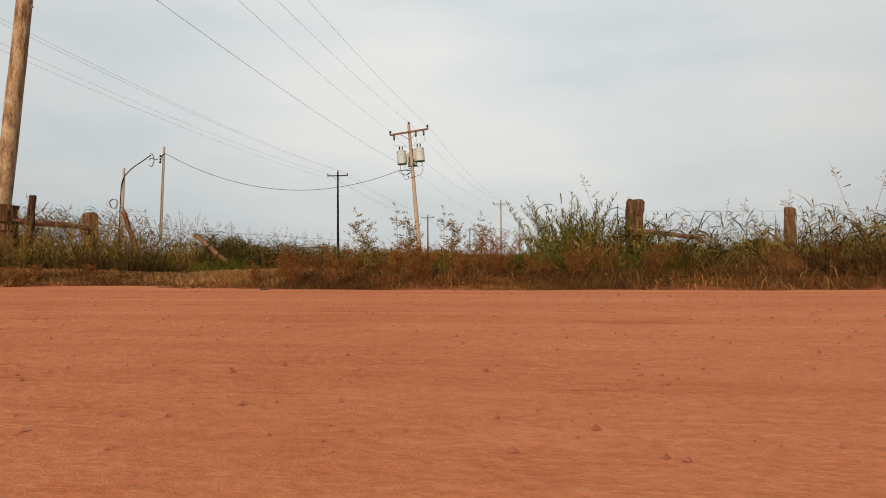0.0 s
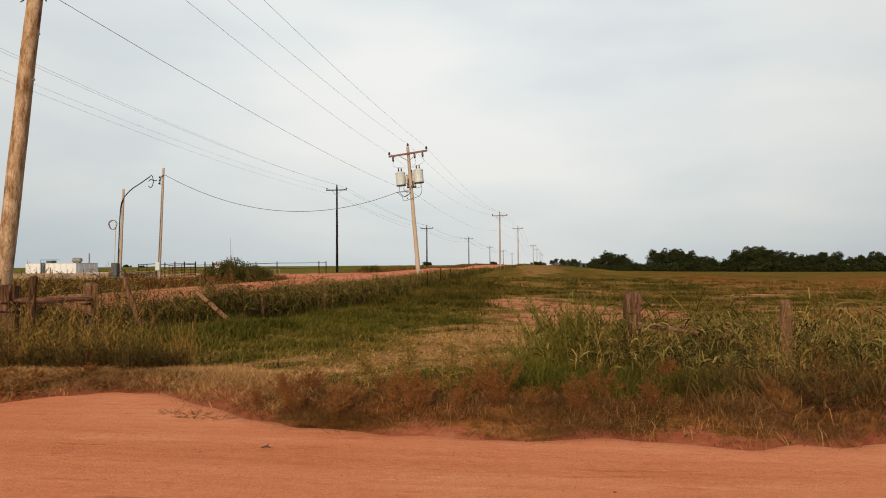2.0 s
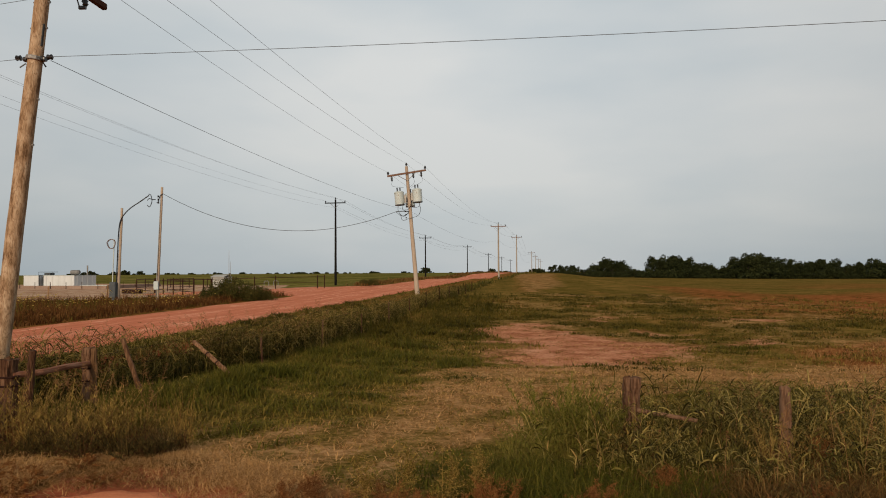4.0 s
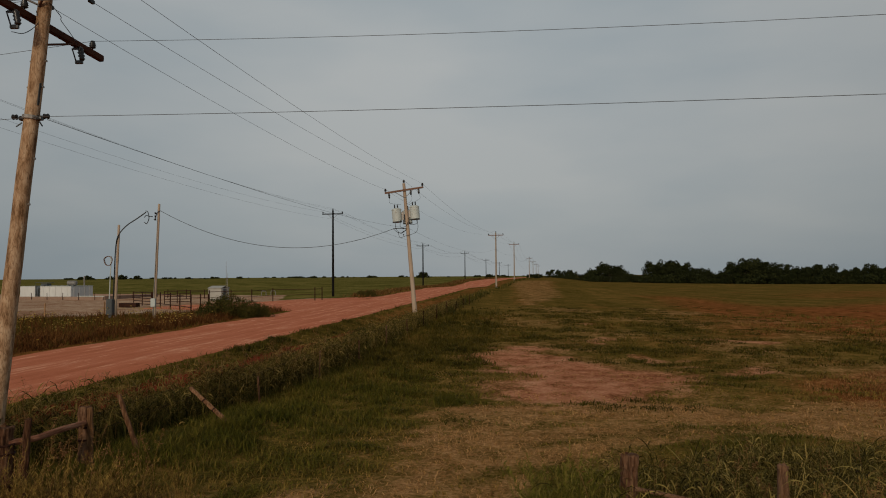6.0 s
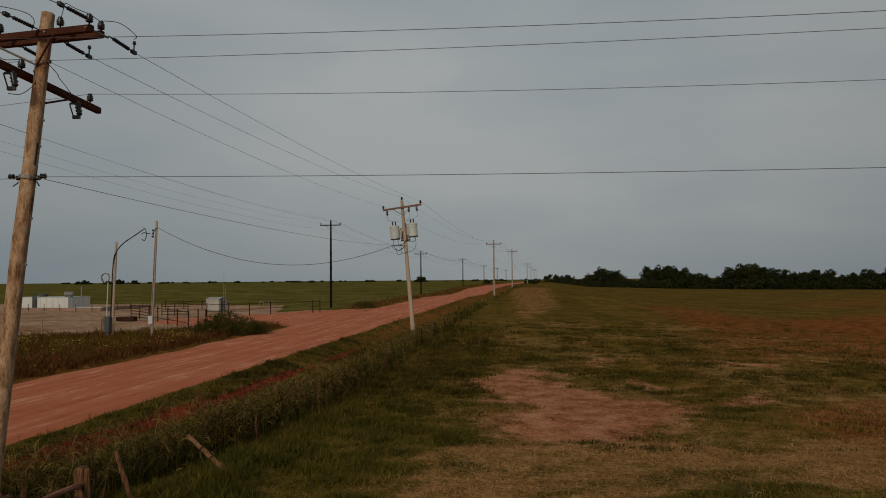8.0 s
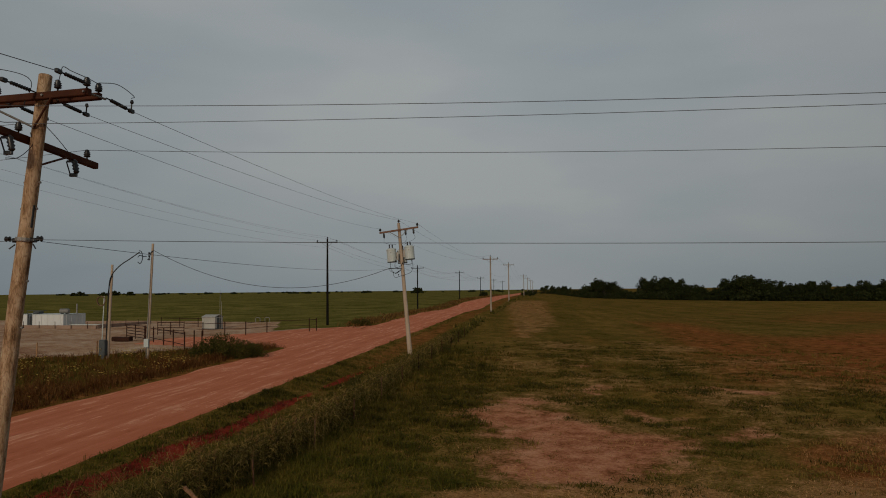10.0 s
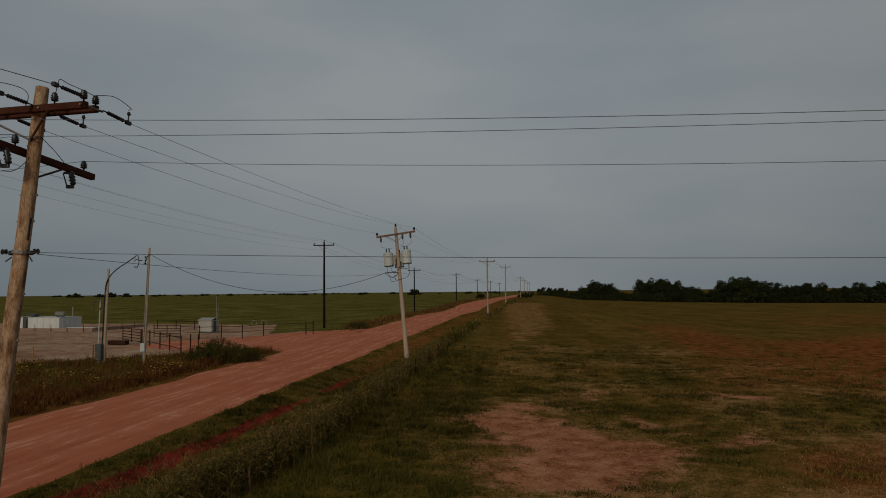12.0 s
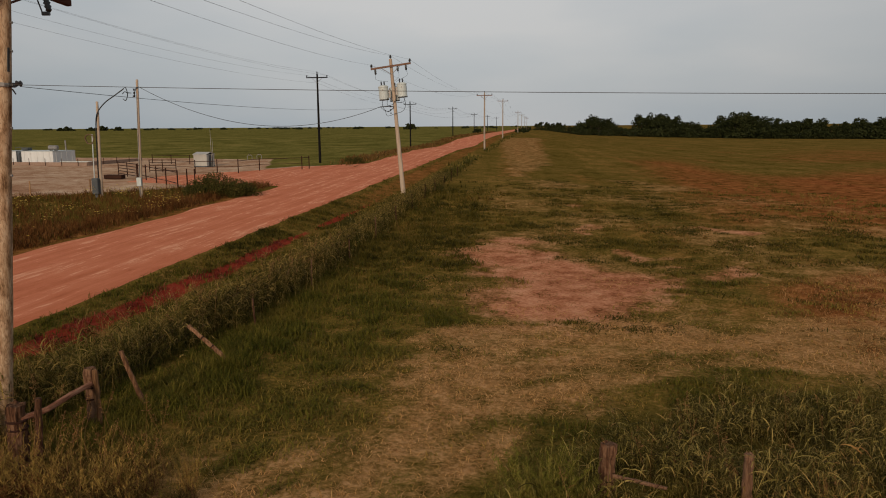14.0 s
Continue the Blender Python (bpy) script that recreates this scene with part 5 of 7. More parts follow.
def make_tree(seed, tall, wide):
    r = random.Random(seed)
    tree = root("tree", (0, 0, -200), "dark green broad prairie tree in the distant tree belt", "tree", "trees of the distant belt")
    g = Geo()
    fork = tall * r.uniform(0.18, 0.28)
    g.tube([(0, 0, -0.3), (0.05, 0, fork * 0.5), (0.1 * r.uniform(-1, 1), 0.1, fork)], [0.26, 0.2, 0.17], 6)
    blobs = []
    for k in range(9):
        a = k * 2.4 + r.uniform(-0.4, 0.4)
        out = wide * r.uniform(0.25, 0.85)
        end = Vector((math.cos(a) * out, math.sin(a) * out, tall * r.uniform(0.42, 0.88)))
        g.tube([(0, 0, fork * r.uniform(0.5, 1)), end * 0.55 + Vector((0, 0, 0.2)), end], [0.12, 0.07, 0.02], 4)
        blobs.append((*end, r.uniform(0.11, 0.21) * tall))
        for m in range(3):
            q = end + Vector((r.uniform(-1, 1), r.uniform(-1, 1), r.uniform(-0.8, 0.8))) * 0.24 * tall
            blobs.append((q.x, q.y, min(max(q.z, tall * 0.25), tall * 0.95), r.uniform(0.05, 0.13) * tall))
    part("trunk", g, BARK, tree)
    crown = new("crown", leafy("crown", blobs, 1700, 0.042 * tall, LEAF_TREE, seed))
    crown.parent = tree
    return tree


BELT = [(26, 500), (60, 425), (95, 335), (130, 305), (200, 265), (300, 240)]


def along(line, f):
    lengths = [math.dist(a, b) for a, b in zip(line, line[1:])]
    d = f * sum(lengths)
    for (a, b), n in zip(zip(line, line[1:]), lengths):
        if d <= n:
            return a[0] + (b[0] - a[0]) * d / n, a[1] + (b[1] - a[1]) * d / n
        d -= n
    return line[-1]


# the skyline of the belt: bearing from the road corner, and how high the trees stand there (rise over run)
SKYLINE_AT = [0.050, 0.060, 0.064, 0.072, 0.084, 0.106, 0.118, 0.124, 0.130, 0.146, 0.164, 0.184, 0.192, 0.200, 0.216, 0.242, 0.264, 0.284, 0.296, 0.304, 0.318, 0.352, 0.380, 0.394, 0.408, 0.424, 0.442, 0.454, 0.470, 0.510, 0.560, 0.640, 0.760]
SKYLINE_UP = [0.002, 0.008, 0.005, 0.013, 0.015, 0.012, 0.013, 0.010, 0.019, 0.027, 0.026, 0.016, 0.012, 0.019, 0.033, 0.030, 0.027, 0.025, 0.014, 0.020, 0.035, 0.034, 0.033, 0.024, 0.022, 0.036, 0.028, 0.018, 0.027, 0.031, 0.033, 0.030, 0.034]


def belt_spot(bearing):
    """The point of the belt in a bearing, and the height of the trees there in metres."""
    best = min((along(BELT, k / 400) for k in range(401)), key=lambda p: abs(p[0] / p[1] - bearing))
    return best[0], best[1], float(np.interp(bearing, SKYLINE_AT, SKYLINE_UP)) * best[1]


kinds = [make_tree(400 + k, 7.4 + 0.5 * (k % 3), 3.4 + 0.4 * (k % 2)) for k in range(6)]
for k in range(120):
    bearing = 0.058 + 0.72 * (k + pick.uniform(-0.4, 0.4)) / 120
    px, py, rise = belt_spot(bearing)
    shift = pick.uniform(-5, 9)
    px, py = px + bearing * shift, py + shift
    size = max(rise / 8.6, 0.12) * pick.uniform(0.62, 1.05)
    m = Matrix.LocRotScale((px, py, h1(px, py)), Euler((0, 0, pick.uniform(0, 6.28))), None)
    tree = kinds[k] if k < 6 else copy_thing(kinds[k % 6], m)
    tree.matrix_basis = m @ Matrix.Diagonal((size * pick.uniform(0.7, 1.15), size, size, 1))


def bush_mesh(seed, wide, tall, count, leaf, material):
    r = random.Random(seed)
    blobs = []
    for k in range(12):
        a, out = r.uniform(0, 6.28), wide * math.sqrt(r.random()) * 0.8
        t = tall * (1 - 0.55 * (out / wide) ** 2) * r.uniform(0.35, 0.85)
        blobs.append((math.cos(a) * out, math.sin(a) * out, t, r.uniform(0.2, 0.34) * tall))
    blobs += [(r.uniform(-0.7, 0.7) * wide, r.uniform(-0.7, 0.7) * wide, 0.15 * tall, 0.3 * tall) for k in range(6)]
    return leafy("shrub", blobs, count, leaf, material, seed)


UNDER = [bush_mesh(600 + k, 4.5, 4.0, 900, 0.28, LEAF_TREE) for k in range(3)]
for k in range(104):
    px, py, rise = belt_spot(0.062 + 0.70 * (k + pick.uniform(0, 0.8)) / 104)
    size = max(rise * 0.62 / 4.0, 0.30) * pick.uniform(0.75, 1.15)
    plant("understorey_shrub", UNDER[k % 3], (px + pick.uniform(-4, 4), py - pick.uniform(2, 8), h1(px, py) - 0.3), Vector((size * 1.2, size, size * pick.uniform(0.7, 1.1))), pick.uniform(0, 6.28), "dark dense shrub under the distant trees", "shrub", "shrubs of the distant belt")

NEAR_BUSH = [bush_mesh(700 + k, 1.15, 1.35, 5000, 0.040, LEAF_BUSH) for k in range(3)]
for k, (px, py, size) in enumerate(((-18.1, 46.4, 1.12), (-17.0, 45.9, 1.22), (-16.0, 45.9, 1.05), (-15.3, 46.3, 0.78), (-19.0, 46.9, 0.75))):
    plant("shrub", NEAR_BUSH[k % 3], (px, py, h1(px, py) - 0.05), size, k * 1.3, "low dark olive shrub at the yard corner", "shrub", "shrubs at the yard corner")
for px, py, size in ((-4.6, 43.6, 0.42), (-4.9, 44.3, 0.35), (-13.9, 80.0, 0.7), (-15.0, 80.6, 0.6), (-6.2, 33.5, 0.38), (-3.2, 50.0, 0.5)):
    plant("shrub", NEAR_BUSH[0], (px, py, h1(px, py) - 0.03), size, px, "small olive shrub by the road fence line", "shrub")
FAR_BUSH = [bush_mesh(800 + k, 4.0, 4.0, 900, 0.5, LEAF_TREE) for k in range(2)]
for k in range(84):
    bearing = pick.uniform(-0.62, 0.12)
    d = pick.uniform(850, 1500)
    px, py = bearing * d, d
    size = pick.uniform(0.35, 0.95)
    plant("far_tree", FAR_BUSH[k % 2], (px, py, h1(px, py) - 0.2), Vector((size * pick.uniform(0.8, 1.9), size, size)), pick.uniform(0, 0.5), "tiny dark tree clump on the horizon", "tree", "tree clumps on the horizon")
for px, py, size in ((-71.8, 700.0, 1.6), (-472, 880, 1.7), (-497, 900, 1.3), (-535, 910, 1.6), (-545, 915, 1.2), (-445, 870, 1.4), (14.5, 300.0, 0.5), (18.0, 330.0, 0.6), (-3.0, 300.0, 0.5)):
    plant("far_tree", FAR_BUSH[0], (px, py, h1(px, py) - 0.1), size, px, "dark round bush beside the far poles", "tree")


# ---- utility poles and wires ----
def pole_shaft(base, top, r0, r1, seed):
    """A slightly crooked, tapered log with a cut top."""
    r = random.Random(seed)
    base, top = Vector(base), Vector(top)
    points, radii = [], []
    for k in range(15):
        f = k / 14
        points.append(base.lerp(top, f) + Vector((r.uniform(-0.006, 0.006), r.uniform(-0.006, 0.006), 0)))
        radii.append((r0 + (r1 - r0) * f) * r.uniform(0.97, 1.03))
    points.append(points[-1] + (top - base).normalized() * 0.015)
    radii.append(radii[-1] * 0.8)
    return Geo().tube(points, radii, 14)


def pin_insulator(at, size=0.13):
    """A ribbed pin insulator standing on at."""
    s = size
    return Geo().lathe(at, [(0.1 * s, -0.35 * s), (0.1 * s, 0.1 * s), (0.30 * s, 0.12 * s), (0.46 * s, 0.22 * s), (0.34 * s, 0.38 * s), (0.48 * s, 0.48 * s), (0.34 * s, 0.64 * s), (0.44 * s, 0.74 * s), (0.26 * s, 0.92 * s), (0.34 * s, 1.0 * s), (0.2 * s, 1.15 * s), (0.05 * s, 1.2 * s)], (0, 0, 1), 10)


def strain_insulator(a, b, r=0.032, sheds=8):
    """A ribbed polymer insulator from a to b."""
    a, b = Vector(a), Vector(b)
    length = (b - a).length
    profile = [(0.010, 0), (0.012, 0.16 * length)]
    for k in range(sheds):
        d = (0.18 + 0.64 * k / sheds) * length
        profile += [(0.016, d), (r, d + 0.02 * length), (r * 0.9, d + 0.04 * length), (0.016, d + 0.055 * length)]
    profile += [(0.012, 0.84 * length), (0.010, length)]
    return Geo().lathe(a, profile, b - a, 8)


def wire(a, b, sag, r, label, name="power_line", group="", steps=26, material=None):
    a, b = Vector(a), Vector(b)
    points = [a.lerp(b, k / steps) - Vector((0, 0, 4 * sag * (k / steps) * (1 - k / steps))) for k in range(steps + 1)]
    return single(name, Geo().tube(points, r, 5), material or WIRE, label, "wire", group)


def cable(points, r, steps=7):
    """A soft cable through points."""
    points = [Vector(p) for p in points]
    padded = [points[0] * 2 - points[1]] + points + [points[-1] * 2 - points[-2]]
    fine = []
    for p0, p1, p2, p3 in zip(padded, padded[1:], padded[2:], padded[3:]):
        for k in range(steps):
            t = k / steps
            fine.append(0.5 * (2 * p1 + (p2 - p0) * t + (2 * p0 - 5 * p1 + 4 * p2 - p3) * t * t + (3 * p1 - 3 * p2 + p3 - p0) * t ** 3))
    return Geo().tube(fine + [points[-1]], r, 5)


def arm_pose(at, turn):
    return Matrix.Translation(at) @ Matrix.Rotation(radians(turn), 4, "Z")


# the near corner pole, leaning, with two arms
P1_BASE, P1_TOP = Vector((-7.53, 10.42, -0.15)), Vector((-6.64, 10.42, 7.95))


def on_p1(z):
    return P1_BASE.lerp(P1_TOP, (z - P1_BASE.z) / (P1_TOP.z - P1_BASE.z))


p1 = root("utility_pole", (0, 0, 0), "tall weathered wooden corner pole, leaning, with two brown crossarms", "utility pole")
shaft = part("shaft", pole_shaft(P1_BASE, P1_TOP, 0.132, 0.096, 3), POLE_NEW, p1, smooth=True)
m1 = arm_pose(on_p1(7.58) + Vector((-0.26, 0.04, 0)), -10)
for side in (-0.155, 0.155):
    part("crossarm", Geo().box((-0.05 if side > 0 else 0.02, side, 0.02 if side > 0 else 0), (2.44, 0.09, 0.105), m1, 0.010), ARM_RED, p1)
m2 = Matrix.Translation(on_p1(6.95)) @ Matrix.Rotation(radians(85), 4, "Z") @ Matrix.Rotation(radians(4), 4, "Y")
part("crossarm", Geo().box((0, 0.15, 0), (3.32, 0.09, 0.11), m2, 0.010), ARM_RED, p1)
for x0 in (-0.62, 0.62):
    part("brace", Geo().tube([m1 @ Vector((x0, -0.21, -0.05)), on_p1(7.12) + Vector((0.0, -0.12, 0))], 0.018, 5), ARM_RED if x0 > 0 else BRACE, p1)
part("brace", Geo().tube([m2 @ Vector((0.85, 0.12, -0.05)), on_p1(6.58) + Vector((0.04, 0.08, 0))], 0.018, 5), ARM_RED, p1)
for x0, y0 in ((1.14, 0.155), (1.19, -0.155), (0.68, -0.155), (-0.42, -0.155), (-1.05, -0.155), (-0.8, 0.155)):
    part("insulator", pin_insulator(m1 @ Vector((x0, y0, 0.08)), 0.125), PORCELAIN, p1, smooth=True)
for x0 in (1.4, -0.22, -1.02):
    part("insulator", pin_insulator(m2 @ Vector((x0, 0.15, 0.08)), 0.125), PORCELAIN, p1, smooth=True)
# bolts on the arms and shaft
for x0 in (1.18, 0.45, -0.45, -1.18):
    part("bolt", Geo().lathe(m1 @ Vector((x0, -0.205, 0)), [(0.018, -0.02), (0.018, 0.46), (0.008, 0.48)], m1.to_3x3() @ Vector((0, 1, 0)), 6), BRACE, p1)
for z0 in (4.1, 4.8, 5.9, 6.3):
    p = on_p1(z0)
    part("bolt", Geo().lathe(p + Vector((-0.13, 0, 0)), [(0.013, 0), (0.013, 0.25), (0.02, 0.255), (0.02, 0.27)], (1, 0, 0), 6), BRACE, p1)
# guards and ground wire along the shaft
part("cable_guard", Geo().tube([on_p1(z0) + Vector((0.125 - 0.005 * z0, -0.03, 0)) for z0 in (5.61, 5.95)], 0.022, 6), RUBBER, p1)
# clamps at the neutral
for side in (-0.14, 0.14):
    g = Geo().box(on_p1(5.42) + Vector((side, 0, 0)), (0.07, 0.09, 0.07), None, 0.015)
    g.lathe(on_p1(5.42) + Vector((side * 1.5, -0.02, 0.02)), [(0.02, 0), (0.045, 0.01), (0.03, 0.04), (0.045, 0.07), (0.02, 0.09)], (1 if side > 0 else -1, 0, 0), 8)
    g.tube([on_p1(5.36) + Vector((side, 0, 0)), on_p1(5.29) + Vector((side * 1.5, -0.03, 0))], 0.011, 5)
    part("neutral_clamp", g, PORCELAIN, p1)
part("band", Geo().lathe(on_p1(5.40), [(0.128, 0), (0.132, 0.01), (0.132, 0.05), (0.128, 0.06)], P1_TOP - P1_BASE, 14), BRACE, p1)

P2_BASE, P2_TOP = Vector((-4.93, 45.2, 0.1)), Vector((-5.64, 45.2, 8.82))


def on_p2(z):
    return P2_BASE.lerp(P2_TOP, (z - P2_BASE.z) / (P2_TOP.z - P2_BASE.z))


P2_WAY = (P2_TOP - P2_BASE).normalized()
P2_ARM = Matrix.Translation(on_p2(8.38)) @ Matrix.Rotation(radians(-7.5), 4, "Y") @ Matrix.Rotation(radians(-4), 4, "Z")
AHEAD = [P2_ARM @ Vector((1.2, -0.1, 0.25)), on_p2(8.82) + Vector((0, -0.05, 0.2)), P2_ARM @ Vector((-1.2, -0.1, 0.25))]
BEHIND_POLE = Vector((-15.5, -25, 8.3))
starts = [m1 @ Vector((1.24, 0.2, 0.0)), m1 @ Vector((0.39, 0.2, 0.0)), m1 @ Vector((-0.41, 0.2, 0.0))]
for a, b, drop in zip(starts, AHEAD, (0.22, 0.22, 0.25)):
    clamp = a + (b - a).normalized() * 0.72 - Vector((0, 0, 0.05))
    part("strain_insulator", strain_insulator(a, clamp), RUBBER, p1, smooth=True)
    g = Geo().box(clamp, (0.05, 0.14, 0.06), None, 0.01).tube([clamp + Vector((0, 0, 0.02)), clamp + Vector((0.01, 0, 0.18))], 0.012, 5)
    g.lathe(clamp + Vector((0.01, 0, 0.12)), [(0.02, 0), (0.032, 0.02), (0.02, 0.06)], (0, 0, 1), 8)
    part("dead_end_clamp", g, RUBBER, p1)
    wire(clamp, b, drop, 0.0042, "bare power conductor sagging between wooden poles", group="conductors of the road line")
for k, x0 in enumerate((1.26, 0.33, -0.8)):
    a = m1 @ Vector((x0, -0.2, 0.10 - 0.05 * k))
    b = BEHIND_POLE + Vector((0.9 - 0.9 * k, 0, 0))
    clamp = a + (b - a).normalized() * 0.55 + Vector((0, 0, 0.03))
    part("strain_insulator", strain_insulator(a, clamp), RUBBER, p1, smooth=True)
    part("dead_end_clamp", Geo().box(clamp, (0.05, 0.12, 0.06), None, 0.01), RUBBER, p1)
    wire(clamp, b, 0.5, 0.006, "bare power conductor sagging between wooden poles", group="conductors of the road line")
# jumper loops over the arms
for line in (
    [m1 @ Vector((1.14, 0.155, 0.23)), m1 @ Vector((1.32, 0.35, 0.24)), m1 @ Vector((1.42, 0.6, 0.12)), starts[0] + (AHEAD[0] - starts[0]).normalized() * 0.72 + Vector((0, 0, 0.16))],
    [m1 @ Vector((0.69, -0.155, 0.2)), m1 @ Vector((0.74, -0.17, 0.32)), m1 @ Vector((0.79, -0.18, 0.41)), m1 @ Vector((0.92, -0.17, 0.34)), m1 @ Vector((1.07, -0.16, 0.27)), m1 @ Vector((1.19, -0.155, 0.215)), m1 @ Vector((1.14, 0.155, 0.21))],
    [m1 @ Vector((-0.72, -0.75, 0.25)), m1 @ Vector((-0.55, -0.5, 0.42)), m1 @ Vector((-0.1, -0.2, 0.40)), m1 @ Vector((0.15, -0.1, 0.25)), m1 @ Vector((0.12, -0.2, -0.12))],
    [m1 @ Vector((-0.42, -0.155, 0.22)), m1 @ Vector((-0.38, -0.2, -0.3)), m2 @ Vector((-0.22, 0.15, 0.22))],
    [on_p1(7.19) + Vector((0.09, -0.03, 0)), on_p1(7.05) + Vector((0.17, 0.15, 0)), m2 @ Vector((0.55, 0.12, 0.22)), m2 @ Vector((0.74, 0.1, 0.10)), m2 @ Vector((0.92, 0.08, -0.03))],
    [m2 @ Vector((-0.5, 0.1, -0.40)), m2 @ Vector((-0.3, 0.05, -0.34)), m2 @ Vector((-0.1, 0.0, -0.1)), on_p1(7.05) + Vector((-0.06, -0.1, 0))],
):
    part("jumper_wire", cable(line, 0.006), RUBBER, p1)
# fused cutouts hanging under the lower arm
for x0 in (0.95, -0.5):
    q = m2 @ Vector((x0, 0.06, -0.05))
    cut = part("fuse_cutout", Geo().lathe(q + Vector((0, 0, -0.01)), [(0.02, 0), (0.035, 0.02), (0.055, 0.045), (0.036, 0.075), (0.056, 0.10), (0.036, 0.13), (0.056, 0.155), (0.036, 0.185), (0.05, 0.21), (0.022, 0.24)], (0.17, 0.05, -1), 10), PORCELAIN, p1, smooth=True)
    part("fuse_tube", Geo().tube([q + Vector((-0.11, -0.04, -0.05)), q + Vector((-0.04, -0.02, -0.30))], 0.012, 6), RUBBER, cut)
    part("bracket", Geo().box(q + Vector((-0.05, 0, -0.04)), (0.14, 0.035, 0.035), None, 0.006), PORCELAIN, cut)
    part("hinge", Geo().box(q + Vector((-0.01, 0.0, -0.27)), (0.12, 0.05, 0.06), None, 0.01), PORCELAIN, cut)

# the line that crosses in front, on the lower arm
for a, b, c, sag in (
    (m2 @ Vector((-1.02, 0.15, 0.22)), (31, 4.87, 7.20), (-46, 14.2, 7.3), 0.60),
    (m2 @ Vector((-0.22, 0.15, 0.20)), (31, 5.60, 7.15), (-46, 15.0, 7.2), 0.45),
    (m2 @ Vector((1.40, 0.15, 0.22)), (31, 6.78, 7.00), (-46, 16.9, 7.1), 0.60),
    (on_p1(5.42) + Vector((0.2, -0.1, 0)), (31, 6.05, 5.40), (-46, 14.4, 5.6), 0.33),
):
    wire(a, b, sag, 0.0042, "long bare wire crossing above the field", group="wires of the crossing line", steps=40)
    wire(a - Vector((0.02, 0, 0)), c, sag, 0.0042, "long bare wire crossing above the road", group="wires of the crossing line", steps=40)
wire(on_p1(5.42) + Vector((0.24, 0.02, -0.02)), on_p2(6.02), 0.30, 0.0046, "neutral wire sagging between wooden poles", group="conductors of the road line")

# the transformer pole
p2 = root("utility_pole", (0, 0, 0), "leaning pale wooden pole with a crossarm and grey transformer cans", "utility pole")
part("shaft", pole_shaft(P2_BASE, P2_TOP, 0.15, 0.095, 5), POLE_PALE, p2, smooth=True)
part("crossarm", Geo().box((0, -0.13, 0), (2.5, 0.09, 0.115), P2_ARM, 0.01), ARM_PALE, p2)
for x0 in (-0.6, 0.6):
    part("brace", Geo().tube([P2_ARM @ Vector((x0, -0.18, -0.04)), on_p2(7.9) + Vector((0, -0.1, 0))], 0.02, 5), BRACE, p2)
for x0 in (-1.2, 1.2):
    part("insulator", pin_insulator(P2_ARM @ Vector((x0, -0.13, 0.08)), 0.17), PORCELAIN, p2, smooth=True)
part("insulator", pin_insulator(on_p2(8.82) + Vector((0, 0, 0.04)), 0.17), PORCELAIN, p2, smooth=True)
for x0 in (-0.98, 0.42, 0.93):
    q = P2_ARM @ Vector((x0, -0.16, -0.06))
    part("fuse_cutout", Geo().lathe(q, [(0.03, 0), (0.07, 0.04), (0.05, 0.09), (0.075, 0.13), (0.05, 0.18), (0.07, 0.23), (0.03, 0.32)], (0.1, 0, -1), 8), PORCELAIN, p2, smooth=True)
    part("jumper_wire", cable([q + Vector((0.03, 0, -0.3)), q + Vector((0.08, -0.05, -0.62)), on_p2(7.45) + Vector((0.25 * x0, -0.3, 0))], 0.008), RUBBER, p2)
for off, z0, size in ((Vector((-0.60, -0.12, 0)), 6.34, 1.0), (Vector((0.55, -0.16, 0)), 6.50, 1.0), (Vector((-0.02, 0.52, 0)), 6.30, 1.0)):
    q = on_p2(z0) + off
    q.z = z0
    can = part("transformer", Geo().lathe(q, [(0.24, 0.0), (0.295, 0.015), (0.30, 0.06), (0.30, 0.76), (0.315, 0.77), (0.315, 0.82), (0.29, 0.85), (0.18, 0.91), (0.03, 0.92)], P2_WAY, 20), CAN, p2, "round grey steel transformer can", smooth=False)
    part("base_band", Geo().lathe(q, [(0.302, 0.0), (0.307, 0.005), (0.307, 0.055), (0.302, 0.06)], P2_WAY, 20), DARK_GREY, can)
    for dx in (-0.09, 0.09):
        part("bushing", Geo().lathe(q + P2_WAY * 0.88 + Vector((dx, -0.05, 0)), [(0.03, 0), (0.05, 0.04), (0.03, 0.08), (0.05, 0.12), (0.03, 0.16), (0.045, 0.20), (0.02, 0.26)], P2_WAY, 8), PORCELAIN, can)
    part("hanger", Geo().box((q + P2_WAY * 0.4).lerp(on_p2(z0 + 0.4), 0.5), (0.26, 0.08, 0.5), None, 0.01), BRACE, can)
    part("lug", Geo().box(q + P2_WAY * 0.62 + Vector((0, -0.31, 0)), (0.05, 0.03, 0.09), None, 0.006), BRACE, can)
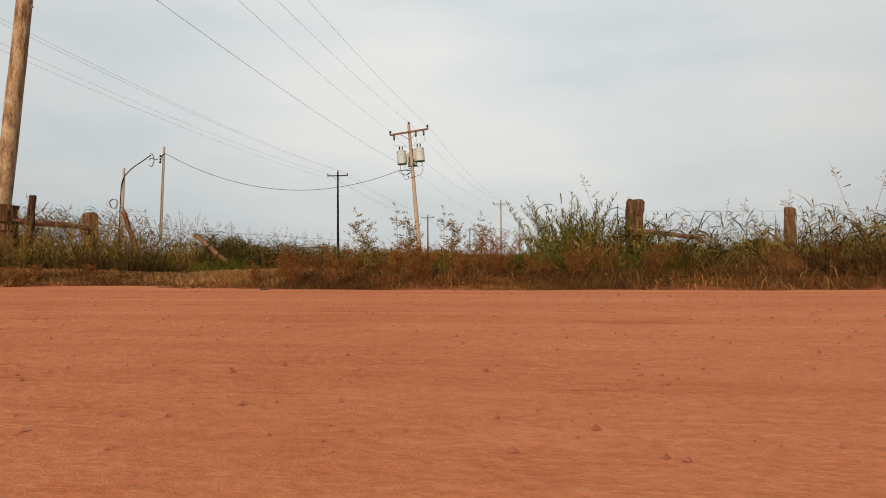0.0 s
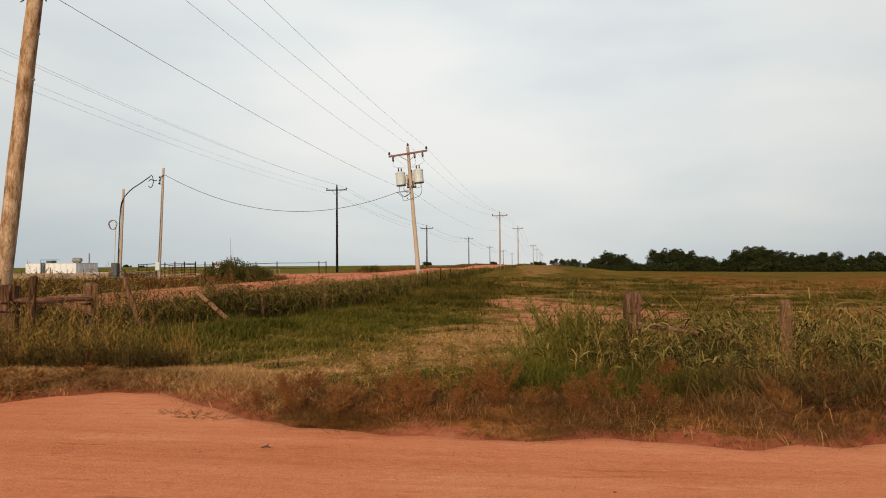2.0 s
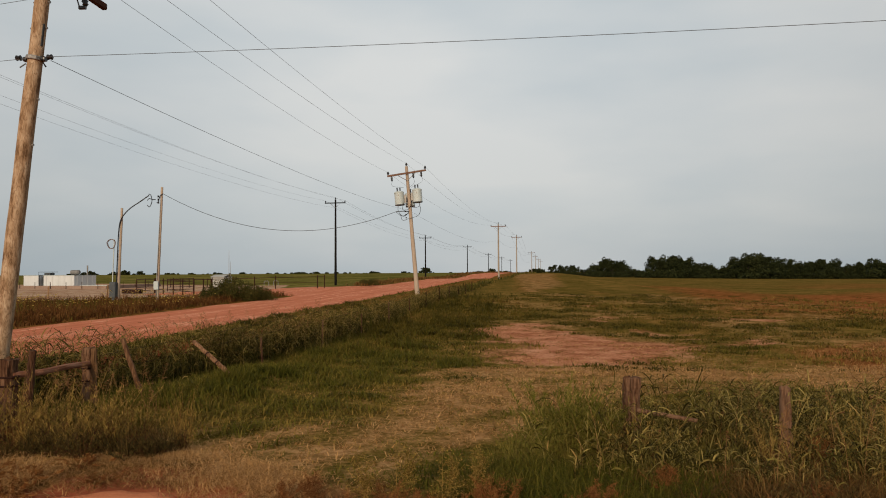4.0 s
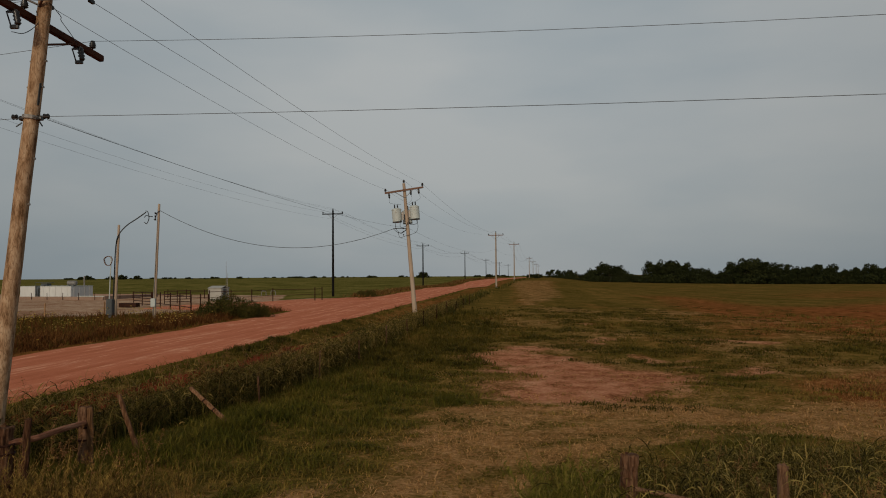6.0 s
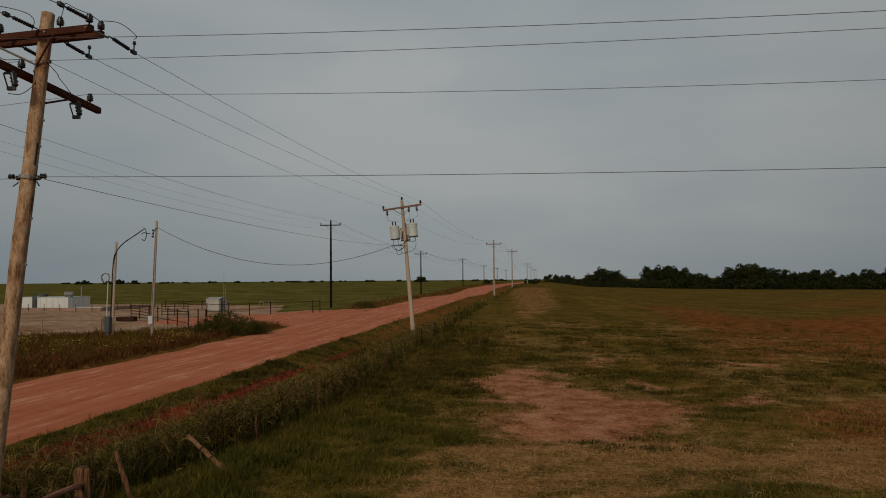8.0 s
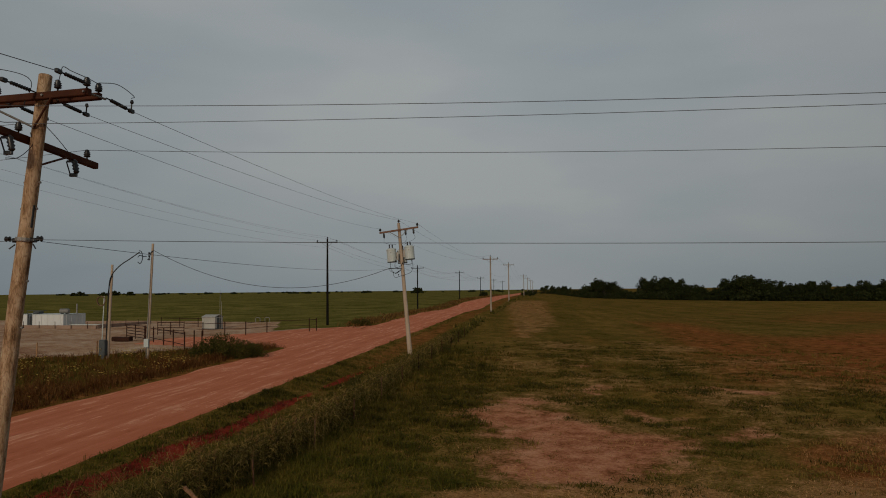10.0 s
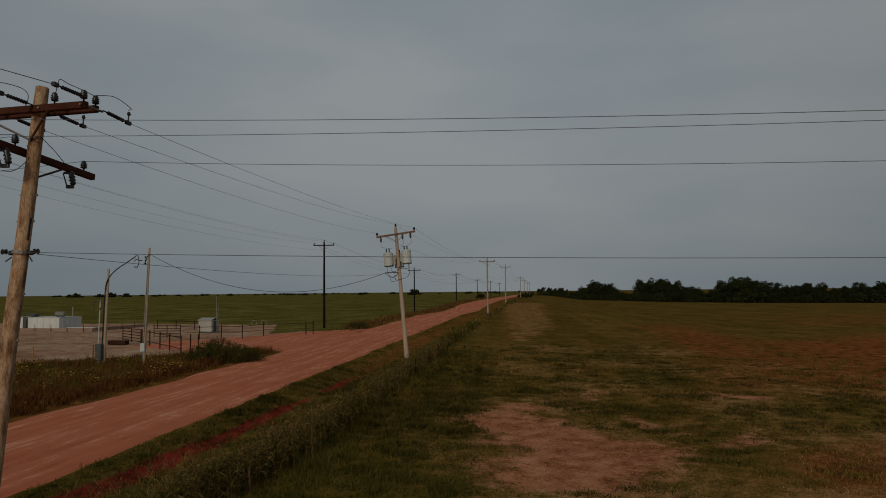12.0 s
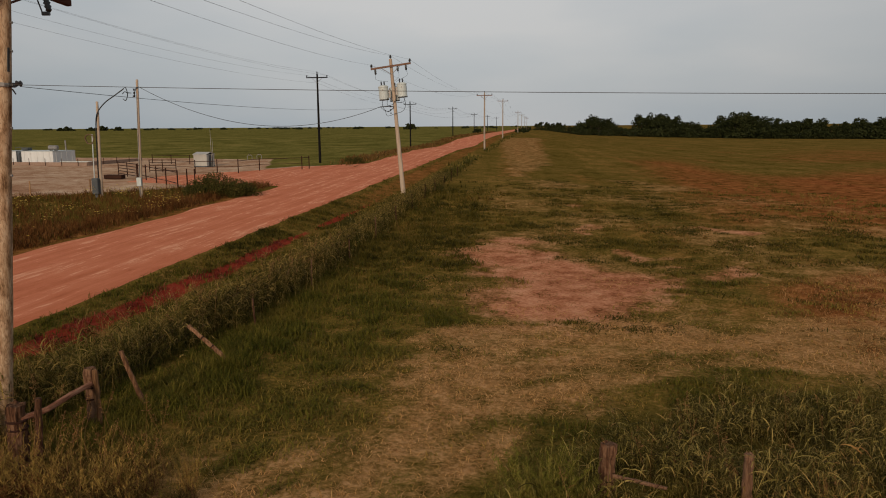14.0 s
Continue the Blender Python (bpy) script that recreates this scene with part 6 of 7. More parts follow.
for line in (
    [on_p2(6.6) + Vector((-0.62, -0.38, 0)), on_p2(6.0) + Vector((-0.72, -0.3, 0)), on_p2(5.65) + Vector((-0.45, -0.2, 0)), on_p2(5.85) + Vector((-0.1, -0.1, 0))],
    [on_p2(6.5) + Vector((-0.35, -0.35, 0)), on_p2(6.05) + Vector((-0.42, -0.3, 0)), on_p2(6.1) + Vector((-0.1, -0.15, 0)), on_p2(6.4) + Vector((0.1, -0.2, 0))],
    [on_p2(6.55) + Vector((0.62, -0.35, 0)), on_p2(6.1) + Vector((0.70, -0.3, 0)), on_p2(5.7) + Vector((0.5, -0.2, 0)), on_p2(5.5) + Vector((-0.1, -0.2, 0)), on_p2(5.4) + Vector((-0.5, -0.2, 0)), on_p2(5.75) + Vector((-0.6, -0.2, 0))],
    [on_p2(5.95) + Vector((-0.9, -0.1, 0)), on_p2(5.7) + Vector((-0.6, -0.2, 0)), on_p2(5.72) + Vector((-0.3, -0.2, 0)), on_p2(5.95) + Vector((-0.05, -0.12, 0))],
    [on_p2(6.25) + Vector((0.05, -0.14, 0)), on_p2(6.2) + Vector((0.4, -0.2, 0)), on_p2(6.3) + Vector((0.66, -0.3, 0)), on_p2(6.7) + Vector((0.7, -0.3, 0))],
):
    part("secondary_cable", cable(line, 0.014), RUBBER, p2)
for z0 in (5.55, 5.75, 5.95):
    part("spool", Geo().lathe(on_p2(z0) + Vector((-0.28, -0.1, -0.03)), [(0.03, 0), (0.045, 0.01), (0.025, 0.04), (0.045, 0.07), (0.03, 0.08)], (0, 0, 1), 8), PORCELAIN, p2)

# plain poles further down both sides
LINE_TOPS = {"right": [], "left": []}


def plain_pole(x0, y0, tall, material, arm_material, side, label, arm=2.44, seed=1):
    z0 = h1(x0, y0)
    pole = root("utility_pole", (x0, y0, z0), label, "utility pole", "poles along the road")
    part("shaft", pole_shaft((0, 0, -0.2), (0.0, 0, tall), 0.15, 0.095, seed), material, pole, smooth=True)
    m = Matrix.Translation((0, 0, tall - 0.42)) @ Matrix.Rotation(radians(-4), 4, "Z")
    part("crossarm", Geo().box((0, -0.12, 0), (arm, 0.09, 0.115), m, 0.01), arm_material, pole)
    for k in (-0.6, 0.6):
        part("brace", Geo().tube([m @ Vector((k, -0.15, -0.04)), (0, -0.12, tall - 1.0)], 0.016, 4), BRACE, pole)
    tops = []
    for at in (m @ Vector((-arm * 0.47, -0.12, 0.07)), Vector((0, 0, tall + 0.03)), m @ Vector((arm * 0.47, -0.12, 0.07))):
        part("insulator", pin_insulator(at, 0.17), PORCELAIN, pole)
        tops.append(Vector((x0, y0, z0)) + at + Vector((0, 0, 0.19)))
    LINE_TOPS[side].append(tops + [Vector((x0, y0, z0 + tall - (1.0 if side == "left" else 2.6)))])


for k, (y0, tall) in enumerate(((115.3, 8.8), (172, 9.1), (290, 8.4), (350, 8.2), (420, 8.0), (486, 8.0))):
    plain_pole(-8.55 + 0.075 * y0, y0, tall, POLE_GREY, ARM_PALE, "right", "grey wooden pole with one crossarm along the road", seed=20 + k)
for k, (y0, tall) in enumerate(((15, 11.7), (81.5, 9.85), (140, 8.4), (209, 8.0), (277, 7.4), (348, 7.6), (420, 7.6))):
    plain_pole(-24.6 + 0.075 * y0, y0, tall, POLE_TAR, POLE_TAR, "left", "dark creosoted pole with one crossarm beyond the road", seed=40 + k)
first = [P2_ARM @ Vector((-1.2, -0.1, 0.25)), on_p2(8.82) + Vector((0, -0.05, 0.2)), P2_ARM @ Vector((1.2, -0.1, 0.25)), on_p2(6.0)]
for side, rows in (("right", [first] + LINE_TOPS["right"]), ("left", LINE_TOPS["left"])):
    for k, (a_row, b_row) in enumerate(zip(rows, rows[1:])):
        for a, b in zip(a_row, b_row):
            span = (b - a).length
            wire(a, b, 0.0002 * span * span, 0.0052 + 0.0024 * min(k, 3), "thin power conductor sagging between roadside poles", group="conductors of the road line", steps=18)

# the meter pole, the short pole and their cables
METER, SHORT = Vector((-21.92, 45.2, 0)), Vector((-24.55, 45.2, 0))
mz = h1(METER.x, METER.y)
meter = root("meter_pole", (METER.x, METER.y, mz), "slim wooden service pole with a pale meter box", "utility pole")
part("shaft", pole_shaft((0, 0, -0.2), (0.30, 0.0, 7.42), 0.105, 0.075, 9), POLE_PALE, meter, smooth=True)
part("meter_box", Geo().box((0.02, -0.16, 1.05), (0.29, 0.14, 0.54), None, 0.02), CAN, meter, "pale grey meter box")
part("conduit", Geo().tube([(0.04, -0.14, 1.3), (0.15, -0.11, 4.0), (0.25, -0.09, 6.6)], 0.028, 6), BRACE, meter)
part("conduit", Geo().tube([(0.02, -0.14, 0.8), (0.0, -0.15, 0.0)], 0.03, 6), BRACE, meter)
for z0 in (6.35, 6.55, 6.75):
    part("spool", Geo().lathe((0.12, -0.13, z0), [(0.05, 0), (0.075, 0.02), (0.04, 0.06), (0.075, 0.10), (0.05, 0.12)], (0, 0, 1), 8), PORCELAIN, meter)
for line in ([(-0.55, -0.1, 6.98), (-0.38, -0.15, 6.9), (-0.30, -0.15, 6.5), (-0.45, -0.15, 6.15), (-0.62, -0.15, 6.25)], [(-0.62, -0.15, 6.55), (-0.48, -0.15, 6.68), (-0.3, -0.15, 6.62), (-0.05, -0.15, 6.60)], [(0.42, -0.1, 6.98), (0.24, -0.14, 6.85), (0.12, -0.15, 6.45), (0.02, -0.15, 6.40)]):
    part("drip_loop", cable(line, 0.026), RUBBER, meter)
sz = h1(SHORT.x, SHORT.y)
short = root("service_pole", (SHORT.x, SHORT.y, sz), "short wooden service pole with a black cable down one side", "utility pole")
part("shaft", pole_shaft((0, 0, -0.2), (0.24, 0, 6.05), 0.10, 0.075, 11), POLE_PALE, short, smooth=True)
part("cable", cable([(2.1, -0.1, 6.85), (1.5, -0.1, 6.45), (0.75, -0.1, 5.95), (0.24, -0.12, 5.30), (0.09, -0.12, 4.4), (0.03, -0.12, 3.0), (-0.02, -0.12, 1.6), (-0.05, -0.12, 0.4)], 0.038), RUBBER, short, "thick black service cable")
standpipe = root("standpipe", (SHORT.x - 0.30, SHORT.y - 0.12, sz + 0.22), "thin pale conduit with a coil of cable near its top", "pipe")
part("conduit", Geo().tube([(0, 0, 1.0), (0.1, 0, 3.8)], 0.035, 8), CAN, standpipe)
coil = [(math.cos(a) * (0.27 + 0.03 * math.sin(3 * a)) - 0.06, -0.06 + 0.05 * math.sin(a * 0.5), 3.5 + math.sin(a) * 0.30) for a in np.linspace(0, 12.6, 34)]
part("cable_coil", Geo().tube(coil, 0.022, 6), ARM_PALE, standpipe, "pinkish coiled cable")
cabinet = root("control_cabinet", (SHORT.x - 0.16, SHORT.y - 0.25, sz), "dark grey-green steel control cabinet on a short post", "electrical cabinet")
part("body", Geo().box((0, 0, 0.74), (0.40, 0.30, 1.02), None, 0.02), DARK_GREY, cabinet)
part("door", Geo().box((0, -0.16, 0.74), (0.35, 0.02, 0.94), None, 0.004), DARK_GREY, cabinet)
part("leg", Geo().box((0, 0, 0.12), (0.2, 0.12, 0.5), None, 0.01), DARK_GREY, cabinet)
a, b = on_p2(5.95) + Vector((-0.9, -0.1, 0)), Vector((METER.x + 0.42, METER.y - 0.1, mz + 6.98))
wire(a, b, 1.75, 0.0155, "thick black twisted service cable sagging over the road", "service_cable", steps=40, material=RUBBER)
wire(on_p2(5.95) + Vector((-0.05, -0.1, 0)), a, -0.03, 0.026, "short end of the black service cable at the pole", "service_cable", steps=8, material=RUBBER)


# ---- fence posts ----
def log_post(name, base, top, r0, r1, material, label, group="", wraps=(), facets=9):
    base, top = Vector(base), Vector(top)
    r = random.Random(int(abs(base.x) * 1000 + base.y * 77))
    ob = root(name, base, label, "fence post", group)
    way = top - base
    points, radii = [], []
    for k in range(13):
        f = k / 12
        points.append(way * (f * 1.0) + Vector((r.uniform(-0.006, 0.006), r.uniform(-0.006, 0.006), 0)))
        radii.append((r0 + (r1 - r0) * f) * r.uniform(0.94, 1.06))
    points.append(points[-1] + way.normalized() * 0.015)
    radii.append(radii[-1] * 0.82)
    geo = Geo().tube(points, radii, facets)
    split = [r.uniform(0.91, 1.06) for k in range(facets)]
    jag = [r.uniform(-0.25, 0.08) * r0 for k in range(facets)]
    for n in range(len(geo.v)):
        ring, k = divmod(n, facets)
        core = points[ring]
        geo.v[n] = core + (geo.v[n] - core) * split[k] + way.normalized() * (jag[k] * max(0, ring - len(points) + 3) / 2)
        geo.v[n] = geo.v[n] + Vector((r.uniform(-1, 1), r.uniform(-1, 1), r.uniform(-0.6, 0.6))) * 0.13 * r0
    part("post", geo, material, ob)
    for f in wraps:
        rr = (r0 + (r1 - r0) * f) * 1.07
        part("wire_wrap", Geo().lathe(way * f, [(rr, -0.012), (rr * 1.04, -0.006), (rr * 1.04, 0.008), (rr, 0.014)], way, 10), PIPE_RUST, ob)
    return ob


def g0(x0, y0, top):
    return (x0, y0, h1(x0, y0) - 0.15), (x0, y0, top)


log_post("fence_post", (-6.45, 9.22, h1(-6.45, 9.22) - 0.15), (-6.43, 9.22, 0.99), 0.135, 0.13, POST_RED, "thick rusty-brown wooden corner post in tall weeds", wraps=(0.7, 0.8), facets=12)
log_post("fence_post", (-6.12, 9.15, h1(-6.12, 9.15) - 0.15), (-6.05, 9.15, 1.10), 0.052, 0.048, POST_RED, "thin leaning brown stake beside the corner post")
log_post("fence_post", (-6.22, 10.80, h1(-6.22, 10.8) - 0.15), (-6.24, 10.80, 0.98), 0.105, 0.10, POST_RED, "weathered brown brace post with wire wraps", wraps=(0.55, 0.72))
log_post("fence_post", (-6.10, 10.74, h1(-6.1, 10.74) - 0.15), (-6.12, 10.74, 0.96), 0.045, 0.045, POST_GREY, "thin split stake tied to the brace post")
rail = root("brace_rail", (0, 0, 0), "weathered red-brown brace pole between two posts", "fence rail")
part("pole", Geo().tube([(-6.37, 9.20, 0.775), (-6.22, 9.6, 0.762), (-6.20, 10.2, 0.765), (-6.18, 10.70, 0.745)], [0.046, 0.043, 0.044, 0.040], 9), RAIL_RED, rail)
log_post("fence_post", (-5.62, 11.39, h1(-5.62, 11.39) - 0.05), (-6.04, 11.44, 1.05), 0.044, 0.038, POST_PALE, "leaning pale split stake")
log_post("fence_post", (-5.16, 13.88, 0.14), (-5.96, 14.06, 0.76), 0.046, 0.042, POST_PALE, "tipped-over pinkish fence post wrapped with wire", wraps=(0.35, 0.62))
log_post("fence_post", *g0(1.66, 8.5, 0.88), 0.115, 0.10, POST_RED, "thick rotten brown fence post in tall grass", facets=17)
log_post("fence_post", *g0(3.38, 8.5, 0.78), 0.066, 0.058, POST_RED, "slimmer rotten brown fence post in tall grass", facets=14)
log_post("fallen_pole", (1.70, 8.36, 0.535), (2.32, 8.24, 0.45), 0.027, 0.024, POST_RED, "pale pole hanging from the post into grass")
for k in range(11):
    y0 = 17.5 + k * 4.6
    x0 = -7.0 + 0.075 * y0
    log_post("fence_post", (x0, y0, h1(x0, y0) - 0.1), (x0 + pick.uniform(-0.06, 0.06), y0, h1(x0, y0) + pick.uniform(0.7, 0.95)), 0.03, 0.028, POST_RED, "thin brown post of the roadside wire fence", "wire fence along the ditch", facets=6)
for z0 in (0.45, 0.72):
    wire((1.66, 8.5, z0 + 0.05), (14, 8.2, z0), 0.03, 0.0012, "rusty barbed fence wire between old posts", "fence_wire", material=PIPE_RUST)
    wire((-6.22, 10.8, z0 + 0.1), (-3.5, 46, z0 + 0.5), 0.02, 0.003, "rusty barbed fence wire along the ditch", "fence_wire", material=PIPE_RUST)


# ---- the gravel yard ----
def pipe_post(x0, y0, tall=1.3, r=0.05):
    z0 = h1(x0, y0)
    return single("pipe_post", Geo().tube([(0, 0, -0.1), (0, 0, tall), (0, 0, tall + 0.02)], [r, r, r * 0.6], 8), PIPE_RUST, "rust-brown steel pipe fence post", "fence post", "pipe fence of the yard", at=(x0, y0, z0))


def pipe_rail(a, b, z0, r=0.03):
    return single("pipe_rail", Geo().tube([(*a, h1(*a) + z0), (*b, h1(*b) + z0)], r, 6), PIPE_RUST, "rust-brown steel pipe fence rail", "fence rail", "pipe fence of the yard")


def pipe_gate(a, b, label):
    gate = root("pipe_gate", (0, 0, 0), label, "gate", "gates of the yard")
    za, zb = h1(*a) + 0.08, h1(*b) + 0.08
    for k in range(5):
        z0 = 0.12 + 0.26 * k
        part("bar", Geo().tube([(*a, za + z0), (*b, zb + z0)], 0.036, 6), PIPE_RUST, gate)
    for f in (0, 0.5, 1):
        px, py = a[0] + (b[0] - a[0]) * f, a[1] + (b[1] - a[1]) * f
        z0 = za + (zb - za) * f
        part("upright", Geo().tube([(px, py, z0 - 0.06), (px, py, z0 + 1.22)], 0.045, 6), PIPE_RUST, gate)
    return gate


pipe_gate((-34.2, 66.3), (-30.0, 61.3), "open rusty pipe gate with five bars")
pipe_gate((-33.6, 71.4), (-30.0, 69.4), "rusty pipe gate panel with five bars")
line = [(-29.8, 61.1), (-28.2, 59.2), (-25.7, 55.7), (-24.2, 54.1), (-22.1, 51.3)]
for p in line + [(-22.1, 53.0), (-21.5, 53.0)]:
    pipe_post(*p)
for a, b in zip(line, line[1:]):
    pipe_rail(a, b, 1.15)
    pipe_rail(a, b, 0.35)
line = [(-29.8, 69.2), (-27.2, 67.2), (-25.0, 67.0), (-22.95, 66.9), (-21.7, 69.4), (-17.9, 70.9), (-17.4, 71.8)]
for p in line[1:]:
    pipe_post(*p)
for a, b in zip(line, line[1:]):
    pipe_rail(a, b, 1.15)
    pipe_rail(a, b, 0.62, 0.02)
line = [(-41.0, 88.0), (-38.0, 86.6), (-35.2, 85.4), (-33.6, 84.6)]
for p in line:
    pipe_post(*p, 1.1)
for a, b in zip(line, line[1:]):
    pipe_rail(a, b, 1.0)
log = single("steel_skid", Geo().box((0, 0, 0.22), (1.7, 0.6, 0.36), Matrix.Rotation(radians(-8), 4, "Z"), 0.05), PIPE_RUST, "dark rusty steel trough on the gravel", "trough", at=(-31.8, 60.9, h1(-31.8, 60.9)))

# the small pale kiosk with two masts
kx, ky = -32.0, 81.2
kz = h1(kx, ky)
kiosk = root("equipment_kiosk", (kx, ky, kz), "small pale grey equipment kiosk with a shallow gable roof", "kiosk")
turn = Matrix.Rotation(radians(-14), 4, "Z")
part("wall", Geo().box((0, 0.35, 0.86), (1.75, 1.5, 1.5), turn, 0.02), GREY_WALL, kiosk)
roof = Geo()
for x0 in (-0.91, 0.91):
    roof.v += [turn @ Vector((x0, y0, z0)) for y0, z0 in ((-0.50, 1.58), (-0.50, 1.64), (0.35, 1.92), (1.20, 1.64), (1.20, 1.58), (0.35, 1.85))]
roof.f += [(0, 1, 2, 5), (5, 2, 3, 4), (11, 8, 7, 6), (10, 9, 8, 11), (0, 6, 7, 1), (1, 7, 8, 2), (2, 8, 9, 3), (3, 9, 10, 4), (5, 11, 6, 0), (4, 10, 11, 5)]
part("roof", roof, GREY_WALL, kiosk)
part("skid", Geo().box((0, 0.35, 0.06), (1.8, 1.55, 0.16), turn, 0.02), DARK_GREY, kiosk)
kiosk.scale = (1, 1, 0.88)
part("door", Geo().box((0.885, 0.35, 0.82), (0.02, 0.75, 1.35), turn, 0.004), DARK_GREY, kiosk)
for dx, tall in ((1.02, 4.5), (1.2, 3.2)):
    single("antenna_mast", Geo().tube([(0, 0, -0.1), (0, 0, tall * 0.6), (0, 0, tall)], [0.03, 0.025, 0.012], 6), BRACE, "thin grey steel antenna mast", "mast", "masts at the kiosk", at=(kx + dx, ky + 0.2, kz))
for px, py in ((-31.2, 95.6), (-29.9, 95.6)):
    valve = root("valve_stand", (px, py, h1(px, py)), "low pale pipe riser with a valve", "pipe")
    part("riser", Geo().tube([(-0.32, 0, -0.1), (-0.32, 0, 0.5), (-0.2, 0, 0.62), (0.2, 0, 0.62), (0.32, 0, 0.5), (0.32, 0, -0.1)], 0.045, 8), BRACE, valve)
    part("handwheel", Geo().lathe((0, 0, 0.66), [(0.02, 0), (0.02, 0.1), (0.11, 0.11), (0.11, 0.13), (0.02, 0.14)], (0, 0, 1), 10), PIPE_RUST, valve)

# the long white plant building and its low containment wall
W = Matrix.Translation((-52.4, 85.9, h1(-52.4, 85.9) - 0.1)) @ Matrix.Rotation(radians(169.8), 4, "Z")
plant_house = root("plant_building", (0, 0, 0), "long low white sheet-metal plant building behind a tan wall", "building")
part("wall", Geo().box((2.3, -1.9, 0.86), (4.6, 3.8, 1.72), W, 0.02), WHITE_WALL, plant_house)
part("roof", Geo().box((2.3, -1.9, 1.75), (4.66, 3.86, 0.06), W, 0.01), CAN, plant_house)
part("wall", Geo().box((6.5, -1.8, 0.86), (2.3, 3.6, 1.72), W, 0.02), WHITE_WALL, plant_house)
part("roof", Geo().box((6.5, -1.8, 1.75), (2.36, 3.66, 0.06), W, 0.01), CAN, plant_house)
part("recess", Geo().box((4.975, -2.1, 0.8), (0.72, 3.2, 1.5), W, 0.02), DARK_GREY, plant_house)
for k in (4.67, 5.28):
    part("recess_frame", Geo().box((k, -0.05, 0.9), (0.07, 0.07, 1.8), W, 0.01), DARK_GREY, plant_house)
part("recess_frame", Geo().box((4.975, -0.05, 1.8), (0.68, 0.07, 0.07), W, 0.01), DARK_GREY, plant_house)
for k in range(5):
    part("wall_rib", Geo().box((0.46 + 0.92 * k, 0.02, 0.86), (0.05, 0.03, 1.7), W), WHITE_WALL, plant_house)
for k in range(4):
    part("wall_rib", Geo().box((-0.02, -0.5 - 0.9 * k, 0.86), (0.03, 0.05, 1.7), W), WHITE_WALL, plant_house)
part("roof_tank", Geo().lathe(W @ Vector((0.6, -1.6, 2.14)), [(0.05, -0.02), (0.20, 0.0), (0.30, 0.1), (0.30, 1.2), (0.20, 1.3), (0.05, 1.32)], W.to_3x3() @ Vector((1, 0, 0)), 14), BRACE, plant_house)
for k in (0.9, 1.6):
    part("tank_saddle", Geo().box((k, -1.6, 1.85), (0.12, 0.45, 0.2), W), DARK_GREY, plant_house)
part("roof_fan", Geo().box((5.2, -1.6, 1.95), (0.9, 0.8, 0.3), W, 0.04), DARK_GREY, plant_house)
for k in (4.3, 6.4):
    part("fan_rail", Geo().tube([W @ Vector((k, -1.1, 1.75)), W @ Vector((k, -1.1, 2.2)), W @ Vector((k, -2.0, 2.2))], 0.03, 5), DARK_GREY, plant_house)
part("fan_rail", Geo().tube([W @ Vector((4.3, -1.1, 2.2)), W @ Vector((6.4, -1.1, 2.2))], 0.03, 5), DARK_GREY, plant_house)
part("stack", Geo().tube([W @ Vector((0.3, -2.6, 1.75)), W @ Vector((0.3, -2.6, 3.0))], 0.09, 10), BRACE, plant_house)
bund = root("containment_wall", (0, 0, 0), "low tan containment wall with thin posts round the plant", "low wall", "", "structure")
for centre, size in (((2.0, 1.2, 0.22), (15.5, 0.16, 0.55)), ((-5.75, -4.0, 0.26), (0.16, 10.2, 0.6)), ((2.0, -9.0, 0.26), (15.5, 0.16, 0.6))):
    part("wall_run", Geo().box(centre, size, W, 0.03), TAN_WALL, bund)
for k in range(6):
    part("post", Geo().tube([W @ Vector((-4.6 + 2.3 * k, 1.34, -0.1)), W @ Vector((-4.6 + 2.3 * k, 1.34, 0.95))], 0.035, 6), PIPE_RUST, bund)
for k in range(4):
    part("post", Geo().tube([W @ Vector((-5.9, -1.5 - 2.4 * k, -0.1)), W @ Vector((-5.9, -1.5 - 2.4 * k, 0.95))], 0.035, 6), PIPE_RUST, bund)
for px, py in ((-34.5, 46.2), (-30.2, 46.6), (-26.6, 47.6)):
    log_post("fence_post", (px, py, h1(px, py) - 0.1), (px + 0.03, py, h1(px, py) + 0.95), 0.05, 0.045, POST_GREY, "thin grey post in the weedy yard edge", facets=6)
single("pale_pipe", Geo().tube([W @ Vector((-0.8, -0.2, 0.50)), W @ Vector((-5.2, -0.4, 0.48))], 0.06, 8), CAN, "long pale pipe lying inside the containment wall", "pipe")
for k in range(3):
    single("pipe_support", Geo().box((0, 0, 0.22), (0.16, 0.4, 0.40), None, 0.02), TAN_WALL, "low tan pipe support", "support", "pipe supports", at=tuple(W @ Vector((-1.3 - 1.7 * k, -0.25, 0.0))))


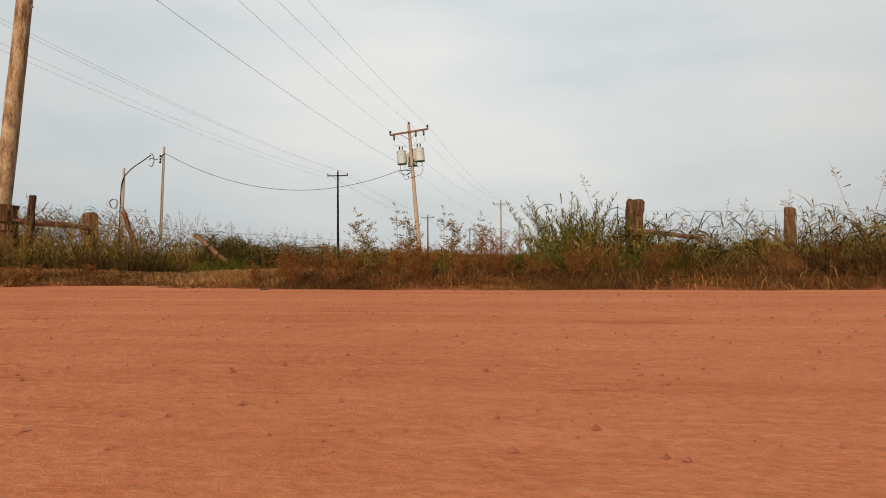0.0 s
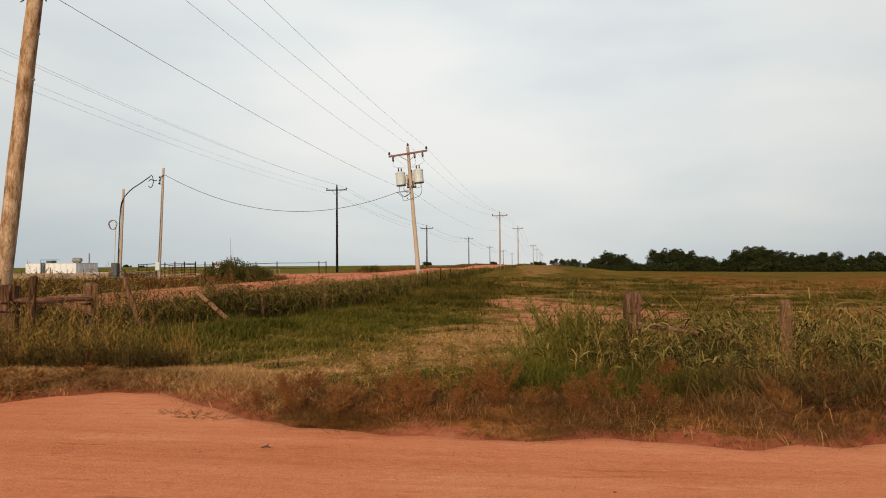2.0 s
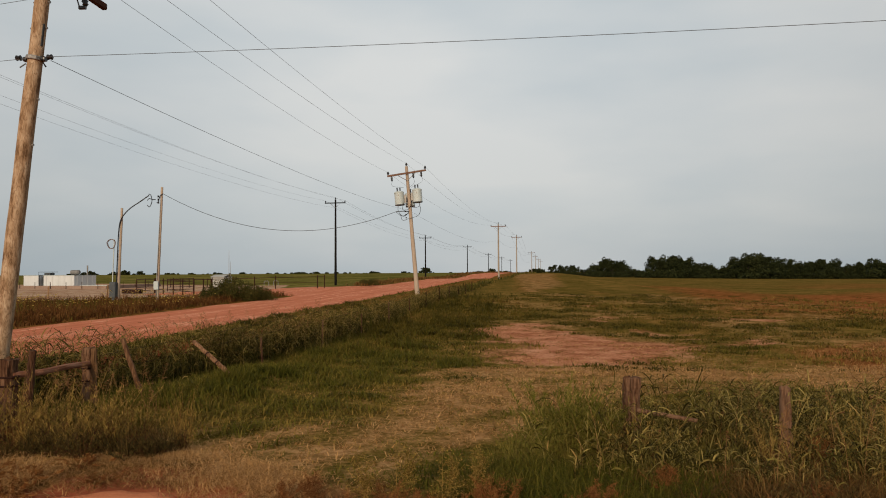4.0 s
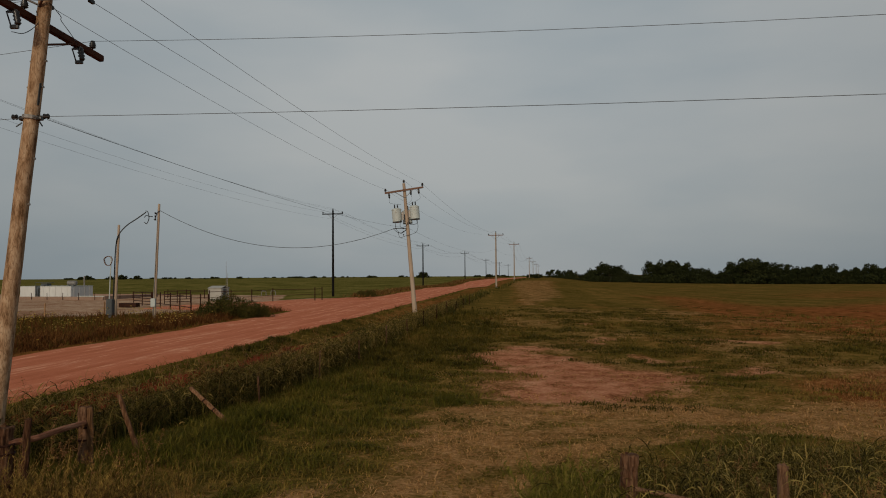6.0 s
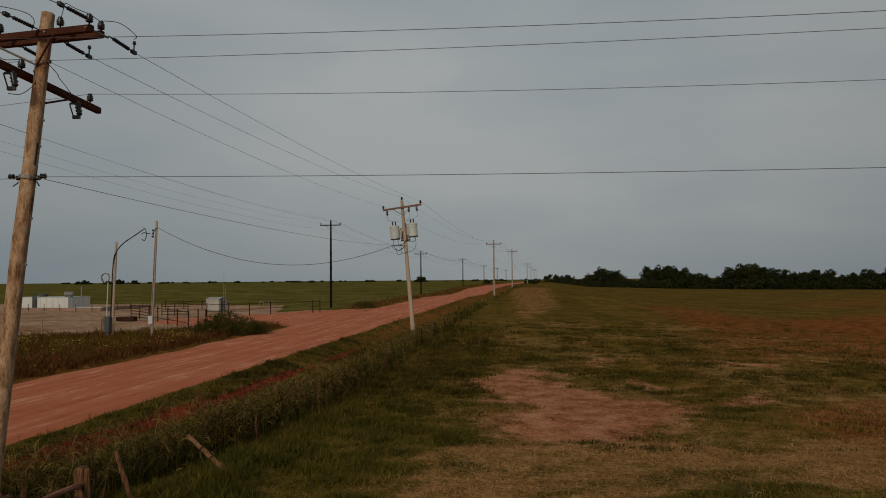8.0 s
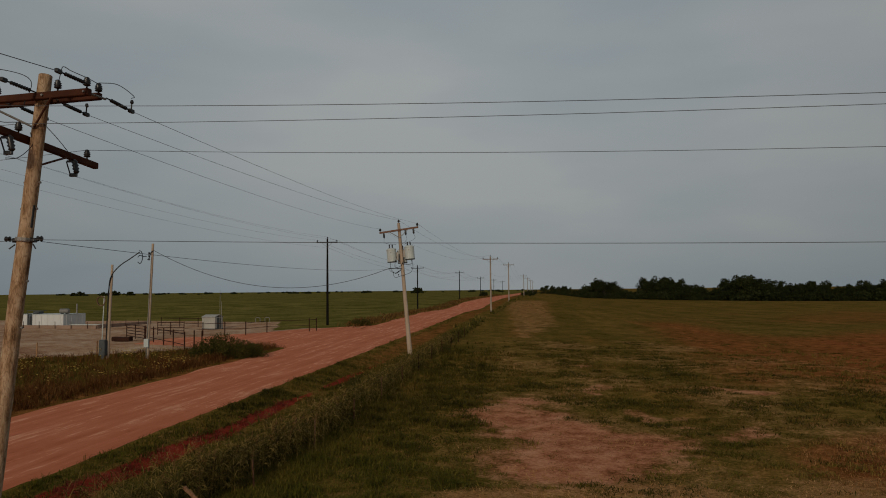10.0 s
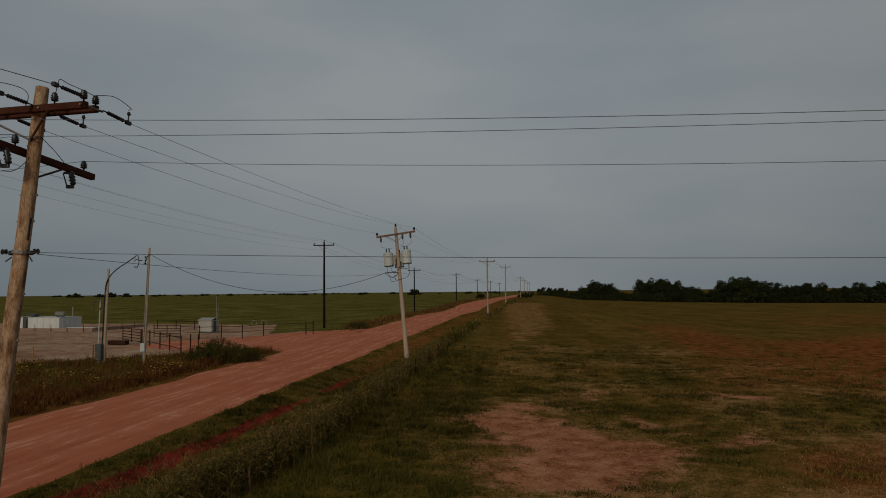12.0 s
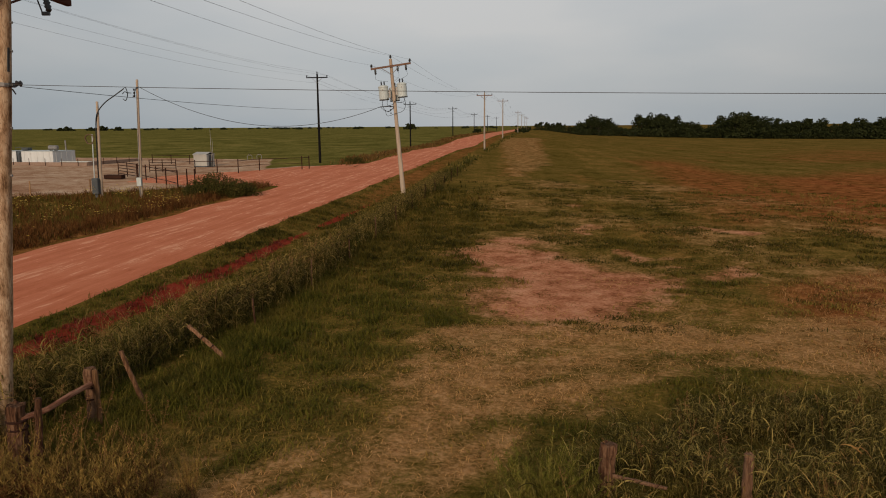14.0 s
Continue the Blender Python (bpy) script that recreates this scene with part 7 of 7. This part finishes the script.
# ---- small things on the dirt ----
def clod_mesh(seed, size):
    r = random.Random(seed)
    bm = bmesh.new()
    bmesh.ops.create_icosphere(bm, subdivisions=1, radius=size)
    for v in bm.verts:
        v.co *= r.uniform(0.7, 1.25)
        v.co.z *= 0.6
    data = bpy.data.meshes.new("clod")
    bm.to_mesh(data)
    bm.free()
    data.materials.append(CLAY)
    return data


CLODS = [clod_mesh(k, 0.012 + 0.003 * k) for k in range(4)]
for k in range(34):
    px, py = pick.uniform(-4, 4.2), 0.9 + 4.6 * pick.random()
    plant("dirt_clod", CLODS[int(4 * pick.random() ** 2)], (px, py, h1(px, py) + 0.022), pick.uniform(0.3, 0.7), pick.uniform(0, 6.28), "small hard red dirt clod on the road", "dirt clod", "clods on the road")
grit = Geo()
for k in range(3200):
    px, py = pick.uniform(-3.4, 3.6), 0.7 + 4.4 * pick.random() ** 1.3
    if abs(px) > 0.3 + 0.72 * py:
        continue
    size, z0 = 0.0018 + 0.0045 * pick.random() ** 3, h1(px, py) + 0.021 + 0.006 * float(ripple(px * 0.5, py, 0.8, 6.0)) + 0.012 * math.cos(9.0 * (py + 4.5) / (float(near_edge(px)) + 4.5))
    k0 = len(grit.v)
    grit.v += [Vector((px + size * pick.uniform(0.6, 1.3) * dx, py + size * pick.uniform(0.6, 1.3) * dy, z0 + size * dz)) for dx, dy, dz in ((1, 0, 0), (0, 1, 0), (-1, 0, 0), (0, -1, 0), (0.1, 0.1, 0.9))]
    grit.f += [(k0, k0 + 1, k0 + 4), (k0 + 1, k0 + 2, k0 + 4), (k0 + 2, k0 + 3, k0 + 4), (k0 + 3, k0, k0 + 4)]
single("road_grit", grit, CLAY, "fine loose grit on the packed red dirt", "grit", "", "stuff")
stick = root("stick", (-1.39, 4.63, h1(-1.39, 4.63) + 0.03), "small dark twig lying on the red dirt", "stick")
part("twig", Geo().tube([(-0.035, 0, 0.0), (0.0, 0.01, 0.006), (0.03, -0.005, 0.002)], [0.004, 0.006, 0.003], 6), BARK, stick)
part("twig", Geo().tube([(0.0, 0.01, 0.006), (0.016, 0.02, 0.022)], [0.004, 0.002], 5), BARK, stick)
